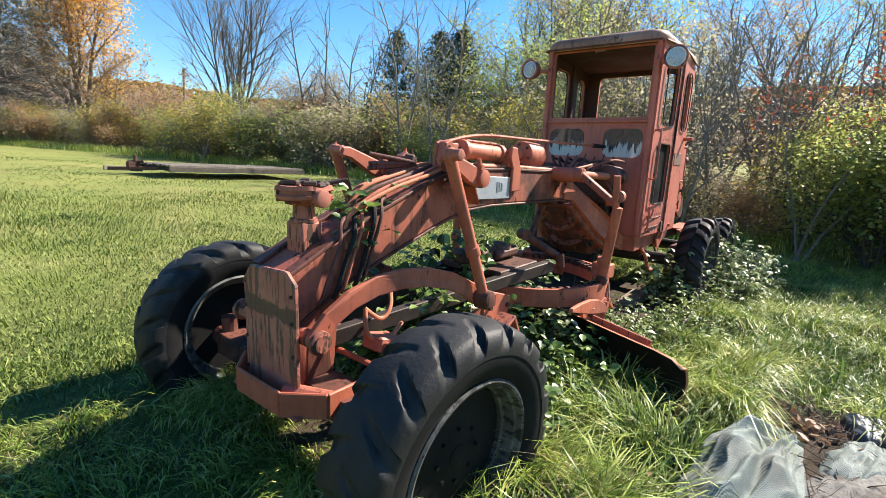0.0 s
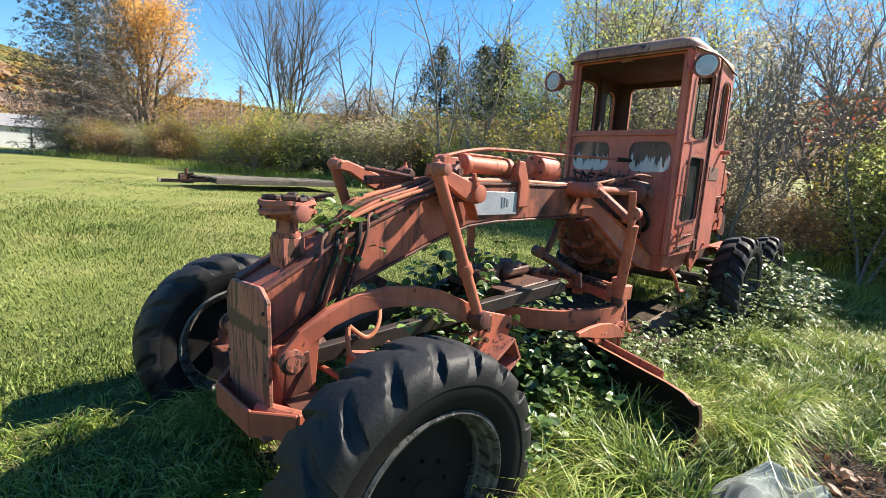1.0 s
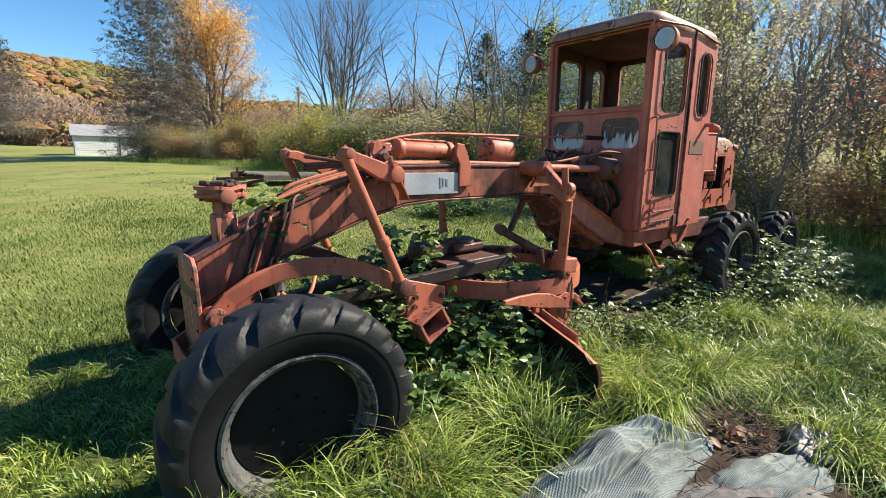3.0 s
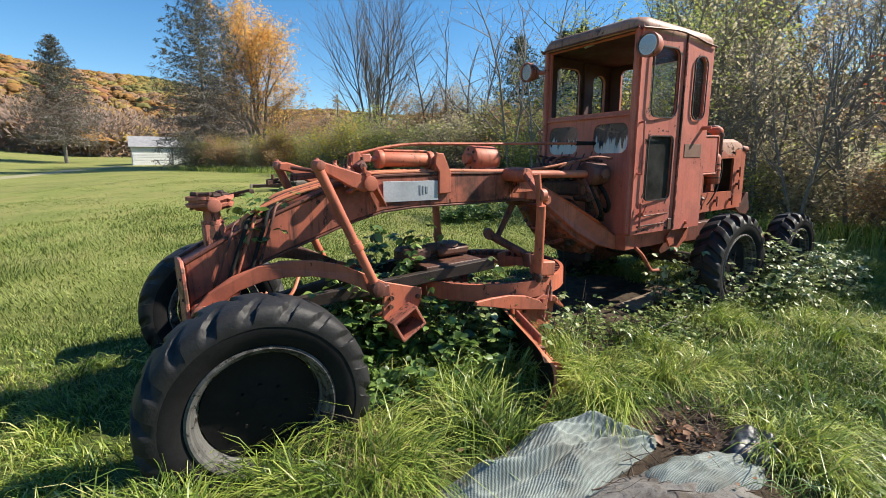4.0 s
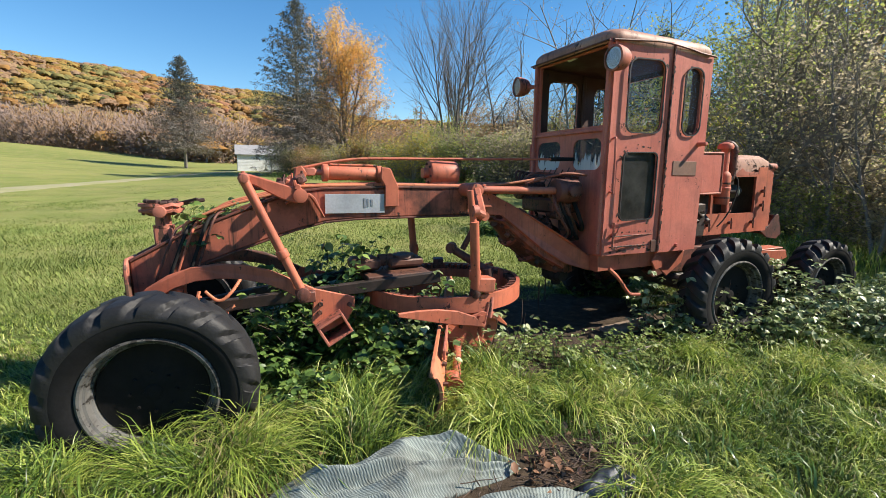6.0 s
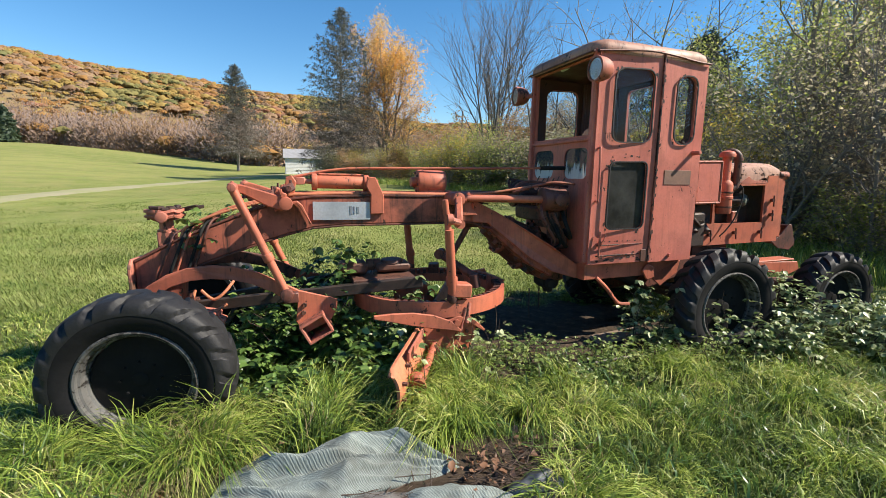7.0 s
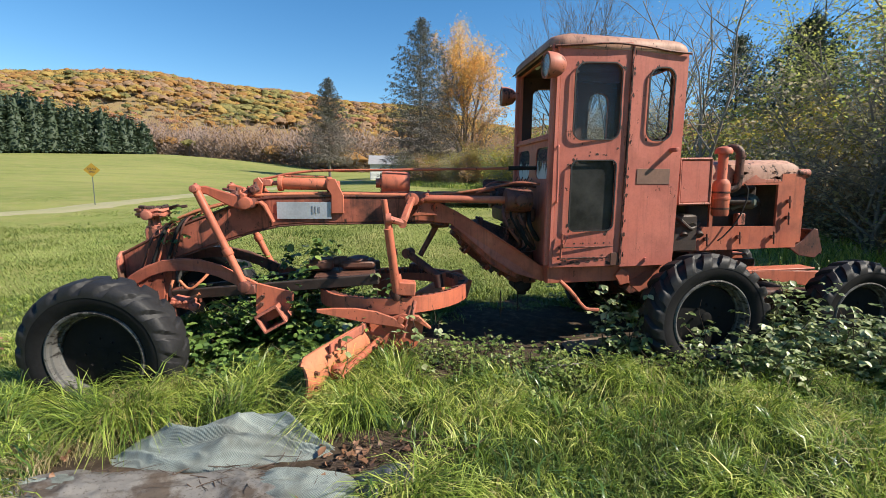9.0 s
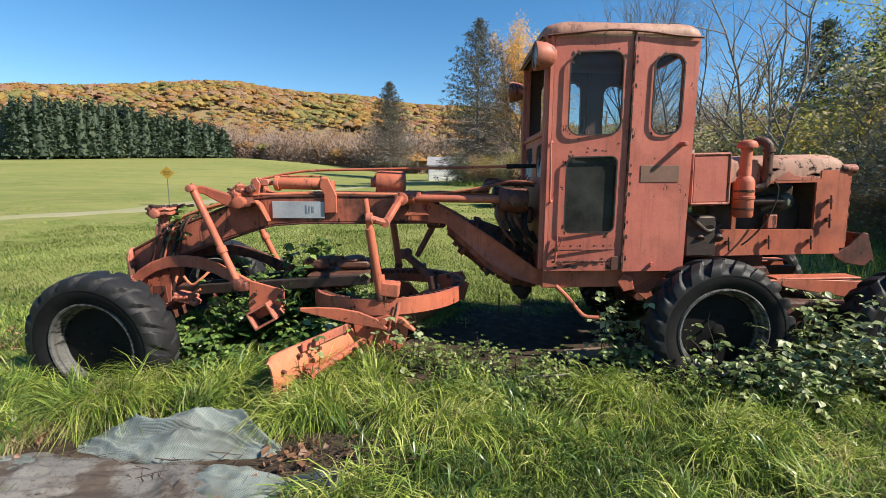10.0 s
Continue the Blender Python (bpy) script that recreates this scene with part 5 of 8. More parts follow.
box(bm, (-0.13, -0.06, 0.292), (0.34, 0.62, 0.02))
part("front_bumper", bm, PAINT, grader, "orange channel bumper below the nose")
bm = bmesh.new()
rod(bm, (-0.25, -0.20, 0.38), (-0.12, -0.42, 0.36), 0.045, 0.045, 14)
part("tow_pin", bm, PAINT_PEEL, grader)
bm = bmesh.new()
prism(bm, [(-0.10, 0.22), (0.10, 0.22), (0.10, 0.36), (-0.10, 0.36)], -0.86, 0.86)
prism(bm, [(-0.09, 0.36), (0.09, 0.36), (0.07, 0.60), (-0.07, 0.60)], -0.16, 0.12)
part("front_axle", bm, PAINT_GRIMY_SHADE, grader, "grimy front axle beam")
for s in (-1, 1):
    bm = bmesh.new()
    rod(bm, (0, s * 0.86, 0.18), (0, s * 0.86, 0.46), 0.055)
    rod(bm, (0, s * 0.80, FRONT_W), (0, s * 1.0, FRONT_W), 0.07)
    part("kingpin", bm, PAINT_GRIMY_SHADE, grader)
bm = bmesh.new()
hose(bm, [(0.17, -0.80, 0.42), (0.19, -0.2, 0.44), (0.18, 0.4, 0.42), (0.17, 0.80, 0.42)], 0.018)
part("tie_rod", bm, PAINT, grader)
bm = bmesh.new()
box(bm, (0.36, -0.30, 0.50), (0.20, 0.16, 0.09), Matrix.Rotation(0.25, 3, 'Y'), 0.01)
box(bm, (0.46, -0.33, 0.46), (0.09, 0.12, 0.06), Matrix.Rotation(0.5, 3, 'Y'), 0.01)
for k in range(3):
    rod(bm, (0.30 + 0.06 * k, -0.38, 0.52), (0.30 + 0.06 * k, -0.43, 0.53), 0.018, 0.014, 8)
part("valve_block", bm, PAINT_PEEL, grader, "small valve block with stub pipes")
bm = bmesh.new()
hose(bm, [(0.26, -0.25, 0.72), (0.24, -0.30, 0.58), (0.36, -0.33, 0.52), (0.52, -0.30, 0.58)], 0.014)
hose(bm, [(0.30, -0.2, 0.70), (0.40, -0.24, 0.62), (0.50, -0.22, 0.68), (0.60, -0.1, 0.80)], 0.014)
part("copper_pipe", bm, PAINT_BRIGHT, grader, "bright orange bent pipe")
# steering gear head standing on the front of the boom
bm = bmesh.new()
box(bm, (0.03, 0, 1.13), (0.14, 0.15, 0.20), None, 0.012)
rod(bm, (0.03, 0, 1.20), (0.03, 0, 1.36), 0.062, 0.055, 18)
rod(bm, (0.03, 0, 1.225), (0.03, 0, 1.245), 0.078, 0.078, 18)
part("gear_neck", bm, PAINT_PEEL, grader, smooth=True)
bm = bmesh.new()
lathe(bm, [(0.03, 1.325), (0.085, 1.33), (0.115, 1.345), (0.150, 1.352), (0.155, 1.372), (0.135, 1.378), (0.135, 1.398), (0.155, 1.402), (0.152, 1.425), (0.10, 1.43), (0.03, 1.425)], pose(0.03, 0, 0), 26)
for v in bm.verts:
    v.co += Vector((0.03 * (v.co.x - 0.03), 0, 0)) + 0.010 * Vector((math.sin(31 * v.co.y + 9 * v.co.z), math.sin(27 * v.co.x), 0.8 * math.sin(40 * v.co.x + 23 * v.co.y)))
rod(bm, (0.03, -0.185, 1.365), (0.03, 0.18, 1.365), 0.048, 0.044, 16, 0.008)
head = part("gear_head", bm, PAINT_PEEL, grader, "rusted and peeling steering gear head", smooth=True)
bm = bmesh.new()
rng = random.Random(4)
for k in range(9):
    t = 2 * math.pi * k / 9 + rng.uniform(-0.2, 0.2)
    r = 0.112 + rng.uniform(-0.015, 0.02)
    box(bm, (0.03 + r * math.cos(t), r * math.sin(t), 1.432 + rng.uniform(-0.006, 0.014)), (rng.uniform(0.05, 0.085), rng.uniform(0.03, 0.06), 0.03), Matrix.Rotation(t + 1.57, 3, 'Z') @ Matrix.Rotation(rng.uniform(-0.3, 0.3), 3, 'X'), 0.008)
part("gear_cover", bm, RUST_BLACK, head, "broken black-rusted rim of the gear cover")
for k in range(6):
    t = 2 * math.pi * k / 6 + 0.3
    q = Vector((0.03 + 0.135 * math.cos(t), 0.135 * math.sin(t), 1.335))
    part("cover_bolt", rod(bmesh.new(), q, q + Vector((0, 0, 0.085)), 0.013, 0.012, 6), RUST, head)
bm = bmesh.new()
bar(bm, (0.06, -0.02, 1.40), (0.34, 0.06, 1.44), 0.05, 0.03, 0.006)
bar(bm, (0.10, 0.05, 1.41), (0.30, -0.05, 1.455), 0.03, 0.02, 0.005)
part("gear_lever", bm, RUST_BLACK, head, "rusty broken lever plate")

# pipes along the boom
for k, (dv, dw, r) in enumerate([(-0.15, 0.035, 0.013), (-0.11, 0.045, 0.013), (-0.02, 0.04, 0.014), (0.05, 0.05, 0.013), (0.12, 0.04, 0.013)]):
    bm = bmesh.new()
    v = VC + dv
    pts = [(0.16 + 0.05 * k, v - 0.03, 1.08), (0.18 + 0.05 * k, v, 1.20 + 0.015 * k), (0.24 + 0.05 * k, v, 1.285 + 0.01 * k), (0.52, v, 1.36 + dw), (0.87, v, 1.445 + dw), (1.06, v, 1.498 + dw), (1.35, v, 1.52 + dw * 0.6), (1.95, v, 1.515 + dw * 0.6), (2.6, v, 1.49 + dw * 0.6), (3.1, v * 1.2, 1.52), (3.55, v * 1.5, 1.58 - 0.03 * k)]
    hose(bm, pts, r, 8)
    part("oil_pipe", bm, (PAINT_BRIGHT, PAINT, PAINT_GRIMY_SHADE)[k % 3], grader, "orange steel oil pipe along the boom", smooth=True)
for k in range(5):
    bm = bmesh.new()
    u = 0.04 + 0.075 * k + 0.02 * (k % 2)
    f = VC - BH - 0.030
    hose(bm, [(u + 0.16, VC - 0.13, 1.255 + 0.026 * k), (u + 0.10, VC - 0.16, 1.225 + 0.026 * k), (u + 0.055, f, 1.13 + 0.03 * k), (u - 0.01, f, 0.98 + 0.025 * k), (u - 0.06, f, 0.86 + 0.02 * k), (u - 0.08, f + 0.02, 0.80 + 0.02 * k)], 0.011 + 0.003 * (k % 2), 8)
    part("hose", bm, HOSE if k in (1, 3) else (PAINT if k == 2 else PAINT_GRIMY_SHADE), grader, "bent pipe down the boom's flank", smooth=True)
bm = bmesh.new()
hose(bm, [(1.08, -0.06, 1.69), (1.25, -0.06, 1.72), (1.42, -0.06, 1.752), (1.73, -0.06, 1.778), (2.4, -0.08, 1.775), (3.2, -0.12, 1.772), (3.92, -0.14, 1.77)], 0.013, 8)
part("control_rod", bm, PAINT, grader, "long thin orange control rod", smooth=True)
bm = bmesh.new()
rod(bm, (3.72, -0.135, 1.771), (4.02, -0.145, 1.77), 0.024, 0.02)
part("rod_sleeve", bm, HOSE, grader, "black rubber sleeve")

# bright name plate on the boom's side
bm = bmesh.new()
box(bm, (1.572, VC - BH - 0.012, 1.378), (0.54, 0.008, 0.172), Matrix.Rotation(radians(1.6), 3, 'Y'), 0.003)
plate = part("name_plate", bm, STEEL, grader, "weathered bare aluminium name plate")
for k, (du, ww) in enumerate([(0.085, 0.020), (0.115, 0.014), (0.15, 0.022)]):
    bm = bmesh.new()
    box(bm, (1.572 + du, VC - BH - 0.018, 1.385 - 0.028 * du), (ww, 0.004, 0.085 - 0.012 * k), None, 0.001)
    part("number_bar", bm, STEEL_DIM, plate, "faded dark mark")

# scarifier lift: cross shaft, cranks, lift rods
bm = bmesh.new()
rod(bm, (1.07, -0.47, 1.465), (1.07, 0.43, 1.465), 0.055, None, 18)
part("cross_shaft", bm, PAINT_GRIMY_SHADE, grader, smooth=True)
bm = bmesh.new()
band(bm, [(0.97, 1.405), (1.06, 1.455), (1.165, 1.475), (1.20, 1.44), (1.28, 1.275)], [0.018, 0.022, 0.026, 0.026, 0.008], VC - BH - 0.115, VC - BH - 0.012)
part("shaft_bracket", bm, PAINT, grader, "triangular orange shaft bracket")
for s in (-1, 1):
    v = s * 0.45
    bm = bmesh.new()
    prism(bm, [(0.64, 1.585), (0.655, 1.645), (0.72, 1.648), (0.98, 1.56), (1.09, 1.535), (1.125, 1.48), (1.10, 1.42), (1.03, 1.415), (0.92, 1.455), (0.73, 1.565)], v - 0.024, v + 0.024, bevel=0.01)
    rod(bm, (1.07, v - 0.05, 1.475), (1.07, v + 0.05, 1.475), 0.058, None, 18, 0.006)
    box(bm, (1.055, v, 1.545), (0.05, 0.075, 0.05), Matrix.Rotation(0.3, 3, 'Y'), 0.008)
    rod(bm, (1.04, v - 0.02, 1.55), (1.03, v - 0.02, 1.60), 0.016, 0.014, 6)
    part("lift_crank", bm, PAINT, grader, "orange lift crank arm", smooth=True)
    bm = bmesh.new()
    rod(bm, (0.66, v + s * 0.07 - 0.085, 1.622), (0.66, v + s * 0.07 + 0.045, 1.622), 0.034, None, 16, 0.006)
    lathe(bm, [(0.01, -0.045), (0.034, -0.034), (0.046, 0.0), (0.036, 0.032), (0.012, 0.044)], pose(0.66, v + s * 0.07, 1.622), 14)
    rod(bm, (0.66, v + s * 0.07, 1.65), (0.657, v + s * 0.07, 1.675), 0.016, 0.014, 6)
    part("crank_ball", bm, PAINT_PEEL, grader, smooth=True)
    bm = bmesh.new()
    end = (1.035, s * 0.56, 0.70)
    startp = (0.665, v + s * 0.07, 1.60)
    rod(bm, startp, end, 0.037, 0.035, 16)
    m = Vector(startp).lerp(Vector(end), 0.64)
    d = (Vector(end) - Vector(startp)).normalized()
    rod(bm, m - d * 0.035, m + d * 0.035, 0.047, 0.047, 16, 0.006)
    part("lift_rod", bm, PAINT, grader, "orange tubular lift rod", smooth=True)
    bm = bmesh.new()
    rod(bm, (1.035, s * 0.50, 0.69), (1.035, s * 0.62, 0.69), 0.055, None, 14, 0.008)
    box(bm, (1.07, s * 0.55, 0.66), (0.13, 0.10, 0.09))
    part("rod_clevis", bm, PAINT_GRIMY_SHADE, grader, smooth=True)

# hydraulic cylinder on top of the boom
bm = bmesh.new()
rod(bm, (1.33, -0.10, 1.655), (1.83, -0.10, 1.635), 0.062, None, 20, 0.006)
rod(bm, (1.31, -0.10, 1.656), (1.36, -0.10, 1.654), 0.078, None, 20, 0.006)
rod(bm, (1.80, -0.10, 1.636), (1.85, -0.10, 1.634), 0.078, None, 20, 0.006)
hose(bm, [(1.38, -0.10, 1.735), (1.42, -0.10, 1.725), (1.75, -0.10, 1.715), (1.80, -0.10, 1.71)], 0.010)
part("cylinder_barrel", bm, PAINT, grader, "orange hydraulic cylinder", smooth=True)
bm = bmesh.new()
rod(bm, (1.09, -0.10, 1.672), (1.33, -0.10, 1.656), 0.024, None, 12)
rod(bm, (1.13, -0.145, 1.67), (1.13, -0.055, 1.67), 0.045, None, 14)
box(bm, (1.20, -0.10, 1.666), (0.10, 0.07, 0.07))
part("piston_rod", bm, PAINT_PEEL, grader, smooth=True)
bm = bmesh.new()
prism(bm, [(1.04, 1.46), (1.13, 1.46), (1.17, 1.66), (1.13, 1.72), (1.08, 1.70)], -0.075, -0.045)
prism(bm, [(1.04, 1.46), (1.13, 1.46), (1.17, 1.66), (1.13, 1.72), (1.08, 1.70)], -0.155, -0.125)
part("rocker_arm", bm, PAINT, grader)
for k, (u, v, w, a) in enumerate([(1.02, -0.20, 1.56, 0.4), (1.10, -0.24, 1.60, -0.5), (0.98, 0.10, 1.57, 0.2), (1.06, 0.24, 1.58, 0.9), (0.94, -0.30, 1.55, -0.2)]):
    bm = bmesh.new()
    box(bm, (u, v, w), (0.10, 0.07, 0.08), Matrix.Rotation(a, 3, 'Y') @ Matrix.Rotation(0.4 * k, 3, 'Z'), 0.012)
    rod(bm, (u, v - 0.055, w), (u, v + 0.055, w), 0.028, None, 12, 0.004)
    rod(bm, (u + 0.02, v, w + 0.03), (u + 0.02, v, w + 0.075), 0.014, 0.012, 6)
    part("shaft_clamp", bm, (PAINT, PAINT_GRIMY_SHADE, RUST)[k % 3], grader, "worn clamp on the cross shaft")
bm = bmesh.new()
prism(bm, [(1.84, 1.34), (1.97, 1.34), (1.975, 1.52), (1.90, 1.69), (1.82, 1.70), (1.81, 1.60), (1.85, 1.53)], VC - BH - 0.035, VC - BH - 0.004)
box(bm, (1.88, -0.14, 1.60), (0.10, 0.14, 0.14))
part("cylinder_bracket", bm, PAINT, grader, "orange cylinder bracket bolted to the boom")
bm = bmesh.new()
for q in ((0.42, 1.57), (0.56, 1.665), (0.5, 1.60)):
    rod(bm, (1.07 - q[0] * 0.25, 0.02, 1.50 + 0.1 * q[0]), (0.62 + 0.1 * q[0], 0.18, q[1] - 0.06), 0.016)
part("linkage", bm, PAINT_GRIMY_SHADE, grader)
for k in range(3):
    part("bracket_bolt", bolts(bmesh.new(), [(0.97 + 0.05 * k, VC - BH - 0.02, 1.455 - 0.02 * k)], (0, -1, 0), 0.016, 0.02), RUST, grader)

# scarifier arms and the hollow cross bar they carry
ARCH = [(-0.16, 0.66), (-0.06, 0.755), (0.08, 0.835), (0.24, 0.885), (0.42, 0.90), (0.60, 0.885), (0.78, 0.835), (0.94, 0.755), (1.10, 0.655)]
for s in (-1, 1):
    bm = bmesh.new()
    band(bm, ARCH, [0.10, 0.105, 0.11, 0.115, 0.118, 0.118, 0.115, 0.11, 0.13], s * 0.33 - 0.018, s * 0.33 + 0.018)
    for vert in bm.verts:
        vert.co.y += s * 0.17 * float(sstep(-0.1, 1.15, vert.co.x))
    # The far arm takes the darker red: boom shade put into its colour.
    part("scarifier_arm", bm, PAINT if s < 0 else PAINT_GRIMY_SHADE, grader, "curved orange scarifier arm")
    bm = bmesh.new()
    rod(bm, (-0.15, s * 0.15, 0.665), (-0.15, s * 0.40, 0.665), 0.045, None, 14)
    rod(bm, (-0.15, s * 0.36, 0.665), (-0.15, s * 0.39, 0.665), 0.065, None, 14, 0.006)
    part("arm_pin", bm, PAINT_PEEL, grader, smooth=True)
    bm = bmesh.new()
    prism(bm, [(1.08, 0.72), (1.16, 0.70), (1.47, 0.60), (1.46, 0.50), (1.40, 0.40), (1.17, 0.30), (1.10, 0.42), (1.12, 0.60)], s * 0.485, s * 0.515)
    part("arm_plate", bm, PAINT, grader, "orange end plate with open bolt holes")
    for u, w in ((1.18, 0.57), (1.17, 0.50), (1.42, 0.54)):
        part("plate_bolt", bolts(bmesh.new(), [(u, s * 0.515, w)], (0, s, 0), 0.022, 0.025), RUST, grader)
bm = bmesh.new()
rot = Matrix.Rotation(radians(-28), 3, 'Y')
for off, size in (((0, 0, 0.085), (0.24, 1.30, 0.022)), ((0, 0, -0.085), (0.24, 1.30, 0.022)), ((0.11, 0, 0), (0.022, 1.30, 0.17)), ((-0.11, 0, 0), (0.022, 1.30, 0.17))):
    box(bm, Vector((1.27, 0.0, 0.37)) + rot @ Vector(off), size, rot, 0.004)
part("scarifier_bar", bm, PAINT_PEEL, grader, "hollow square scarifier bar open at its end")

# drawbar and circle
for s in (-1, 1):
    part("drawbar_arm", bar(bmesh.new(), (0.15, s * 0.06, 0.52), (2.3, s * 0.42, 0.68), 0.075, 0.10), IRON, grader, "grimy drawbar beam under the boom")
bm = bmesh.new()
box(bm, (1.95, 0, 0.685), (0.62, 0.62, 0.05))
part("drawbar_plate", bm, RUST, grader)
bm = bmesh.new()
rod(bm, (0.05, 0, 0.50), (0.25, 0, 0.53), 0.09, 0.07, 16)
part("drawbar_ball", bm, PAINT_GRIMY_SHADE, grader)
bm = bmesh.new()
box(bm, (1.68, 0.0, 0.785), (0.28, 0.26, 0.12), None, 0.03)
box(bm, (2.08, 0.0, 0.775), (0.36, 0.24, 0.09), None, 0.03)
rod(bm, (1.82, 0, 0.80), (1.96, 0, 0.80), 0.06)
lathe(bm, [(0.02, 0), (0.12, 0), (0.11, 0.03), (0.05, 0.045), (0.02, 0.05)], pose(2.08, 0, 0.815), 18)
part("circle_gearbox", bm, RUST, grader, "rusty circle drive gearbox", smooth=True)
CC = (2.47, -0.05, 0.50)
bm = bmesh.new()
lathe(bm, [(0.80, -0.075), (0.80, 0.075), (0.765, 0.075), (0.765, 0.02), (0.70, 0.02), (0.70, -0.075)], pose(*CC), 72, close=True)
circle = part("circle", bm, PAINT, grader, "large orange turning circle under the boom", smooth=True)
bm = bmesh.new()
for k in range(64):
    t = 2 * math.pi * k / 64
    box(bm, (CC[0] + 0.73 * math.cos(t), CC[1] + 0.73 * math.sin(t), CC[2] + 0.045), (0.07, 0.035, 0.045), Matrix.Rotation(t, 3, 'Z'), 0)
part("circle_teeth", bm, PAINT_GRIMY_SHADE, circle, "worn gear teeth inside the circle")
for t in (70, 160):
    c, s_ = math.cos(radians(t)), math.sin(radians(t))
    part("circle_shoe", box(bmesh.new(), (CC[0] + 0.79 * c, CC[1] + 0.79 * s_, CC[2] + 0.06), (0.16, 0.12, 0.14), Matrix.Rotation(radians(t), 3, 'Z')), PAINT_GRIMY_SHADE, grader)
bm = bmesh.new()
box(bm, (2.56, -0.80, 0.665), (0.18, 0.15, 0.13), Matrix.Rotation(0.12, 3, 'Y'), 0.012)
part("lift_socket", bm, PAINT, grader, "square orange lift socket on the circle")
bm = bmesh.new()
prism(bm, [(2.98, 0.56), (3.26, 0.60), (3.30, 0.52), (3.22, 0.38), (3.00, 0.40)], 0.30, 0.34)
part("circle_lug", bm, PAINT, grader)
bm = bmesh.new()
prism(bm, [(3.12, 0.62), (3.32, 0.55), (3.26, 0.36), (3.10, 0.40)], -0.12, -0.08)
part("circle_lug", bm, PAINT, grader)

# blade lift posts, cranks and shafts on both sides
for s in (-1, 1):
    bm = bmesh.new()
    vtop = -0.90 if s < 0 else 0.72
    vbot = -0.83 if s < 0 else 0.78
    rod(bm, (2.475, vbot, 0.62), (2.415, vtop + 0.02 * s, 1.24), 0.042, 0.040, 16)
    rod(bm, (2.415, vtop, 1.24), (2.385, vtop, 1.50), 0.028, 0.028, 14)
    rod(bm, (2.47, vbot, 0.72), (2.465, vbot, 0.80), 0.054, None, 16, 0.006)
    part("lift_post", bm, PAINT, grader, "orange telescopic blade lift post", smooth=True)
    bm = bmesh.new()
    lathe(bm, [(0.01, -0.055), (0.04, -0.04), (0.052, 0), (0.04, 0.04), (0.01, 0.055)], pose(2.47, vbot, 0.60), 16)
    part("ball_joint", bm, PAINT_GRIMY_SHADE, grader, smooth=True)
    bm = bmesh.new()
    hose(bm, [(2.42, vtop + s * 0.0, 1.33), (2.50, vtop - s * 0.02, 1.30), (2.545, vtop - s * 0.06, 1.285)], 0.03)
    rod(bm, (2.395, vtop - 0.02, 1.33), (2.445, vtop - 0.02, 1.33), 0.05, None, 12)
    part("swivel", bm, PAINT_PEEL, grader, smooth=True)
    bm = bmesh.new()
    sv = s * 0.40
    rod(bm, (2.66, s * 0.20, 1.475), (2.66, s * 0.50, 1.475), 0.065, None, 18, 0.008)
    bar(bm, (2.66, s * 0.47, 1.49), (2.545, vtop - s * 0.08, 1.275), 0.07, 0.055, 0.015)
    rod(bm, (2.545, vtop - s * 0.12, 1.275), (2.545, vtop - s * 0.03, 1.275), 0.04, None, 14)
    part("lift_crank", bm, PAINT, grader, "orange blade lift crank", smooth=True)
    bm = bmesh.new()
    rod(bm, (2.70, s * 0.33, 1.478), (3.64, s * 0.36, 1.445), 0.038, None, 16)
    rod(bm, (2.68, s * 0.33, 1.48), (2.78, s * 0.333, 1.477), 0.06, None, 16, 0.006)
    part("drive_shaft", bm, PAINT, grader, smooth=True)
    bm = bmesh.new()
    prism(bm, [(2.66, 1.30), (2.92, 1.30), (2.86, 1.37), (2.84, 1.53), (2.74, 1.54), (2.72, 1.37)], s * 0.30 - 0.02, s * 0.30 + 0.02)
    box(bm, (2.79, s * 0.24, 1.44), (0.10, 0.14, 0.09))
    part("shaft_hanger", bm, PAINT, grader)
    bm = bmesh.new()
    rod(bm, (3.62, s * 0.36, 1.445), (3.90, s * 0.37, 1.435), 0.125, 0.115, 20, 0.02)
    box(bm, (3.78, s * 0.30, 1.42), (0.24, 0.26, 0.20), None, 0.03)
    rod(bm, (3.76, s * 0.37, 1.44), (3.76, s * 0.52, 1.44), 0.075, 0.06, 16, 0.01)
    part("gear_case", bm, PAINT_GRIMY_SHADE, grader, "greasy round gear case before the cab", smooth=True)
bm = bmesh.new()
rod(bm, (2.36, 0.0, 1.64), (2.66, 0.0, 1.63), 0.125, 0.12, 24, 0.018)
box(bm, (2.50, 0.0, 1.52), (0.26, 0.18, 0.08))
rod(bm, (2.30, 0.0, 1.64), (2.36, 0.0, 1.64), 0.05)
part("side_shift_motor", bm, PAINT, grader, "fat round orange gear housing on the boom", smooth=True)
for t in (0.3, 1.35, 2.4, 3.45, 4.5, 5.55):
    part("housing_bolt", bolts(bmesh.new(), [(2.36, 0.09 * math.cos(t), 1.64 + 0.09 * math.sin(t))], (-1, 0, 0), 0.014, 0.014), PAINT_GRIMY_SHADE, grader)
bm = bmesh.new()
rod(bm, (2.98, 0.02, 1.22), (2.76, 0.05, 0.83), 0.035, 0.03, 14)
box(bm, (2.98, 0.0, 1.19), (0.20, 0.16, 0.09), None, 0.02)
rod(bm, (2.62, 0.05, 0.86), (2.95, -0.20, 0.62), 0.042, None, 14)
rod(bm, (2.92, -0.21, 0.66), (2.94, -0.22, 0.52), 0.05, None, 14)
rod(bm, (2.60, 0.0, 0.86), (2.66, 0.1, 0.86), 0.055, None, 14)
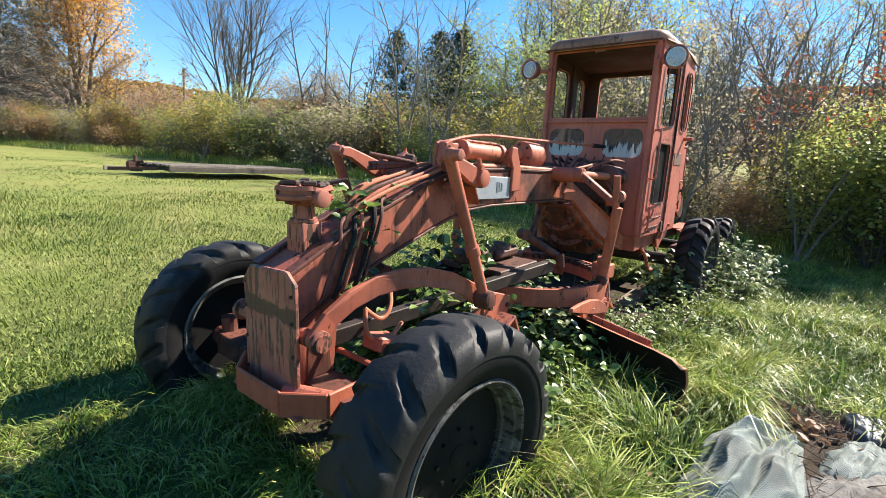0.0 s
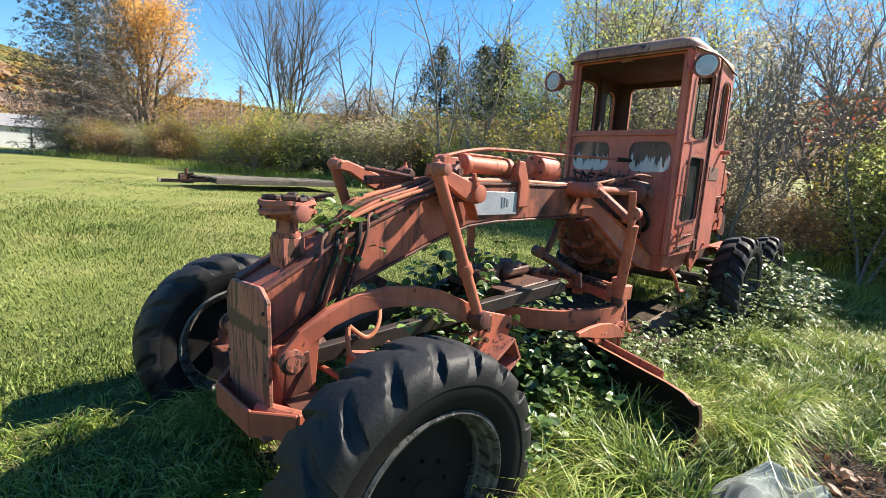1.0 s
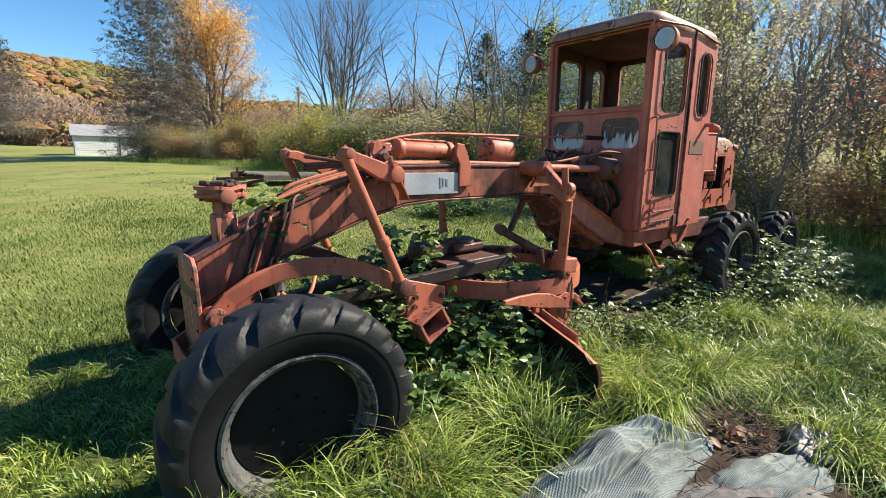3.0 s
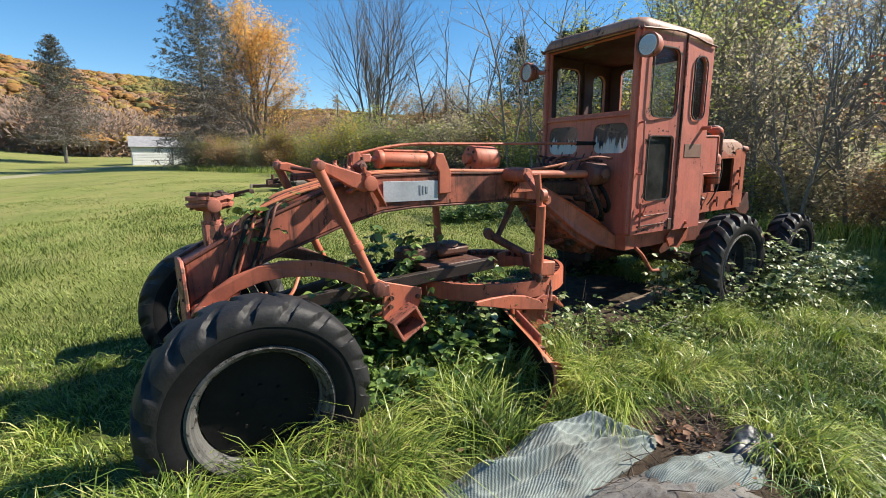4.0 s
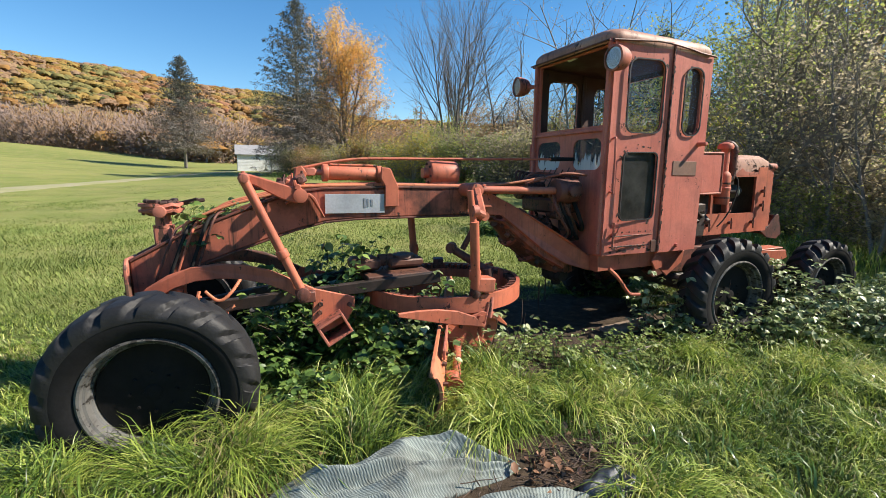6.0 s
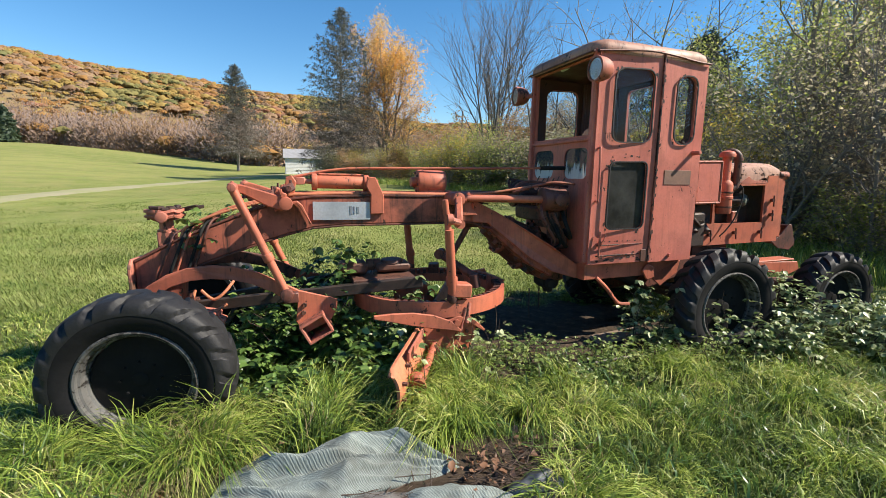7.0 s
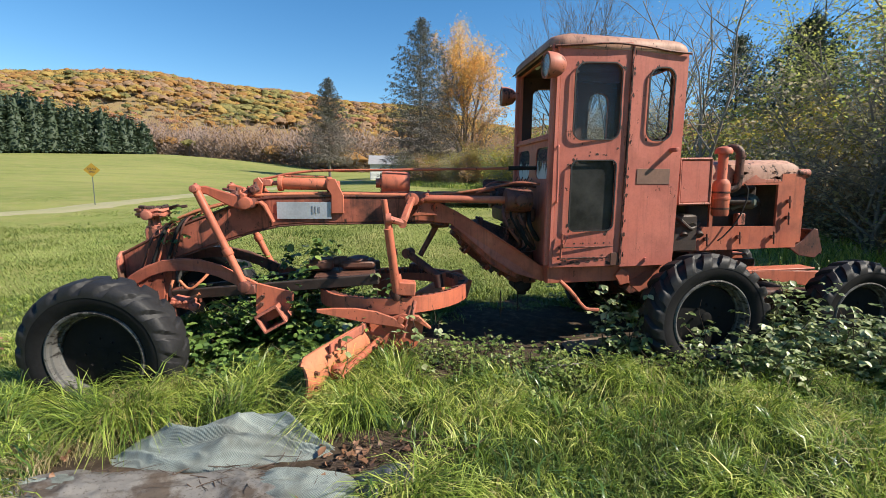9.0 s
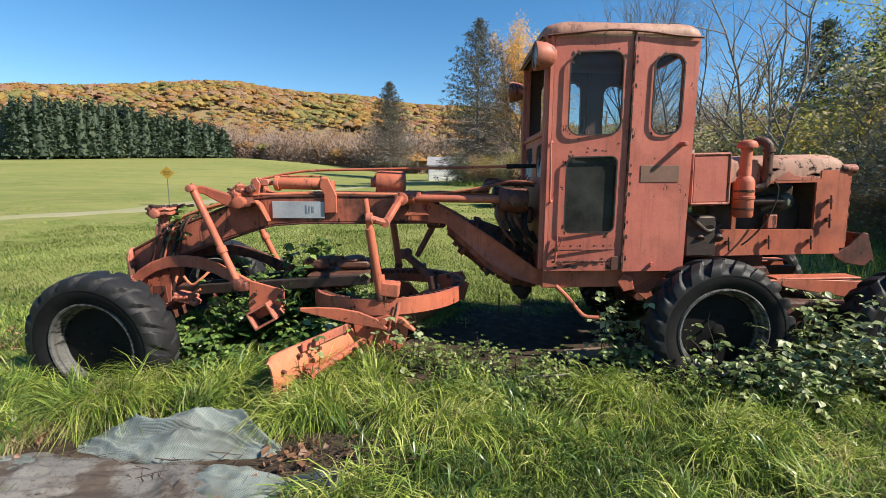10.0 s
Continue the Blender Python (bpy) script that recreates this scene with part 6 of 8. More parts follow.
part("side_shift_link", bm, PAINT_GRIMY_SHADE, grader, "rusty swing link between boom and circle", smooth=True)

# moldboard: curved blade set askew, buried in the grass at its near end
def blade():
    near, far = Vector((1.775, -1.72)), Vector((3.17, 1.20))
    axis = (far - near).normalized()
    fwd = Vector((-axis.y, axis.x))
    if fwd.x > 0:
        fwd = -fwd
    prof = []
    for k in range(9):
        t = k / 8
        prof.append((0.08 * (2 * t - 1) ** 2 + 0.03 * (1 - t), -0.06 + 0.40 * t))
    rows = []
    n = 12
    bm = bmesh.new()
    for i in range(n + 1):
        c = near.lerp(far, (i / n) ** 1.5)
        drop = 0.06 * (i / n)
        cut = 0.055 if i == 0 else (0.012 if i == 1 else 0.0)
        ring = []
        for d, w in prof:
            p = c + fwd * d
            ring.append(bm.verts.new((p.x, p.y, min(w, 0.34 - cut) - drop + 0.02)))
        for d, w in prof[::-1]:
            p = c + fwd * (d - 0.022)
            ring.append(bm.verts.new((p.x, p.y, min(w, 0.34 - cut) - drop + 0.02)))
        rows.append(ring)
    for a, b in zip(rows, rows[1:]):
        for j in range(len(a)):
            bm.faces.new((a[j], a[(j + 1) % len(a)], b[(j + 1) % len(a)], b[j]))
    bm.faces.new(rows[0][::-1]), bm.faces.new(rows[-1])
    bmesh.ops.recalc_face_normals(bm, faces=bm.faces[:])
    # The blade's paint carries the sun on its back in the colour.
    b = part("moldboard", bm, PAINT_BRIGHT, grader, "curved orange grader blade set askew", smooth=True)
    # Dark skin over the concave side: steel, plus its shade put into the colour.
    bm = bmesh.new()
    skin = []
    for i in range(n + 1):
        c = near.lerp(far, (i / n) ** 1.5)
        drop = 0.06 * (i / n)
        skin.append([bm.verts.new((c.x + fwd.x * (d + 0.004), c.y + fwd.y * (d + 0.004), min(w, 0.34 - (0.055 if i == 0 else (0.012 if i == 1 else 0.0))) - drop + 0.02)) for d, w in prof])
    for a, c in zip(skin, skin[1:]):
        for j in range(len(prof) - 1):
            bm.faces.new((a[j], a[j + 1], c[j + 1], c[j]))
    bmesh.ops.solidify(bm, geom=bm.faces[:], thickness=0.004)
    part("dark_face", bm, IRON, b, "dark steel face of the blade, its shade in the colour", smooth=True)
    back = -fwd
    for i, w in ((0.03, 0.10), (0.03, 0.22), (0.09, 0.28), (0.10, 0.08), (0.17, 0.10), (0.16, 0.27)):
        t = min(1.0, max(0.0, (w + 0.04) / 0.40))
        c = near.lerp(far, i) + back * (0.022 - (0.08 * (2 * t - 1) ** 2 + 0.03 * (1 - t)))
        part("blade_bolt", rod(bmesh.new(), (c.x, c.y, w), (c.x + back.x * 0.035, c.y + back.y * 0.035, w), 0.018, 0.016, 6), RUST, b)
    bm = bmesh.new()
    p0, p1 = near.lerp(far, 0.08) + back * 0.09, near.lerp(far, 0.32) + back * 0.09
    rod(bm, (p0.x, p0.y, 0.12), (p1.x, p1.y, 0.18), 0.032, None, 14)
    rod(bm, (p0.x, p0.y, 0.12), (p0.x * 0.96 + p1.x * 0.04, p0.y * 0.96 + p1.y * 0.04, 0.122), 0.06, 0.055, 14)
    q = near.lerp(far, 0.11) + back * 0.05
    box(bm, (q.x, q.y, 0.13), (0.10, 0.10, 0.12), Matrix.Rotation(-0.35, 3, 'Z'), 0.015)
    part("side_shift_rod", bm, PAINT, b, "rusty round slide rod on the blade's back", smooth=True)
    bm = bmesh.new()
    p0, p1 = near.lerp(far, 0.10) + back * 0.0, near.lerp(far, 0.29) + back * 0.0
    bar(bm, (p0.x, p0.y, 0.335), (p1.x, p1.y, 0.33), 0.02, 0.075, 0.004)
    part("edge_strip", bm, PAINT_PEEL, b, "worn strip along the blade's top")


blade()
for v in (-0.80, 0.55):
    bm = bmesh.new()
    prism(bm, [(2.20, 0.40), (2.38, 0.48), (2.62, 0.42), (2.72, 0.30), (2.70, 0.18), (2.58, -0.02), (2.30, -0.02), (2.22, 0.15)], v, v + 0.035)
    part("blade_bracket", bm, PAINT, grader, "orange side bracket that holds the blade")
bm = bmesh.new()
band(bm, [(1.74, 0.505), (1.90, 0.485), (2.08, 0.455), (2.26, 0.415), (2.42, 0.365), (2.53, 0.305)], [0.03, 0.075, 0.115, 0.12, 0.085, 0.02], -0.90, -0.868)
part("bracket_arm", bm, PAINT, grader, "long tapered orange arm sweeping down from the circle")
bm = bmesh.new()
band(bm, [(2.40, 0.37), (2.52, 0.40), (2.66, 0.37), (2.78, 0.27)], [0.05, 0.06, 0.055, 0.02], -0.86, -0.80)
rod(bm, (2.50, -0.90, 0.375), (2.50, -0.80, 0.375), 0.032, 0.028, 10)
part("bracket_ear", bm, PAINT, grader, "bent orange ear of the blade bracket")
bm = bmesh.new()
rod(bm, (2.60, -0.84, 0.50), (2.52, -0.86, 0.20), 0.016, None, 10)
rod(bm, (2.64, -0.82, 0.54), (2.60, -0.86, 0.36), 0.022, None, 10)
part("bracket_link", bm, PAINT_PEEL, grader, smooth=True)
for u, w in ((2.34, 0.30), (2.62, 0.26), (2.56, 0.10), (2.40, 0.08)):
    part("bracket_bolt", bolts(bmesh.new(), [(u, -0.80, w)], (0, -1, 0), 0.02, 0.02), RUST, grader)

# belly case: an inclined box between the frame arms, bolted along its face
bm = bmesh.new()
prism(bm, [(3.09, 1.17), (3.30, 0.955), (3.50, 0.775), (3.73, 0.645), (3.80, 0.70), (3.62, 0.86), (3.36, 1.10), (3.22, 1.20)], VC - 0.16, VC + 0.16, bevel=0.012)
for vert in bm.verts:
    vert.co.y = VC + (vert.co.y - VC) * (1 + 1.45 * float(sstep(2.95, 3.75, vert.co.x)))
    vert.co.z -= 0.03
belly = part("belly_case", bm, PAINT_BOOM, grader, "orange inclined case between the frame arms")
for k in range(6):
    t = k / 5
    u, w = 3.12 + 0.55 * t, 1.085 - 0.47 * t
    for v in (-0.13 - 0.17 * t, 0.0, 0.09 + 0.17 * t):
        if v or k % 2:
            part("case_bolt", rod(bmesh.new(), (u + 0.03, VC + v, w + 0.03), (u - 0.012, VC + v, w - 0.012), 0.024, 0.020, 8), RUST, belly)
for k, (u, v, w, sz) in enumerate([(3.20, -0.16, 0.98, 0.10), (3.36, 0.12, 0.83, 0.13), (3.52, -0.25, 0.68, 0.11), (3.60, 0.20, 0.62, 0.12), (3.66, -0.05, 0.60, 0.14)]):
    bm = bmesh.new()
    box(bm, (u + 0.03, v, w + 0.05), (sz, sz * 1.2, sz * 0.8), Matrix.Rotation(0.75, 3, 'Y'), 0.015)
    rod(bm, (u + 0.03, v, w + 0.05), (u - 0.035, v, w - 0.01), 0.03, 0.026, 10)
    part("case_boss", bm, (PAINT_GRIMY_SHADE, RUST, IRON)[k % 3], belly)
bm = bmesh.new()
box(bm, (3.88, -0.05, 0.50), (0.20, 0.30, 0.17), None, 0.04)
rod(bm, (3.84, -0.20, 0.49), (3.84, -0.25, 0.49), 0.06, 0.05, 14)
rod(bm, (3.90, -0.05, 0.45), (3.90, -0.05, 0.36), 0.07, 0.05, 14)
part("gear_sump", bm, HOSE, belly, "black greasy gear sump")

# transmission hanging between the frame arms: a ribbed bell housing, flange, sump and clutter of valves and pipes
bell = pose(3.52, 0, 0.95) @ Matrix.Rotation(radians(118), 4, 'Y')
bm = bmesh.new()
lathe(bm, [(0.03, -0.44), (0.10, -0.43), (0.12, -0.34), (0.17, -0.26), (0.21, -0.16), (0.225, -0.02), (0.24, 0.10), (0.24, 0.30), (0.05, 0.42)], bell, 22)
case = part("transmission", bm, PAINT_GRIMY_SHADE, grader, "oil-stained bell-shaped transmission case before the cab", smooth=True)
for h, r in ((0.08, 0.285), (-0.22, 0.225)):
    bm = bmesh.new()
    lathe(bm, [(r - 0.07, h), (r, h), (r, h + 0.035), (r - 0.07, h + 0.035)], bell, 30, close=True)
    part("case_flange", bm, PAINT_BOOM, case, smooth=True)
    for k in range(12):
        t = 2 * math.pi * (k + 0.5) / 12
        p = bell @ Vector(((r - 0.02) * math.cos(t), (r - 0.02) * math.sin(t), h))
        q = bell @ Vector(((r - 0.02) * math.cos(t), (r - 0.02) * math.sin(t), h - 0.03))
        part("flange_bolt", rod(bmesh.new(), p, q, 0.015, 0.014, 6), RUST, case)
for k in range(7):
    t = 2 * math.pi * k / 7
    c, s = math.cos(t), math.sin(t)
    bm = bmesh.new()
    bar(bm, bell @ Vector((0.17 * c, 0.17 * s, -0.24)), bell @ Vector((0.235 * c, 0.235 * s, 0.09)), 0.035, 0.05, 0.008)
    part("case_rib", bm, PAINT_GRIMY_SHADE, case)
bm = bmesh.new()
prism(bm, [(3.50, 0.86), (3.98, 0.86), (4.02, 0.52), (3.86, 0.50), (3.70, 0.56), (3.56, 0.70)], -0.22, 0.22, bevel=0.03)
part("sump", bm, PAINT_GRIMY_SHADE, case, "greasy oil sump under the transmission")
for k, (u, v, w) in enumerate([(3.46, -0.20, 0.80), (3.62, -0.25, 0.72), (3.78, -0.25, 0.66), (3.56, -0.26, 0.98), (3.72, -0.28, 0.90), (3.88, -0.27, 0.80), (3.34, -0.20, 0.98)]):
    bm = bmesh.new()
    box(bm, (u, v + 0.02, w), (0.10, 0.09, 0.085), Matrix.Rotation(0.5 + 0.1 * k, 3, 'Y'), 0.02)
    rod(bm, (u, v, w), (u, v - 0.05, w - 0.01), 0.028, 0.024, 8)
    part("case_boss", bm, (PAINT_GRIMY_SHADE, RUST, IRON)[k % 3], case)
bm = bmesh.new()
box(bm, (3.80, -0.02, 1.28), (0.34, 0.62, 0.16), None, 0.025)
valves = part("control_box", bm, PAINT_GRIMY_SHADE, grader, "row of control boxes before the cab")
for k in range(6):
    v = -0.30 + 0.11 * k
    bm = bmesh.new()
    box(bm, (3.74, v, 1.39), (0.15, 0.075, 0.14), None, 0.012)
    rod(bm, (3.66, v, 1.40), (3.60, v, 1.40), 0.026, 0.022, 10)
    part("spool_valve", bm, (PAINT_GRIMY_SHADE, RUST, IRON)[k % 3], valves, smooth=True)
    bm = bmesh.new()
    bar(bm, (3.80, v, 1.45), (3.93, v, 1.66 + 0.02 * (k % 2)), 0.016, 0.010, 0.003)
    part("lever", bm, RUST, valves, "thin rusty control lever")
for k, (v, r) in enumerate([(-0.44, 0.016), (-0.40, 0.012), (-0.36, 0.02), (0.40, 0.016)]):
    bm = bmesh.new()
    u = 3.62 + 0.09 * k
    hose(bm, [(u, v * 0.8, 1.40), (u - 0.03, v, 1.28), (u + 0.05, v * 1.05, 1.12), (u + 0.14, v * 0.95, 1.0 - 0.03 * k), (u + 0.10, v * 0.7, 0.90)], r, 8)
    part("hose", bm, HOSE if k % 2 else PAINT_GRIMY_SHADE, grader, "greasy bent hose before the cab", smooth=True)
for k in range(7):
    bm = bmesh.new()
    v = -0.38 + 0.12 * k
    hose(bm, [(3.35 + 0.03 * k, v * 0.6, 1.52), (3.55, v * 0.8, 1.58 + 0.01 * k), (3.75, v, 1.62 - 0.02 * (k % 3)), (3.98, v * 1.1, 1.60 - 0.03 * (k % 2))], 0.014, 7)
    part("oil_pipe", bm, PAINT_GRIMY_SHADE if k % 3 else PAINT_BOOM, grader, smooth=True)
bm = bmesh.new()
hose(bm, [(3.9, -0.30, 1.34), (3.86, -0.44, 1.22), (3.90, -0.46, 1.10), (3.98, -0.36, 1.02), (3.96, -0.25, 1.1)], 0.022, 8)
hose(bm, [(3.84, -0.2, 1.30), (3.80, -0.36, 1.18), (3.84, -0.40, 1.02), (3.95, -0.34, 0.92)], 0.02, 8)
part("hose", bm, HOSE, grader, "black rubber hose", smooth=True)
bm = bmesh.new()
rod(bm, (3.80, -0.30, 1.30), (3.80, -0.30, 1.02), 0.075, 0.06, 14, 0.01)
rod(bm, (3.70, -0.18, 1.2), (3.70, -0.36, 1.2), 0.06, None, 12)
part("valve_body", bm, RUST, grader, smooth=True)
for v in (-0.1, 0.18):
    part("hanging_rod", rod(bmesh.new(), (3.74 + v, v, 0.42), (3.74 + v, v, 0.08), 0.008), IRON, grader)

# ---- cab ----
LEAN = 0.030


def lean(u, w):
    return u + LEAN * (w - 0.77)


def side_panel(name, outer, holes, s, label, v_of, material=PAINT_CAB, thick=0.035):
    bm = bmesh.new()
    sheet_with_holes(bm, outer, holes, thick, lambda a, b, d: Vector((a, s * (v_of(a) - d), b)))
    bmesh.ops.recalc_face_normals(bm, faces=bm.faces[:])
    return part(name, bm, material, cab, label)


bm = bmesh.new()
prism(bm, [(4.0, 0.77), (4.0, 0.60), (4.92, 0.60), (5.02, 0.66), (5.30, 0.77)], -0.62, 0.62)
cab = part("cab", bm, PAINT, grader, "tall upright operator's cab of faded orange sheet metal")
v_door = lambda u: 0.665 + 0.045 * min(1.0, max(0.0, (u - 4.02) / 0.7))
v_rear = lambda u: 0.712
DOOR = [(4.03, 0.775), (4.715, 0.775), (lean(4.715, 2.90), 2.915), (lean(4.03, 2.93), 2.955)]
REAR = [(4.722, 0.765), (5.283, 0.765), (5.348, 2.825), (lean(4.722, 2.9), 2.905)]
W_UP = rounded(4.215, 4.685, 2.02, 2.735, 0.10)
W_LOW = rounded(4.19, 4.645, 1.137, 1.825, 0.06)
W_REAR = rounded(4.945, 5.205, 2.003, 2.69, 0.105)


def sheared(loop, mid):
    c = sum(w for _, w in loop) / len(loop)
    return [(u + LEAN * (w - c), w) for u, w in loop]


def glass_pane(name, loop, s, v, material, parent, label, grow=0.012):
    cu, cw = sum(u for u, _ in loop) / len(loop), sum(w for _, w in loop) / len(loop)
    bm = bmesh.new()
    prism(bm, [(cu + (u - cu) * (1 + grow), cw + (w - cw) * (1 + grow)) for u, w in loop], s * v - 0.003, s * v + 0.003, bevel=0)
    ob = part(name, bm, material, parent, label)
    ob.visible_shadow = False
    return ob


def gasket(loop, s, v, parent, r=0.008):
    bm = bmesh.new()
    pts = [Vector((u, s * v, w)) for u, w in loop]
    n = len(pts)
    rings = []
    for i, p in enumerate(pts):
        d = (pts[(i + 1) % n] - pts[i - 1]).normalized()
        y = Vector((0, 1, 0))
        x = d.cross(y)
        rings.append([bm.verts.new(p + r * (math.cos(a) * x + math.sin(a) * y)) for a in (0.785, 2.356, 3.927, 5.498)])
    for i in range(n):
        a, b = rings[i], rings[(i + 1) % n]
        for k in range(4):
            bm.faces.new((a[k], a[(k + 1) % 4], b[(k + 1) % 4], b[k]))
    bmesh.ops.recalc_face_normals(bm, faces=bm.faces[:])
    return part("gasket", bm, GASKET, parent, "black rubber window seal")


for s in (-1, 1):
    up, lowr, rear = sheared(W_UP, 0), sheared(W_LOW, 0), sheared(W_REAR, 0)
    door = side_panel("door", DOOR, [up, lowr], s, "closed sheet-metal cab door with two windows", v_door)
    panel = side_panel("side_panel", REAR, [rear], s, "flat rear side panel with a tall window", v_rear)
    # Added inner sheets keep the inside dark: shade painted as brown.
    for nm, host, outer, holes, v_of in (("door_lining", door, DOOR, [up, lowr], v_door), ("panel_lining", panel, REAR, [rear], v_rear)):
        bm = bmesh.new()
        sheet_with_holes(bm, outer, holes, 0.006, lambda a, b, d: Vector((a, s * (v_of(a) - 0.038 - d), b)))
        part(nm, bm, INSIDE, host, "dark brown inner sheet, the cab's shade in its colour")
    rng = random.Random(500 + s)
    bm = bmesh.new()
    spots = [(lean(4.716, w), 0.7315, w, 0.006, 0.030) for w in [rng.uniform(0.8, 2.88) for _ in range(60)]]
    spots += [(lean(4.745, w), 0.7135, w, 0.010, 0.02) for w in [rng.uniform(0.8, 2.85) for _ in range(16)]]
    spots += [(rng.uniform(4.10, 4.70), 0.0, 0.80 + abs(rng.gauss(0, 0.03)), 0.025, 0.010) for _ in range(22)]
    for loop in (up, lowr, rear):
        for _ in range(16):
            u, w = loop[rng.randrange(len(loop))]
            spots.append((u + rng.gauss(0, 0.012), 0.0, w + rng.gauss(0, 0.02), 0.010, 0.014))
    spots += [(rng.uniform(4.08, 4.70), 0.0, rng.uniform(1.86, 1.98), 0.018, 0.010) for _ in range(7)]
    for u, v, w, ru, rw in spots:
        v = v or (v_door(u) if u < 4.715 else v_rear(u)) + 0.0012
        k = rng.uniform(0.5, 1.6)
        ring = [bm.verts.new((u + ru * k * rng.uniform(0.4, 1.2) * math.cos(t), s * v, w + rw * k * rng.uniform(0.4, 1.2) * math.sin(t))) for t in [2 * math.pi * i / 8 for i in range(8)]]
        bm.faces.new(ring if s > 0 else ring[::-1])
    tagged(part("rust_scale", bm, RUST_BLACK, cab, "black rust scale along the seams"), kind="stuff")
    for loop, host, v, mat, lab in ((up, door, 0.67, GLASS, "dusty clear window pane"), (lowr, door, 0.67, GLASS_DARK, "dark smoked window pane"), (rear, panel, 0.695, GLASS, "dusty clear window pane")):
        glass_pane("pane", loop, s, v, mat, host, lab)
        gasket(loop, s, v + 0.032, host)
    bm = bmesh.new()
    bar(bm, (4.712, s * 0.718, 0.78), (lean(4.716, 2.9), s * 0.718, 2.90), 0.022, 0.022, 0.004)
    part("seam_strip", bm, PAINT_SEAM, cab, "rusty strip along the door's edge")
    bm = bmesh.new()
    box(bm, (4.38, s * 0.70, 0.975), (0.60, 0.012, 0.012), None, 0.003)
    box(bm, (4.38, s * 0.697, 0.865), (0.62, 0.012, 0.015), None, 0.003)
    part("door_rib", bm, PAINT_SEAM, door, "rusted seam low on the door")
    for k in range(9):
        u = 4.19 + 0.05 * k + 0.012 * ((k * 7) % 3)
        part("rust_hole", rod(bmesh.new(), (u, s * 0.675, 1.01), (u, s * (v_door(u) + 0.0015), 1.01), 0.005 + 0.004 * (k % 2), None, 7), BLACK_INK, door)
    bm = bmesh.new()
    hose(bm, [(4.075, s * 0.67, 1.96), (4.055, s * 0.73, 1.965), (4.045, s * 0.745, 1.93), (4.045, s * 0.745, 1.70), (4.04, s * 0.745, 1.46), (4.05, s * 0.73, 1.43), (4.07, s * 0.67, 1.435)], 0.011, 8)
    part("grab_rail", bm, PAINT_CAB, cab, "slim grab rail beside the door", smooth=True)
    bm = bmesh.new()
    bar(bm, (4.12, s * 0.70, 1.12), (4.10, s * 0.71, 0.86), 0.022, 0.014, 0.004)
    rod(bm, (4.13, s * 0.68, 1.00), (4.13, s * 0.735, 1.00), 0.02, 0.016, 10)
    bar(bm, (4.13, s * 0.725, 1.00), (4.16, s * 0.735, 1.09), 0.016, 0.012, 0.004)
    part("door_latch", bm, PAINT_PEEL, door, "bent door latch with a hanging hasp")
    bm = bmesh.new()
    box(bm, (5.035, s * 0.7145, 1.66), (0.345, 0.006, 0.15), Matrix.Rotation(0.02, 3, 'Y'), 0.002)
    part("old_plate", bm, PLATE_TAN, panel, "dull brown riveted plate")
    bm = bmesh.new()
    rod(bm, (5.215, s * 0.70, 1.915), (5.215, s * 0.815, 1.915), 0.026, 0.02, 12, 0.004)
    part("knob", bm, PAINT_CAB, panel, smooth=True)
    part("drain_stub", rod(bmesh.new(), (4.99, s * 0.70, 0.83), (4.99, s * 0.74, 0.83), 0.022, 0.018, 12), PAINT_CAB, panel, smooth=True)
    bm = bmesh.new()
    box(bm, (4.66, s * 0.714, 0.845), (0.085, 0.012, 0.13), None, 0.004)
    part("hinge", bm, RUST, door, "rusty brown hinge plate")

# front wall with a wide open screen above and two small panes below
F_UP = rounded(-0.575, 0.575, 2.10, 2.85, 0.03)
F_L, F_R = rounded(-0.565, -0.115, 1.655, 1.975, 0.09), rounded(0.115, 0.565, 1.655, 1.975, 0.09)
bm = bmesh.new()
sheet_with_holes(bm, [(-0.672, 0.775), (0.672, 0.775), (0.672, 2.93), (-0.672, 2.93)], [F_UP, F_L, F_R], 0.03, lambda a, b, d: Vector((lean(4.03, b) - 0.004 - d, a, b)))
front = part("front_wall", bm, PAINT_CAB, cab, "cab front with an open windscreen")
for loop in (F_L, F_R):
    bm = bmesh.new()
    for vv in ((0.018, 0.024),):
        a = [bm.verts.new((lean(4.03, w) - vv[0], v, w)) for v, w in loop]
        b = [bm.verts.new((lean(4.03, w) - vv[1], v, w)) for v, w in loop]
        bm.faces.new(a), bm.faces.new(b[::-1])
        for i in range(len(a)):
            bm.faces.new((a[i], b[i], b[(i + 1) % len(a)], a[(i + 1) % len(a)]))
    bmesh.ops.recalc_face_normals(bm, faces=bm.faces[:])
    p = part("pane", bm, GLASS_FILM, front, "milky lower window pane with pale reflections painted in")
    p.visible_shadow = False
bm = bmesh.new()
for s in (-1, 1):
    bar(bm, (3.995, s * 0.625, 0.79), (lean(3.995, 2.92), s * 0.625, 2.92), 0.05, 0.085, 0.01)
bar(bm, (lean(3.992, 2.05), -0.60, 2.055), (lean(3.992, 2.05), 0.60, 2.055), 0.045, 0.03, 0.006)
part("screen_frame", bm, PAINT_CAB, front)
bm = bmesh.new()
B_WIN = rounded(-0.50, 0.50, 2.06, 2.74, 0.06)
sheet_with_holes(bm, [(-0.70, 0.78), (0.70, 0.78), (0.70, 2.83), (-0.70, 2.83)], [B_WIN], 0.03, lambda a, b, d: Vector((lean(5.285, b) - d, a, b)))
back = part("back_wall", bm, PAINT_CAB, cab, "cab back wall with a wide window")
# Same added dark sheet behind the back wall.
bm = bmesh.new()
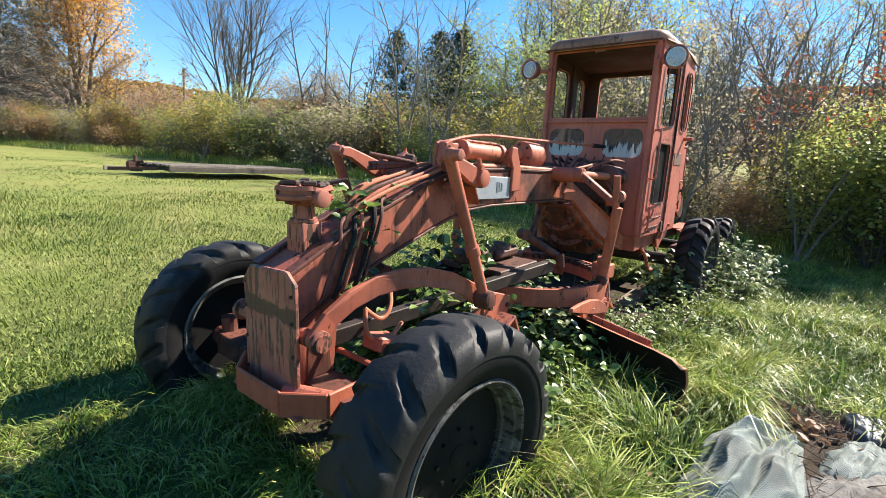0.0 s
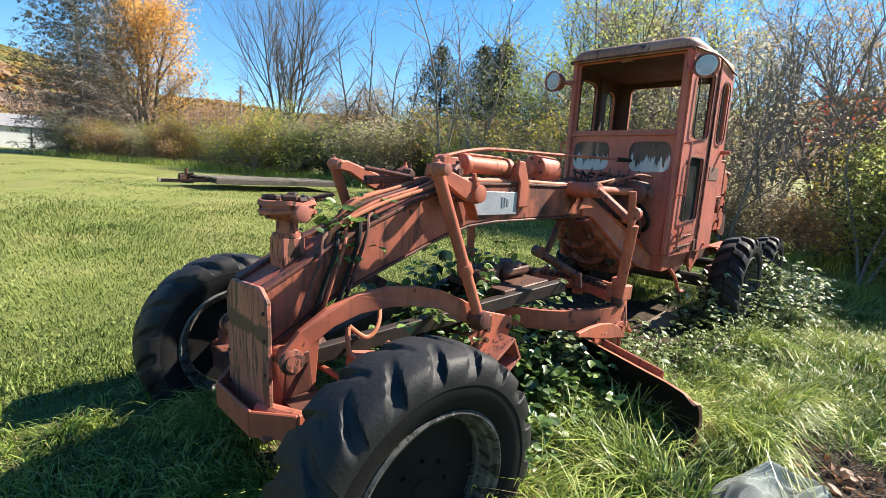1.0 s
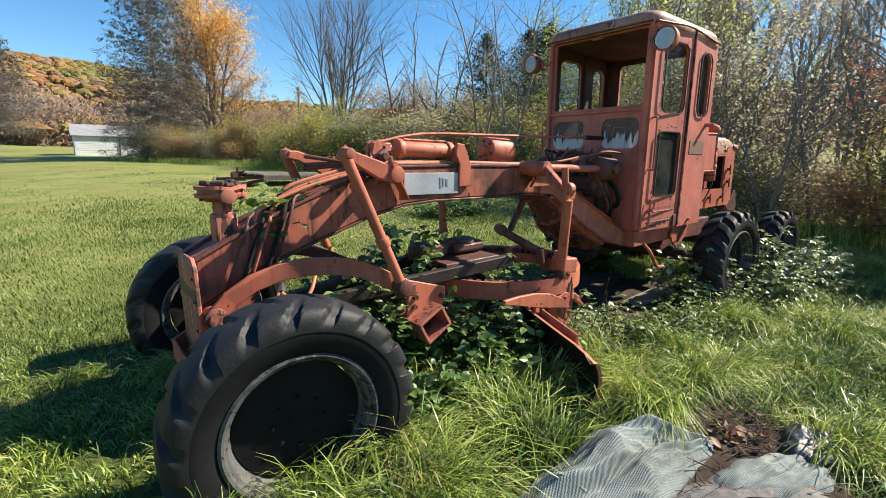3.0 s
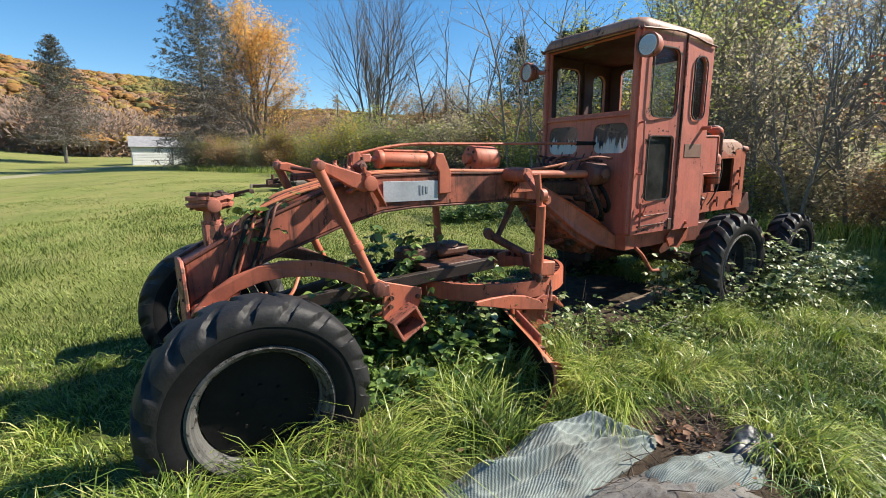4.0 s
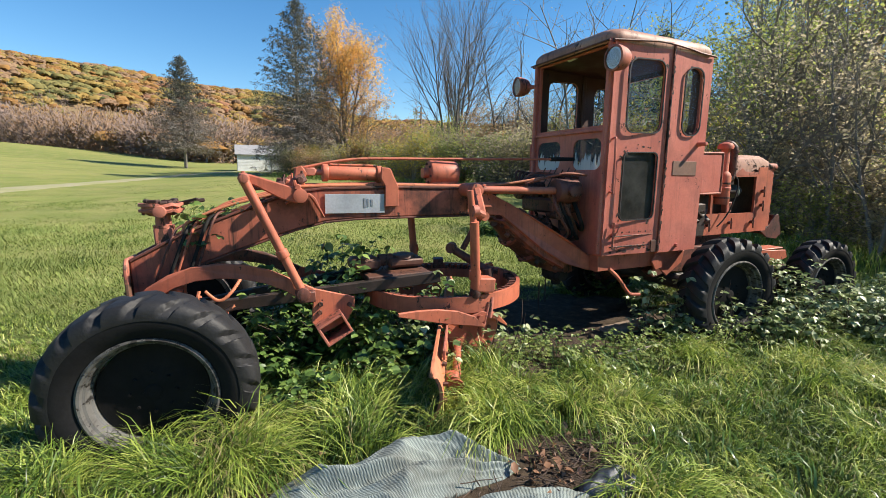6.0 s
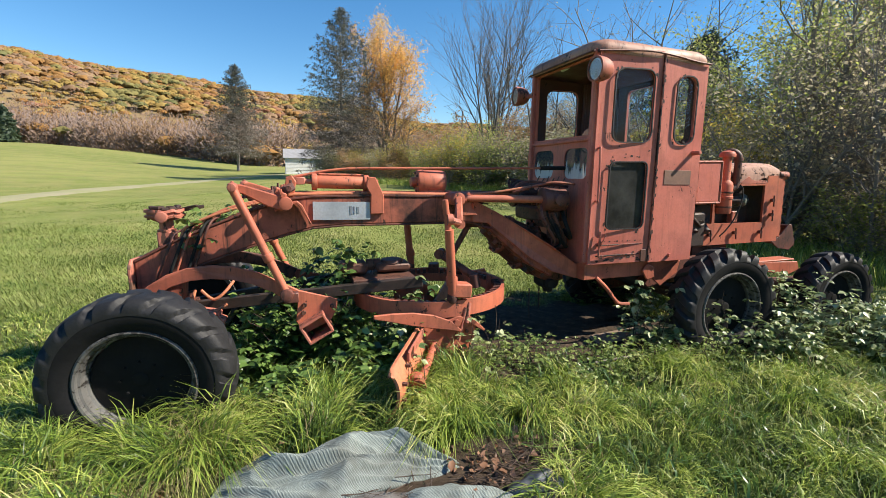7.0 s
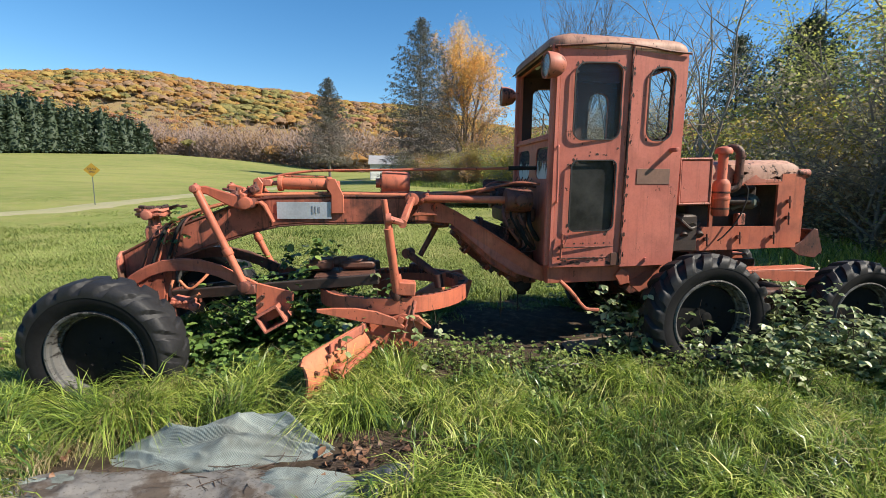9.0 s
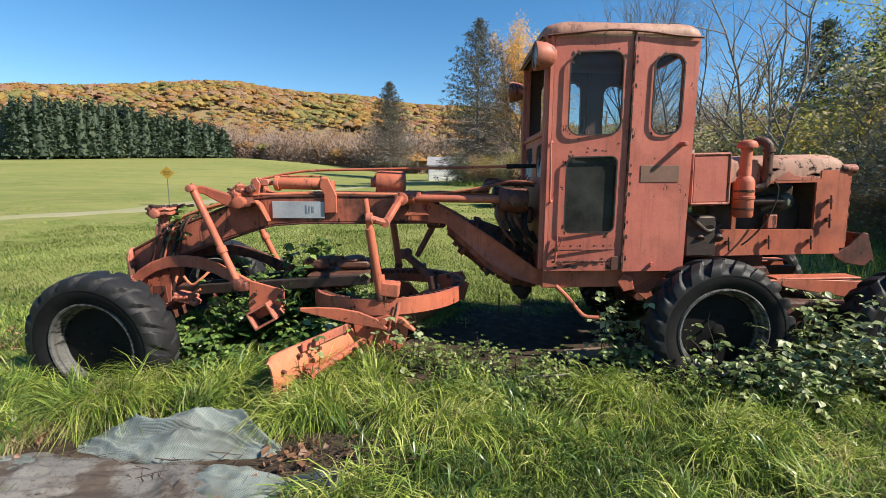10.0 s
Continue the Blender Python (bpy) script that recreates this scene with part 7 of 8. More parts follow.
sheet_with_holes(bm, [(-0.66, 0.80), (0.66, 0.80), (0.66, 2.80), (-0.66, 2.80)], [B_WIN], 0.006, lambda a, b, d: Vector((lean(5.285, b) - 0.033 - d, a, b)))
part("back_lining", bm, INSIDE, back, "dark brown inner sheet, the cab's shade in its colour")
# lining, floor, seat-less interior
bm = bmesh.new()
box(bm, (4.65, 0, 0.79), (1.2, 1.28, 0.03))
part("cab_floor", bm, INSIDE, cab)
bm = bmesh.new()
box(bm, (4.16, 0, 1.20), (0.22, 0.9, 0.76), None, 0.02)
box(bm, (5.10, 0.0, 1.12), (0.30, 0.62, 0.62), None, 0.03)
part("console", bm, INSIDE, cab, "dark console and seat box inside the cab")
bm = bmesh.new()
rod(bm, (4.25, 0, 1.55), (4.45, 0, 1.98), 0.025)
lathe(bm, [(0.19, -0.012), (0.205, 0.0), (0.19, 0.012), (0.178, 0.0)], pose(4.455, 0, 1.985, 0, 28, 0), 28, close=True)
bar(bm, (4.37, 0, 2.03), (4.54, 0, 1.94), 0.02, 0.012)
part("steering_wheel", bm, IRON, cab, "dark steering wheel on its column", smooth=True)
for s in (-1, 1):
    part("inner_post", box(bmesh.new(), (4.745, s * 0.655, 1.86), (0.05, 0.04, 2.0), Matrix.Rotation(LEAN, 3, 'Y')), INSIDE, cab)

# roof: a pressed cap with rounded shoulders, flush with the walls
def roof_base(u):
    return 2.885 + 0.02 * float(sstep(4.0, 4.5, u)) - 0.085 * float(sstep(4.6, 5.4, u))


bm = bmesh.new()
rings = []
for inset, rise in ((0.010, -0.02), (0.0, 0.0), (0.0, 0.045), (0.014, 0.080), (0.045, 0.108), (0.10, 0.126), (0.25, 0.138), (0.45, 0.142)):
    loop = rounded(3.985 + inset, 5.388 - inset, -0.728 + inset, 0.728 - inset, max(0.03, 0.15 - inset * 0.25), 6)
    rings.append([bm.verts.new((u, v * (0.945 + 0.055 * float(sstep(4.0, 4.7, u))), roof_base(u) + rise + (0.006 * math.sin(9 * u) * math.cos(7 * v) if rise > 0.1 else 0))) for u, v in loop])
n = len(rings[0])
for a, b in zip(rings, rings[1:]):
    for k in range(n):
        bm.faces.new((a[k], a[(k + 1) % n], b[(k + 1) % n], b[k]))
bm.faces.new(rings[-1])
bmesh.ops.recalc_face_normals(bm, faces=bm.faces[:])
part("roof", bm, PAINT_ROOF, cab, "pressed cab roof with rounded shoulders, paint bleached", smooth=True)
bm = bmesh.new()
for s in (-1, 1):
    pts = [(u, s * (0.692 + 0.040 * float(sstep(4.0, 4.7, u))), roof_base(u) - 0.004) for u in (4.02, 4.3, 4.6, 4.9, 5.15, 5.36)]
    hose(bm, pts, 0.010, 6)
hose(bm, [(3.985, -0.67, 2.885), (3.98, 0, 2.885), (3.985, 0.67, 2.885)], 0.010, 6)
part("rain_gutter", bm, PAINT_GRIMY_SHADE, cab, "dark rain gutter round the roof", smooth=True)
bm = bmesh.new()
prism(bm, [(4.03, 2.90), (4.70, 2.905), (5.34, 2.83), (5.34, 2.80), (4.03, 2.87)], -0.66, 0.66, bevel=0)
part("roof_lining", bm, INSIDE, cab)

# headlamps on the cab's front corners
for s, tilt in ((-1, 3), (1, -4)):
    m = pose(3.93, s * 0.835, 2.675) @ Matrix.Rotation(radians(-90), 4, 'Y') @ Matrix.Rotation(radians(tilt), 4, 'X')
    bm = bmesh.new()
    lathe(bm, [(0.02, -0.135), (0.05, -0.128), (0.085, -0.095), (0.105, -0.05), (0.115, 0.0), (0.118, 0.03), (0.118, 0.052), (0.100, 0.056), (0.098, 0.035), (0.02, 0.0)], m, 28)
    lamp = part("headlamp", bm, PAINT_PEEL, cab, "round headlamp with a rusty orange shell", smooth=True)
    bm = bmesh.new()
    lathe(bm, [(0.099, 0.046), (0.085, 0.058), (0.05, 0.070), (0.005, 0.075), (0.005, 0.068), (0.05, 0.062), (0.085, 0.050)], m, 28)
    g = part("lens", bm, LENS, lamp, "clouded glass lens", smooth=True)
    bm = bmesh.new()
    lathe(bm, [(0.095, 0.040), (0.06, 0.012), (0.02, 0.004), (0.005, 0.003), (0.005, -0.002), (0.06, 0.006), (0.097, 0.034)], m, 24)
    part("reflector", bm, CHROME, lamp, "dull chrome reflector", smooth=True)
    bm = bmesh.new()
    rod(bm, (3.97, s * 0.80, 2.66), (4.05, s * 0.66, 2.66), 0.022, 0.026, 10)
    part("lamp_bracket", bm, PAINT_CAB, lamp)
bm = bmesh.new()
rod(bm, (4.10, 0.10, 2.865), (4.10, -0.02, 2.865), 0.03, 0.022, 12)
part("dome_lamp", bm, CHROME, cab, "small pale lamp under the roof", smooth=True)

# step, frame rail and tandem case below the cab
bm = bmesh.new()
hose(bm, [(4.12, -0.66, 0.63), (4.22, -0.69, 0.53), (4.34, -0.70, 0.38), (4.40, -0.70, 0.335), (4.52, -0.70, 0.32)], 0.02, 8)
part("step_bar", bm, PAINT, grader, "bent pipe step hanging below the cab", smooth=True)
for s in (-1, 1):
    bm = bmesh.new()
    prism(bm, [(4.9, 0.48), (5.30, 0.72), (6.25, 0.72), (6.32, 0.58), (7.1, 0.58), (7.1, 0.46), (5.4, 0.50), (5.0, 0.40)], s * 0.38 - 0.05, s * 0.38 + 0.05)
    part("frame_rail", bm, PAINT_GRIMY_SHADE, grader)
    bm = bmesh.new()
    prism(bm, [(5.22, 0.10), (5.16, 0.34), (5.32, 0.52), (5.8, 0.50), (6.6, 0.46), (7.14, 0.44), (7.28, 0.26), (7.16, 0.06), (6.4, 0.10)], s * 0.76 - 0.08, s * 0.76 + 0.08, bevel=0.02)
    part("tandem_case", bm, PAINT_GRIMY_SHADE, grader, "oily tandem drive case between the rear wheels")
    bm = bmesh.new()
    prism(bm, [(4.80, 0.62), (5.26, 0.74), (5.22, 0.60), (5.0, 0.46)], s * 0.60 - 0.012, s * 0.60 + 0.012)
    prism(bm, [(4.70, 0.66), (4.76, 0.74), (4.84, 0.70), (4.86, 0.58), (4.76, 0.56)], s * 0.66 - 0.012, s * 0.66 + 0.012)
    part("gusset", bm, PAINT, grader)
    bm = bmesh.new()
    prism(bm, [(6.15, 0.63), (6.55, 0.63), (7.10, 0.60), (7.14, 0.50), (6.95, 0.44), (6.35, 0.55)], s * 0.58 - 0.02, s * 0.58 + 0.02)
    box(bm, (6.64, s * 0.50, 0.632), (0.80, 0.20, 0.02))
    part("rear_step_plate", bm, PAINT, grader, "orange deck plate beside the tail wheels")
for u, w in ((5.44, REAR_W), (7.09, TAIL_W)):
    part("rear_axle", rod(bmesh.new(), (u, -0.95, w), (u, 0.95, w), 0.085), IRON, grader)

# ---- engine behind the cab ----
bm = bmesh.new()
box(bm, (5.525, -0.45, 1.60), (0.36, 0.42, 0.47), None, 0.03)
tank = part("side_tank", bm, PAINT_CAB, grader, "square orange tank behind the cab")
bm = bmesh.new()
for p0, p1 in (((5.355, 1.375), (5.695, 1.375)), ((5.695, 1.375), (5.695, 1.825)), ((5.695, 1.825), (5.355, 1.825)), ((5.355, 1.825), (5.355, 1.375))):
    rod(bm, (p0[0], -0.655, p0[1]), (p1[0], -0.655, p1[1]), 0.014, None, 8)
part("tank_rim", bm, PAINT_PEEL, tank)
bm = bmesh.new()
rod(bm, (5.41, -0.50, 1.83), (5.41, -0.50, 1.875), 0.03, 0.034, 12)
part("filler_cap", bm, CHROME, tank, "small pale filler cap", smooth=True)
bm = bmesh.new()
box(bm, (5.55, 0.22, 1.58), (0.40, 0.80, 0.50), None, 0.03)
part("cowl", bm, PAINT, grader)
bm = bmesh.new()
rows = []
for u in (5.72, 6.1, 6.5, 6.85, 6.95):
    drop = 0.0 if u < 6.9 else 0.035
    row = []
    for v, w in [(-0.385, 1.56), (-0.385, 1.69), (-0.36, 1.765), (-0.29, 1.805), (-0.12, 1.822), (0.12, 1.822), (0.29, 1.805), (0.36, 1.765), (0.385, 1.69), (0.385, 1.56)]:
        row.append(bm.verts.new((u, v, w - drop * (w > 1.7))))
    rows.append(row)
for a, b in zip(rows, rows[1:]):
    for j in range(9):
        bm.faces.new((a[j], a[j + 1], b[j + 1], b[j]))
bmesh.ops.recalc_face_normals(bm, faces=bm.faces[:])
bmesh.ops.solidify(bm, geom=bm.faces[:], thickness=0.012)
hood = part("hood", bm, PAINT_ROOF, grader, "dented engine hood with bleached flaking paint", smooth=True)
rng = random.Random(77)
for s in (-1, 1):
    bm = bmesh.new()
    for _ in range(15):
        u, w = rng.uniform(6.05, 6.92), 1.60 + abs(rng.gauss(0, 0.055))
        k = rng.uniform(0.4, 1.5) * (1.6 if rng.random() < 0.15 else 1)
        ring = [bm.verts.new((u + 0.045 * k * rng.uniform(0.4, 1.3) * math.cos(t), s * 0.3868, min(1.70, w + 0.015 * k * rng.uniform(0.4, 1.3) * math.sin(t)))) for t in [2 * math.pi * i / 9 for i in range(9)]]
        bm.faces.new(ring if s > 0 else ring[::-1])
    tagged(part("rust_scale", bm, RUST, hood, "brown rust where the paint has flaked"), kind="stuff")
    bm = bmesh.new()
    prism(bm, [(6.30, 1.585), (6.42, 1.655), (6.47, 1.615), (6.56, 1.60), (6.66, 1.61), (6.74, 1.58), (6.70, 1.568), (6.32, 1.568)], s * 0.388 - 0.004, s * 0.388 + 0.004, bevel=0.001)
    part("bent_flange", bm, PAINT_PEEL, hood, "torn and bent lower edge of the hood")
for s in (-1, 1):
    bm = bmesh.new()
    sheet_with_holes(bm, [(5.66, 0.84), (6.97, 0.84), (6.99, 1.66), (6.74, 1.66), (6.74, 1.575), (5.90, 1.575), (5.90, 1.10), (5.66, 1.10)], [[(5.94, 1.10), (6.70, 1.085), (6.70, 1.545), (5.94, 1.545)]], 0.03, lambda a, b, d: Vector((a, s * (0.39 - d), b)))
    side = part("engine_side", bm, PAINT, grader, "orange engine side frame with its cover missing")
    for u, w in ((5.86, 0.97), (6.25, 0.98), (6.66, 0.97), (6.82, 1.36), (6.82, 1.18)):
        bm = bmesh.new()
        rod(bm, (u, s * 0.385, w), (u, s * 0.43, w), 0.022, None, 10)
        bar(bm, (u, s * 0.425, w + 0.06), (u + 0.01, s * 0.425, w - 0.08), 0.018, 0.014, 0.004)
        part("hood_catch", bm, PAINT_GRIMY_SHADE, side)
bm = bmesh.new()
box(bm, (6.97, 0, 1.27), (0.05, 0.72, 0.80), None, 0.01)
part("radiator", bm, IRON, grader, "dark radiator core")
bm = bmesh.new()
for k in range(14):
    box(bm, (7.0, 0, 0.93 + 0.052 * k), (0.040, 0.73, 0.03), Matrix.Rotation(0.5, 3, 'Y'), 0.004)
part("grille_slat", bm, PAINT, grader, "orange slatted radiator grille")
for v in (-0.376, 0.376):
    bm = bmesh.new()
    box(bm, (7.0, v, 1.27), (0.062, 0.02, 0.76), None, 0.006)
    for k in range(6):
        box(bm, (7.03, v, 0.98 + 0.115 * k), (0.012, 0.022, 0.05), None, 0.004)
    part("grille_post", bm, PAINT, grader, "upright edge of the radiator grille")
bm = bmesh.new()
rod(bm, (6.93, -0.36, 1.67), (7.07, -0.36, 1.66), 0.042, 0.05, 16, 0.006)
part("rear_lamp", bm, PAINT_PEEL, grader, "round rear lamp", smooth=True)
bm = bmesh.new()
box(bm, (6.25, 0, 1.12), (0.95, 0.34, 0.46), None, 0.03)
box(bm, (6.25, 0, 1.43), (0.85, 0.26, 0.20), None, 0.03)
for k in range(4):
    rod(bm, (5.98 + 0.18 * k, -0.16, 1.38), (5.98 + 0.18 * k, -0.27, 1.36), 0.04)
hose(bm, [(5.95, -0.27, 1.36), (6.2, -0.28, 1.37), (6.55, -0.27, 1.36)], 0.045, 10)
part("engine_block", bm, IRON, grader, "oily dark engine block", smooth=True)
bm = bmesh.new()
lathe(bm, [(0.02, -0.10), (0.07, -0.09), (0.085, -0.03), (0.085, 0.05), (0.06, 0.09), (0.02, 0.10)], pose(6.48, -0.22, 1.36, 90, 0, 30), 18)
hose(bm, [(6.30, -0.20, 1.28), (6.38, -0.26, 1.34), (6.44, -0.24, 1.38)], 0.03)
part("generator", bm, GALV, grader, "grey generator on the engine", smooth=True)
bm = bmesh.new()
box(bm, (6.36, -0.26, 1.16), (0.10, 0.08, 0.14), None, 0.01)
part("oil_filter", bm, PAINT_PEEL, grader)
bm = bmesh.new()
lathe(bm, [(0.02, 1.23), (0.075, 1.23), (0.085, 1.25), (0.085, 1.40), (0.092, 1.405), (0.092, 1.43), (0.085, 1.435), (0.085, 1.56), (0.07, 1.60), (0.05, 1.615), (0.048, 1.62), (0.048, 1.88), (0.085, 1.88), (0.088, 1.91), (0.07, 1.94), (0.03, 1.955), (0.005, 1.957)], pose(5.935, -0.50, 0), 24)
cleaner = part("air_cleaner", bm, PAINT, grader, "orange oil-bath air cleaner with a mushroom cap", smooth=True)
for w in (1.30, 1.47):
    bm = bmesh.new()
    lathe(bm, [(0.084, w), (0.089, w), (0.089, w + 0.02), (0.084, w + 0.02)], pose(5.935, -0.50, 0), 24, close=True)
    part("strap", bm, RUST, cleaner)
bm = bmesh.new()
hose(bm, [(6.02, -0.40, 1.50), (6.10, -0.42, 1.505), (6.165, -0.43, 1.54), (6.18, -0.43, 1.62), (6.185, -0.43, 1.86), (6.18, -0.42, 1.91), (6.15, -0.39, 1.945), (6.11, -0.35, 1.94), (6.09, -0.33, 1.90)], 0.042, 12)
for w in (1.63, 1.84):
    rod(bm, (6.184, -0.43, w), (6.184, -0.43, w + 0.03), 0.054, None, 14)
part("exhaust_pipe", bm, RUST, grader, "rusty exhaust pipe with a bent top", smooth=True)
bm = bmesh.new()
hose(bm, [(6.28, -0.40, 1.56), (6.31, -0.42, 1.50), (6.28, -0.44, 1.36), (6.18, -0.45, 1.16), (6.06, -0.45, 1.02), (5.98, -0.44, 0.95)], 0.009, 6)
part("loose_wire", bm, HOSE, grader, "loose dangling black wire", smooth=True)
bm = bmesh.new()
box(bm, (5.55, -0.25, 1.05), (0.30, 0.5, 0.40), None, 0.02)
for k in range(4):
    rod(bm, (5.45 + 0.09 * k, -0.50, 1.12 - 0.1 * (k % 2)), (5.45 + 0.09 * k, -0.36, 1.16), 0.045, 0.04, 12)
hose(bm, [(5.40, -0.48, 1.28), (5.50, -0.52, 1.18), (5.62, -0.50, 1.10), (5.74, -0.46, 1.16)], 0.02)
part("clutch_housing", bm, IRON, grader, "rusty clutch housing and linkage", smooth=True)
bm = bmesh.new()
box(bm, (6.05, 0, 0.76), (0.55, 0.5, 0.14))
part("rear_sill", bm, PAINT_GRIMY_SHADE, grader)
bm = bmesh.new()
wedge = [(6.94, 0.82), (7.08, 0.90), (7.22, 1.04), (7.27, 1.03), (7.35, 0.78), (7.26, 0.70), (7.06, 0.735)]
for v in (-0.36, 0.335):
    prism(bm, wedge, v, v + 0.025)
box(bm, (7.30, 0, 0.88), (0.025, 0.70, 0.30), Matrix.Rotation(radians(-18), 3, 'Y'))
box(bm, (7.04, 0, 0.83), (0.16, 0.30, 0.06))
part("rear_push_block", bm, PAINT_GRIMY_SHADE, grader, "rust-brown wedge-shaped rear push block")


# ---- bare ground, sheeting and litter ----
def soil_patch(name, cx, cy, rx, ry, turn, label, seed):
    rng = np.random.default_rng(seed)
    n, rings = 40, 7
    V, F = [(cx, cy, land1(cx, cy) + 0.012)], []
    wob = 1 + 0.12 * np.sin(np.arange(n) * 2 * math.pi / n * 3 + seed) + 0.10 * rng.normal(0, 1, n)
    for i in range(1, rings + 1):
        for k in range(n):
            a = 2 * math.pi * k / n
            r = i / rings * (wob[k] if i > 3 else 1)
            x, y = rx * r * math.cos(a), ry * r * math.sin(a)
            x, y = cx + x * math.cos(turn) - y * math.sin(turn), cy + x * math.sin(turn) + y * math.cos(turn)
            lift = 0.012 if i < rings else -0.02
            V.append((x, y, land1(x, y) + lift + (rng.uniform(0, 0.02) if i < rings else 0)))
    for k in range(n):
        F.append((0, 1 + k, 1 + (k + 1) % n))
    for i in range(rings - 1):
        for k in range(n):
            a, b = 1 + i * n + k, 1 + i * n + (k + 1) % n
            F += [(a, a + n, b + n), (a, b + n, b)]
    return tagged(raw(name, V, np.array(F), SOIL, smooth=True), label, "soil", kind="structure")


# Sheets below machine and brambles darken the ground with painted shade.
soil_patch("soil_1", 5.7, 2.25, 2.0, 1.35, 0.0, "bare soil under the machine, its shade put into the dark colour", 3)
soil_patch("soil_2", 3.05, -0.35, 1.5, 0.85, -0.2, "dark soil and leaf litter under the sheeting", 4)
soil_patch("soil_3", 3.95, -0.06, 0.34, 0.26, 0.3, "dark soil with twigs and dead leaves", 5)
soil_patch("soil_4", 2.9, 2.0, 1.5, 0.95, 0.1, "bare soil under the brambles, shade put into its dark colour", 6)


def crumpled(name, cx, cy, hx, hy, turn, height, folds, material, label, seed, base=0.02, nx=110, ny=56, category="sheeting"):
    """A thrown-down sheet with long ridges and hollows, its rim ragged and lying on the ground."""
    V = []
    for j in range(ny + 1):
        for i in range(nx + 1):
            a, b = -1 + 2 * i / nx, -1 + 2 * j / ny
            x = a * hx * (1 - 0.16 * b * b) * (1 + 0.16 * noise.noise(Vector((b * 2.4, seed, 1.0))))
            y = b * hy * (1 - 0.20 * a * a) * (1 + 0.22 * noise.noise(Vector((a * 2.6, seed, 4.0))))
            edge = float((1 - a ** 6) * (1 - b ** 4))
            bend = 0.35 * noise.noise(Vector((x * 1.6, y * 1.6, seed + 2)))
            p = Vector((x * folds * 0.35 + bend, (y + bend * 0.5) * folds * 1.5, seed * 1.7))
            ridge = 1 - min(1.0, abs(noise.noise(p)) * 2.6)
            ridge2 = 1 - min(1.0, abs(noise.noise(p * 2.1 + Vector((3, 1, 0)))) * 2.4)
            fine = 1 - min(1.0, abs(noise.noise(Vector((x * 7, y * 15, seed)))) * 2.2)
            swell = 0.5 + 0.9 * noise.noise(Vector((x * 1.5, y * 2.0, seed + 5)))
            z = edge * (height * (0.30 + 0.40 * ridge ** 1.5 + 0.26 * ridge2 + 0.16 * fine) * (0.55 + swell) + base)
            wx, wy = cx + x * math.cos(turn) - y * math.sin(turn), cy + x * math.sin(turn) + y * math.cos(turn)
            V.append((wx, wy, land1(wx, wy) + max(0.016, z + 0.016)))
    F = [(j * (nx + 1) + i, j * (nx + 1) + i + 1, (j + 1) * (nx + 1) + i + 1, (j + 1) * (nx + 1) + i) for j in range(ny) for i in range(nx)]
    ob = raw(name, V, np.array(F), material, smooth=True)
    solid = ob.modifiers.new("thickness", 'SOLIDIFY')
    solid.thickness = 0.004
    return tagged(ob, label, category)


def net_heap(cx, cy, half, turn, label, seed):
    """Netting drawn out to a tip: a low hump whose long folds run together towards one end."""
    nx, ny = 130, 70
    V = []
    for j in range(ny + 1):
        for i in range(nx + 1):
            a, b = -1 + 2 * i / nx, -1 + 2 * j / ny
            wide = np.interp(a, [-1, -0.85, -0.5, 0.0, 0.45, 0.8, 1.0], [0.10, 0.19, 0.25, 0.27, 0.21, 0.12, 0.05])
            wide = wide * (1 + 0.20 * noise.noise(Vector((a * 3.1, seed, 0.5 if b > 0 else 3.5))))
            crest = np.interp(a, [-1, -0.7, -0.3, 0.05, 0.35, 0.7, 1.0], [0.03, 0.085, 0.115, 0.235, 0.14, 0.07, 0.02])
            x = a * half
            y = b * wide + 0.05 * math.sin(2.1 * a + 0.4)
            mid = b - 0.36 - 0.15 * math.sin(2.2 * a)
            lap = b + 0.50 - 0.16 * a
            front = math.exp(-((a - 0.18) / 0.48) ** 2)
            hump = math.exp(-(mid * mid) / 0.17) + 0.66 * front * math.exp(-(lap * lap) / 0.07) - 0.25 * math.exp(-((b + 0.12 - 0.2 * a) / 0.12) ** 2)
            phase = 3.6 * b + 2.4 * a + 1.6 * noise.noise(Vector((a * 1.5, b * 0.9, seed)))
            fold = (1 - abs(math.sin(phase))) ** 1.6
            fine = (1 - abs(math.sin(3.1 * phase + 2.0 * noise.noise(Vector((a * 4, b * 3, seed + 2)))))) ** 1.3
            rim = (1 - b ** 6) * (1 - a ** 8)
            z = rim * (crest * (0.22 + 0.86 * hump) * (0.74 + 0.36 * fold) + 0.044 * fold + 0.020 * fine + 0.012 * noise.noise(Vector((x * 9, y * 16, seed))))
            wx, wy = cx + x * math.cos(turn) - y * math.sin(turn), cy + x * math.sin(turn) + y * math.cos(turn)
            V.append((wx, wy, land1(wx, wy) + 0.02 + max(0.0, z)))
    F = [(j * (nx + 1) + i, j * (nx + 1) + i + 1, (j + 1) * (nx + 1) + i + 1, (j + 1) * (nx + 1) + i) for j in range(ny) for i in range(nx)]
    ob = raw("woven_net", V, np.array(F), NET, smooth=True)
    solid = ob.modifiers.new("thickness", 'SOLIDIFY')
    solid.thickness = 0.004
    return tagged(ob, label, "netting")


net_heap(2.93, 0.12, 0.72, -0.24, "crumpled pale green woven netting thrown in a heap", 2.3)
crumpled("plastic_sheet", 2.55, -0.46, 1.05, 0.42, -0.10, 0.045, 5.0, SHEET, "flat grey weathered plastic sheeting on the ground", 7)
crumpled("woven_net", 3.50, -0.38, 0.34, 0.17, -0.35, 0.05, 4.5, NET, "small torn end of pale netting beside dead leaves", 9, nx=60, ny=36, category="netting")
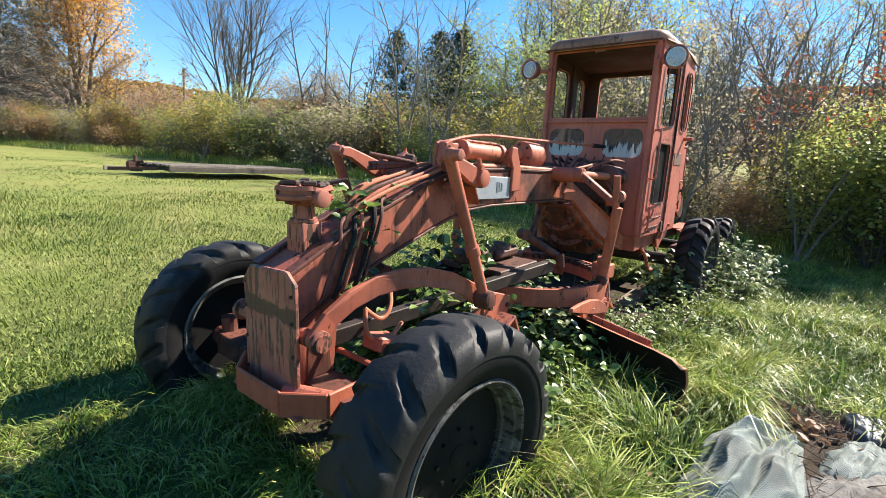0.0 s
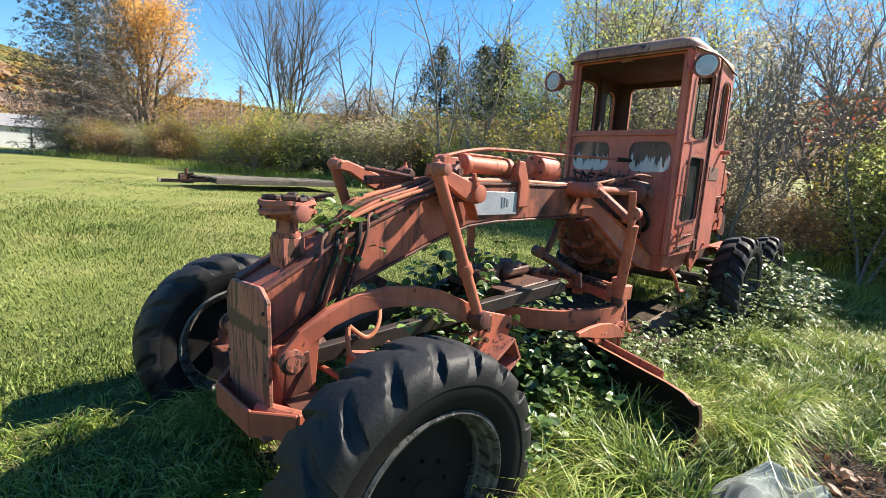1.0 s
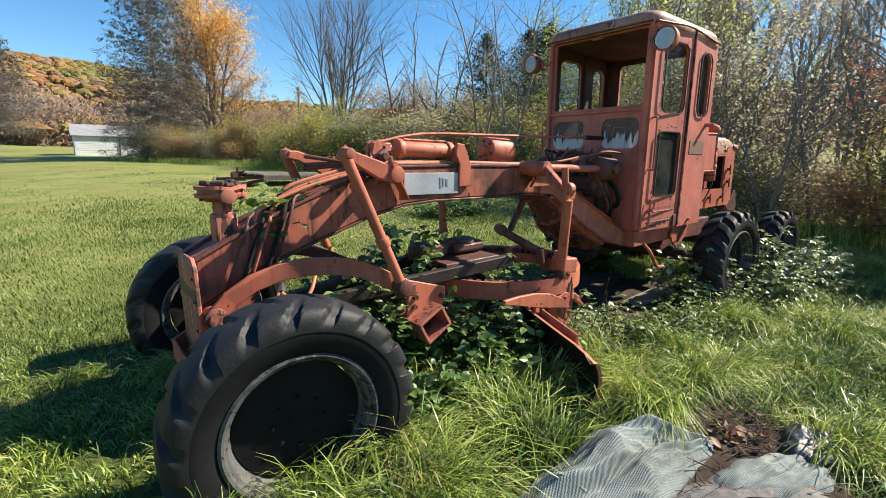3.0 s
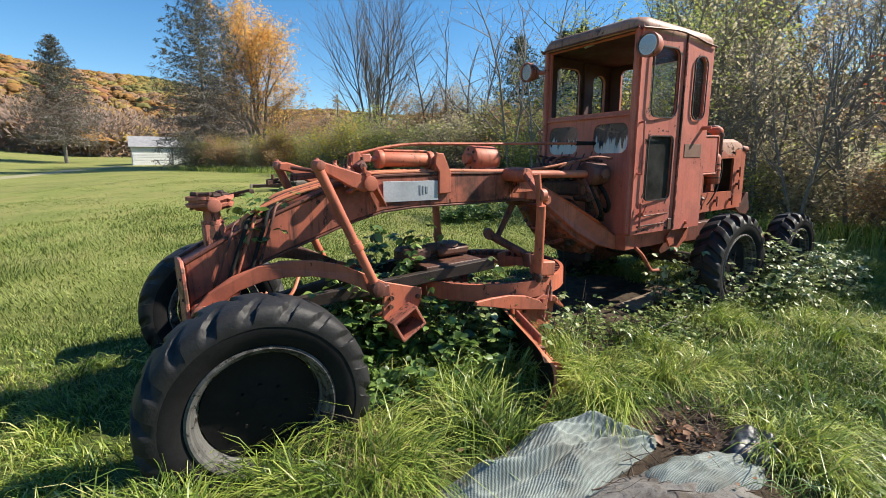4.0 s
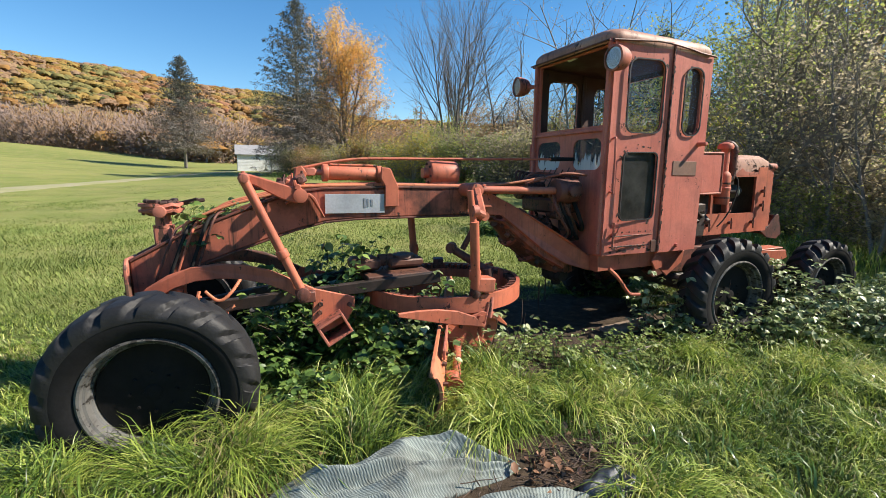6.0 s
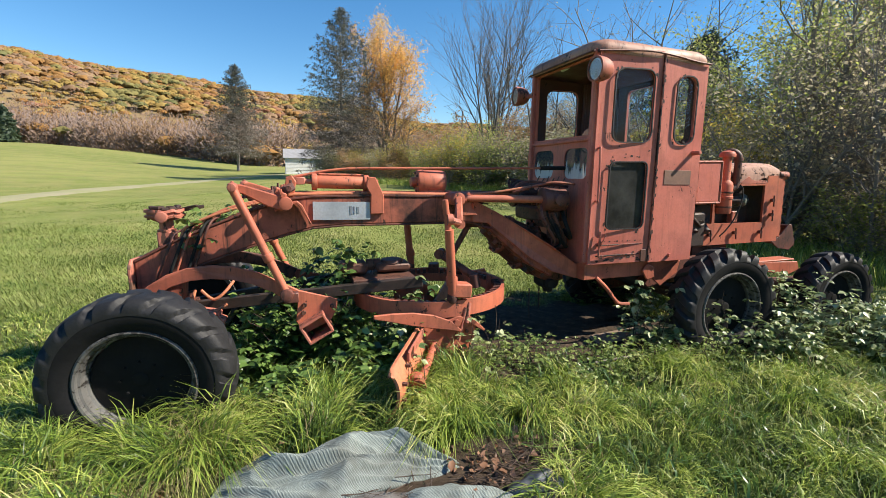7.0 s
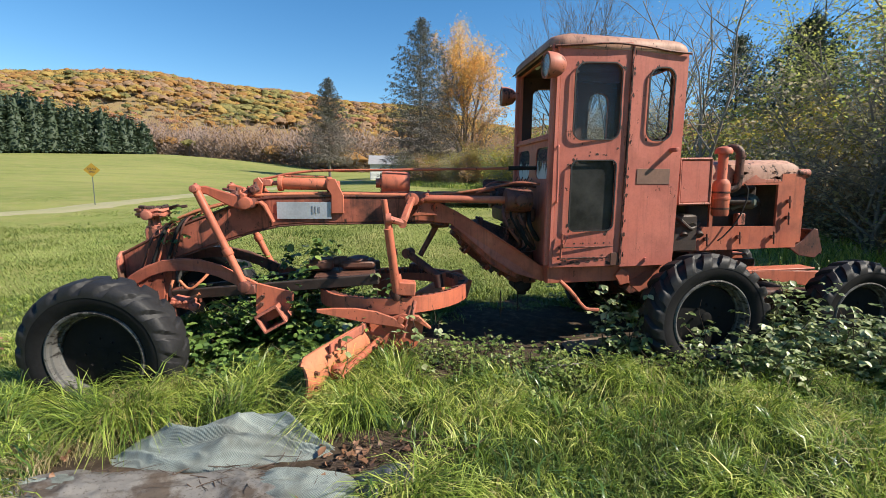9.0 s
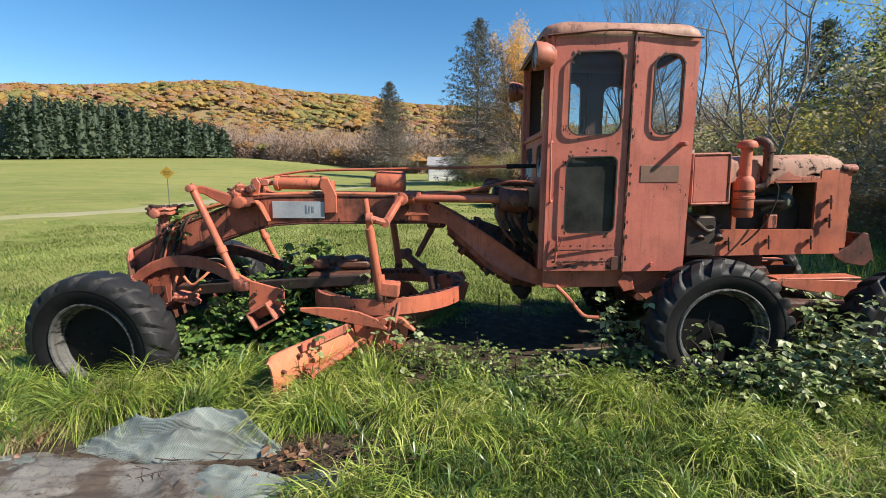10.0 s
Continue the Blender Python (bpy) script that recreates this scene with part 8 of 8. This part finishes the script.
crumpled("woven_net", 1.95, -0.22, 0.30, 0.16, 0.1, 0.05, 4.5, NET, "small flap of pale netting on grey sheeting", 15, nx=50, ny=30, category="netting")
crumpled("plastic_bag", 3.95, -0.40, 0.19, 0.13, 0.3, 0.11, 2.6, PLASTIC_BAG, "dark blue plastic bag half hidden in grass", 12, nx=30, ny=24, category="bag")


def litter():
    rng = np.random.default_rng(31)
    st = Sticks()
    for k in range(330):
        if k < 190:
            x, y = rng.normal(3.95, 0.20), rng.normal(-0.08, 0.14)
        else:
            t = rng.uniform(0, 1)
            x, y = 2.0 + 1.9 * t + rng.normal(0, 0.05), -0.13 - 0.22 * t + rng.normal(0, 0.09)
        a = rng.normal(-0.3, 0.7)
        l = rng.uniform(0.05, 0.28)
        z = land1(x, y) + rng.uniform(0.02, 0.07)
        p = Vector((x, y, z))
        path = wander(p, Vector((math.cos(a), math.sin(a), rng.normal(0, 0.12))), l, 4, 0.14, 0, rng)
        r = rng.uniform(0.0012, 0.004)
        st.add(path, [r, r, r * 0.9, r * 0.7, r * 0.4], 4)
    ob = st.make("twigs", TWIG, None)
    tagged(ob, "scattered dead twigs along the sheeting", "twigs", kind="stuff")
    n = 330
    P = np.column_stack([rng.normal(3.3, 1.3, n), rng.normal(-0.2, 0.55, n), np.zeros(n)])
    P[150:230, 0], P[150:230, 1] = rng.uniform(1.7, 3.9, 80), rng.normal(-0.35, 0.22, 80)
    P[230:, 0], P[230:, 1] = rng.normal(3.78, 0.15, 100), rng.normal(-0.10, 0.15, 100)
    P[:60, 0], P[:60, 1] = rng.normal(3.88, 0.17, 60), rng.normal(-0.02, 0.13, 60)
    P[60:90, 0], P[60:90, 1] = rng.normal(2.05, 0.2, 30), rng.normal(0.0, 0.25, 30)
    P[:, 2] = land(P[:, 0], P[:, 1]) + rng.uniform(0.03, 0.075, n)
    P = P[(np.hypot((P[:, 0] - 2.75) / 0.80, (P[:, 1] + 0.14 + 0.22 * (P[:, 0] - 3)) / 0.40) > 1) | (rng.uniform(0, 1, n) < 0.06)]
    P = P[rng.uniform(0, 1, len(P)) < 0.42]
    n = len(P)
    big = np.where(rng.uniform(0, 1, n) < 0.3, 0.062, 0.036)
    V, F = leaf_quads(P, big, rng, -0.25, "ovate", 1.0)
    V += rng.normal(0, 0.005, V.shape)
    tagged(raw("fallen_leaves", V, F, DEAD_LEAF), "dry brown leaves fallen round the sheeting", "leaves", kind="stuff")


litter()
bm = bmesh.new()
prism(bm, [(-0.36, 0.0), (0.32, 0.0), (0.36, 0.02), (0.28, 0.05), (-0.10, 0.045), (-0.34, 0.035)], -0.11, 0.11)
for v in bm.verts:
    v.co.z += 0.02 * math.sin(6 * v.co.x)
    v.co.y += 0.03 * math.sin(4 * v.co.x + 1)
_p = part("old_plank", bm, WOOD_BROWN)
_p.matrix_basis = pose(6.2, 1.75, land1(6.2, 1.75) + 0.03, 0, 0, -4)
tagged(_p, "split brown plank lying on bare soil", "plank")
for _k, (_x, _y, _a) in enumerate([(5.6, 0.95, -8)]):
    st = Sticks()
    path = wander(Vector((-0.3, 0, 0.06)), Vector((1, 0.1, 0.05)), 0.6, 5, 0.08, 0, np.random.default_rng(_k))
    st.add(path, [0.012, 0.012, 0.011, 0.010, 0.008, 0.005], 6)
    _s = st.make("fallen_stick", BARK, None)
    _s.matrix_basis = pose(_x, _y, land1(_x, _y) + 0.05, 0, 0, _a)
    tagged(_s, "pale dry stick lying in the weeds", "stick", "fallen sticks")


# ---- brambles and weeds over the machine ----
def trifoliate(P, size, rng):
    """Compound leaves: three or so broad leaflets from one stalk, all facing much the same way."""
    n = len(P)
    az = np.repeat(rng.uniform(0, 2 * math.pi, n), 3) + np.tile([-1.15, 0.0, 1.15], n) + rng.normal(0, 0.15, 3 * n)
    el = np.repeat(rng.normal(-0.22, 0.32, n), 3) + rng.normal(0, 0.12, 3 * n)
    d = np.stack([np.cos(az) * np.cos(el), np.sin(az) * np.cos(el), np.sin(el)], -1)
    ref = np.repeat(np.stack([rng.normal(0, 0.4, n), rng.normal(0, 0.4, n), np.ones(n)], -1), 3, axis=0)
    s = np.cross(d, ref)
    s /= np.linalg.norm(s, axis=1)[:, None] + 1e-9
    up = np.cross(s, d)
    L = np.repeat(size * rng.uniform(0.55, 1.25, n), 3) * np.tile([0.82, 1.0, 0.82], n)
    L = L[:, None]
    W = L * 0.36
    Q = np.repeat(P, 3, axis=0) + d * 0.12 * L
    V = np.stack([Q, Q + d * L * 0.22 + s * W * 0.8 + up * L * 0.07, Q + d * L * 0.5 + s * W + up * L * 0.09, Q + d * L * 0.8 + s * W * 0.5 + up * L * 0.03, Q + d * L - up * L * 0.10,
                  Q + d * L * 0.8 - s * W * 0.5 + up * L * 0.03, Q + d * L * 0.5 - s * W + up * L * 0.09, Q + d * L * 0.22 - s * W * 0.8 + up * L * 0.07, Q + d * L * 0.5], 1)
    rim = [0, 1, 2, 3, 4, 5, 6, 7]
    base = np.array([[8, rim[i], rim[(i + 1) % 8]] for i in range(8)])
    F = (np.arange(3 * n)[:, None, None] * 9 + base[None]).reshape(-1, 3)
    return V.reshape(-1, 3), F


def bramble(x, y, rx, ry, height, canes, leaves, size, material, seed, label, floor=0.0, name="bramble_bush", ground_z=None):
    rng = np.random.default_rng(seed)
    z0 = (land1(x, y) if ground_z is None else ground_z) - 0.02
    root = thing(name, pose(x, y, z0), label, "bramble", "brambles")
    st, pts = Sticks(), []
    for _ in range(canes):
        a, r = rng.uniform(0, 2 * math.pi), rng.uniform(0, 0.75) ** 0.6
        p = Vector((rx * r * math.cos(a), ry * r * math.sin(a), floor))
        d = Vector((rng.normal(0, 0.5), rng.normal(0, 0.5), 1.2))
        l = height * rng.uniform(0.6, 1.25)
        path = wander(p, d, l, 6, 0.22, -0.05, rng)
        for q in path:
            q.z = min(max(q.z, floor), height * 1.12)
            q.x = max(-rx * 1.1, min(rx * 1.1, q.x))
            q.y = max(-ry * 1.1, min(ry * 1.1, q.y))
        st.add(path, [0.005, 0.005, 0.0045, 0.004, 0.0035, 0.003, 0.002], 4)
        pts += path[1:]
    tagged(st.make("cane", TWIG, root, "thin brown thorny canes"), "thin brown thorny canes", kind="stuff")
    T = np.array([tuple(p) for p in pts])
    P = T[rng.integers(0, len(T), leaves)] + rng.normal(0, 0.055, (leaves, 3))
    P[:, 2] = np.maximum(P[:, 2], 0.03)
    V, F = trifoliate(P, size, rng)
    raw("foliage", V, F, material, root, "toothed green leaves")
    return root


bramble(2.75, 2.2, 0.55, 0.40, 0.75, 46, 620, 0.085, BRAMBLE, 101, "dark green bramble thicket under the boom")
bramble(2.65, 2.02, 0.40, 0.12, 0.72, 26, 330, 0.085, BRAMBLE, 118, "dense bramble against the drawbar")
bramble(2.35, 1.80, 0.30, 0.24, 0.46, 24, 300, 0.085, BRAMBLE, 102, "dark green bramble beside the front wheel")
bramble(2.85, 2.45, 0.55, 0.32, 1.02, 44, 820, 0.09, BRAMBLE, 103, "tall bramble growing up through the drawbar")
bramble(3.45, 1.55, 0.45, 0.40, 0.45, 32, 400, 0.08, BRAMBLE, 104, "bramble tangle under the blade circle")
bramble(2.50, 1.32, 0.32, 0.22, 0.24, 24, 240, 0.078, BRAMBLE, 105, "low bramble in front of the scarifier")
bramble(3.0, 1.22, 0.35, 0.22, 0.24, 22, 240, 0.078, BRAMBLE, 106, "low bramble beside the blade")
bramble(3.25, 1.60, 0.22, 0.20, 0.40, 16, 150, 0.085, BRAMBLE, 116, "bramble shoots before the turning circle")
bramble(2.10, 1.55, 0.16, 0.14, 0.42, 8, 70, 0.10, BRAMBLE, 117, "broad bright leaves behind the front tyre")
bramble(3.85, 1.80, 0.25, 0.22, 0.80, 9, 70, 0.085, BRAMBLE_PALE, 107, "pale bramble shoot through the circle")
bramble(4.25, 1.30, 0.16, 0.12, 0.62, 6, 34, 0.07, BRAMBLE_PALE, 108, "pale shoot climbing the blade lift post")
bramble(3.55, 2.2, 0.4, 0.3, 0.78, 12, 120, 0.085, BRAMBLE, 109, "bramble through the turning circle")
bramble(6.35, 1.45, 0.22, 0.18, 0.64, 16, 230, 0.075, BRAMBLE_PALE, 110, "pale-leaved bramble beside the cab step")
bramble(7.75, 0.95, 0.42, 0.26, 0.66, 36, 520, 0.075, BRAMBLE_PALE, 111, "pale-leaved bramble between the rear wheels")
bramble(8.45, 0.72, 0.55, 0.28, 0.58, 38, 540, 0.075, BRAMBLE_PALE, 112, "pale-leaved bramble hiding the tail wheel")
bramble(7.30, 0.72, 0.34, 0.20, 0.46, 24, 320, 0.07, BRAMBLE_PALE, 113, "low bramble in front of the rear wheel")
bramble(7.0, 1.06, 0.25, 0.06, 0.66, 6, 34, 0.075, BRAMBLE_PALE, 114, "thin shoot across the wheel's open rim")
bramble(7.9, 1.2, 0.25, 0.2, 0.86, 16, 260, 0.075, BRAMBLE_PALE, 115, "tall bramble leaning on the rear tyre")
bramble(3.55, 0.88, 0.10, 0.10, 0.42, 4, 18, 0.07, BRAMBLE_PALE, 120, "small pale shoot before the blade")
bramble(9.3, 0.9, 0.5, 0.4, 0.5, 26, 400, 0.07, BRAMBLE_PALE, 121, "bramble behind the tail wheel")
for _k, (_x, _y, _rx, _ry, _h, _n) in enumerate([(4.7, 1.25, 0.45, 0.22, 0.28, 480), (5.4, 1.15, 0.45, 0.24, 0.28, 480), (6.0, 0.98, 0.45, 0.22, 0.28, 460), (6.6, 0.86, 0.4, 0.22, 0.30, 420), (5.1, 0.80, 0.5, 0.2, 0.20, 360), (5.0, 1.7, 0.3, 0.2, 0.2, 160), (4.35, 1.45, 0.3, 0.22, 0.28, 300), (5.7, 0.70, 0.4, 0.16, 0.2, 260)]):
    bramble(_x, _y, _rx, _ry, _h, 24, int(_n * 0.62), 0.042, BRAMBLE if _k == 5 else WEED, 130 + _k, "low small-leaved weeds on bare soil", name="weed_patch")
bramble(2.0, 2.30, 0.26, 0.18, 0.32, 14, 130, 0.075, BRAMBLE, 140, "creeper leaves on the boom's front", ground_z=1.12, name="creeper_vine")
bramble(6.9, 3.4, 0.7, 0.4, 0.45, 26, 380, 0.075, BRAMBLE, 141, "bramble beyond the machine's far side")
bramble(8.6, 8.2, 1.3, 0.6, 0.45, 50, 1100, 0.085, BRAMBLE, 142, "rough green weeds in the meadow beyond")
bramble(0.1, 1.9, 0.12, 0.1, 0.30, 6, 40, 0.035, DEAD_LEAF, 143, "dry reddish weed stalk in the grass", name="dry_weed")


# ---- flatbed wagon in the meadow ----
def wagon():
    cx, cy = 8.35, 17.3
    z = land1(cx, cy)
    root = thing("flatbed_wagon", pose(cx + 0.35, cy, z - 0.06, 0, 0, 3), "old flatbed hay wagon with grey plank deck", "wagon")
    for k in range(12):
        bm = bmesh.new()
        box(bm, (0, -1.05 + 0.19 * k, 0.46 + 0.01 * ((k * 7) % 3)), (5.0 + 0.08 * ((k * 5) % 4), 0.175, 0.05), None, 0.006)
        part("deck_plank", bm, WOOD, root)
    for y in (-1.15, 1.15):
        bm = bmesh.new()
        box(bm, (0, y, 0.36), (5.1, 0.08, 0.16), None, 0.01)
        part("side_beam", bm, BARK_DARK, root, "dark weathered side beam")
    for x in (-2.3, -1.1, 0.1, 1.3, 2.4):
        bm = bmesh.new()
        box(bm, (x, 0, 0.36), (0.10, 2.25, 0.14), None, 0.01)
        part("cross_beam", bm, BARK_DARK, root)
    bm = bmesh.new()
    bar(bm, (-2.5, -0.35, 0.34), (-3.6, 0.7, 0.28), 0.10, 0.10)
    bar(bm, (-2.5, 0.55, 0.34), (-3.6, 0.7, 0.28), 0.08, 0.08)
    part("tongue", bm, RUST, root, "rusty drawbar tongue")
    bm = bmesh.new()
    rod(bm, (-2.95, 0.2, 0.3), (-2.95, 0.2, 0.72), 0.05)
    rod(bm, (-3.15, 0.3, 0.5), (-2.75, 0.1, 0.55), 0.05)
    box(bm, (-3.0, 0.25, 0.42), (0.35, 0.2, 0.2), None, 0.02)
    part("hitch_gear", bm, RUST, root, "rusty hitch gear on the tongue")
    bm = bmesh.new()
    bar(bm, (-3.7, 0.6, 0.3), (-2.4, 1.1, 0.25), 0.05, 0.14)
    part("loose_beam", bm, WOOD, root)


wagon()


# ---- shed, sign and pole ----
def shed():
    x0, x1, y0, y1 = 1.8, 10.6, 63.6, 68.6
    z = land1(5.0, 64) - 0.15
    root = thing("white_shed", pose(0, 0, z), "low white shed with a grey pitched roof", "shed")
    h, ridge = 2.25, 3.45
    for y in (y0, y1):
        bm = bmesh.new()
        box(bm, ((x0 + x1) / 2, y, h / 2), (x1 - x0, 0.12, h), None, 0.01)
        wall = part("wall", bm, WHITE_SIDING, root, "white boarded wall")
        if y == y0:
            for k in range(12):
                bm = bmesh.new()
                box(bm, ((x0 + x1) / 2, y - 0.065, 0.15 + 0.185 * k), (x1 - x0, 0.03, 0.02), None, 0.004)
                part("siding_board", bm, WHITE_SIDING, wall)
            bm = bmesh.new()
            box(bm, (x0 + 4.0, y - 0.09, 1.1), (0.10, 0.06, 2.2), None, 0.01)
            part("downpipe", bm, GALV, wall, "dark downpipe")
    for x in (x0, x1):
        bm = bmesh.new()
        a = [bm.verts.new((x - 0.06, y, w)) for y, w in ((y0, 0), (y1, 0), (y1, h), ((y0 + y1) / 2, ridge), (y0, h))]
        b = [bm.verts.new((x + 0.06, v.co.y, v.co.z)) for v in a]
        bm.faces.new(a), bm.faces.new(b[::-1])
        for i in range(5):
            bm.faces.new((a[i], b[i], b[(i + 1) % 5], a[(i + 1) % 5]))
        bmesh.ops.recalc_face_normals(bm, faces=bm.faces[:])
        part("gable", bm, WHITE_SIDING, root, "white gable end")
    for s in (-1, 1):
        bm = bmesh.new()
        mid = (y0 + y1) / 2
        ye = y0 - 0.3 if s < 0 else y1 + 0.3
        p0, p1 = Vector(((x0 + x1) / 2, mid, ridge + 0.06)), Vector(((x0 + x1) / 2, ye, h - 0.06))
        d = p1 - p0
        box(bm, (p0 + p1) / 2, (x1 - x0 + 0.6, d.length, 0.08), Matrix.Rotation(math.atan2(d.z, abs(d.y)) * (1 if s > 0 else -1), 3, 'X'), 0.01)
        part("roof_slope", bm, ROOF_GREY, root, "grey shingled roof slope")


shed()


def sign():
    x, y = -10.75, 23.1
    root = thing("road_sign", pose(x, y, land1(x, y), 0, 0, 29), "yellow diamond warning sign on a thin steel post", "road sign")
    bm = bmesh.new()
    bar(bm, (0, 0, -0.1), (0, 0, 1.80), 0.045, 0.03, 0.004)
    part("post", bm, GALV, root)
    bm = bmesh.new()
    box(bm, (0, -0.03, 1.80), (0.49, 0.006, 0.49), Matrix.Rotation(radians(45), 3, 'Y'), 0.002)
    face = part("face", bm, YELLOW, root, "yellow diamond face")
    for words, dz in (("DEAD", 0.05), ("END", -0.09)):
        cu = bpy.data.curves.new("lettering", 'FONT')
        cu.body, cu.size, cu.align_x, cu.extrude, cu.offset = words, 0.135, 'CENTER', 0.002, 0.002
        cu.materials.append(BLACK_INK)
        ob = new("lettering", cu)
        ob.parent = face
        ob.matrix_basis = pose(0, -0.037, 1.76 + dz, 90, 0, 0)
        tagged(ob, "black block letters")


sign()


def pole():
    x, y = 23.3, 55.3
    root = thing("utility_pole", pose(x, y, land1(x, y)), "distant wooden utility pole with a crossarm", "utility pole")
    bm = bmesh.new()
    rod(bm, (0, 0, -0.2), (0, 0, 8.4), 0.15, 0.11, 10)
    part("post", bm, BARK, root)
    bm = bmesh.new()
    box(bm, (0, 0, 7.7), (1.6, 0.1, 0.12), Matrix.Rotation(0.6, 3, 'Z'))
    part("crossarm", bm, BARK, root)


pole()
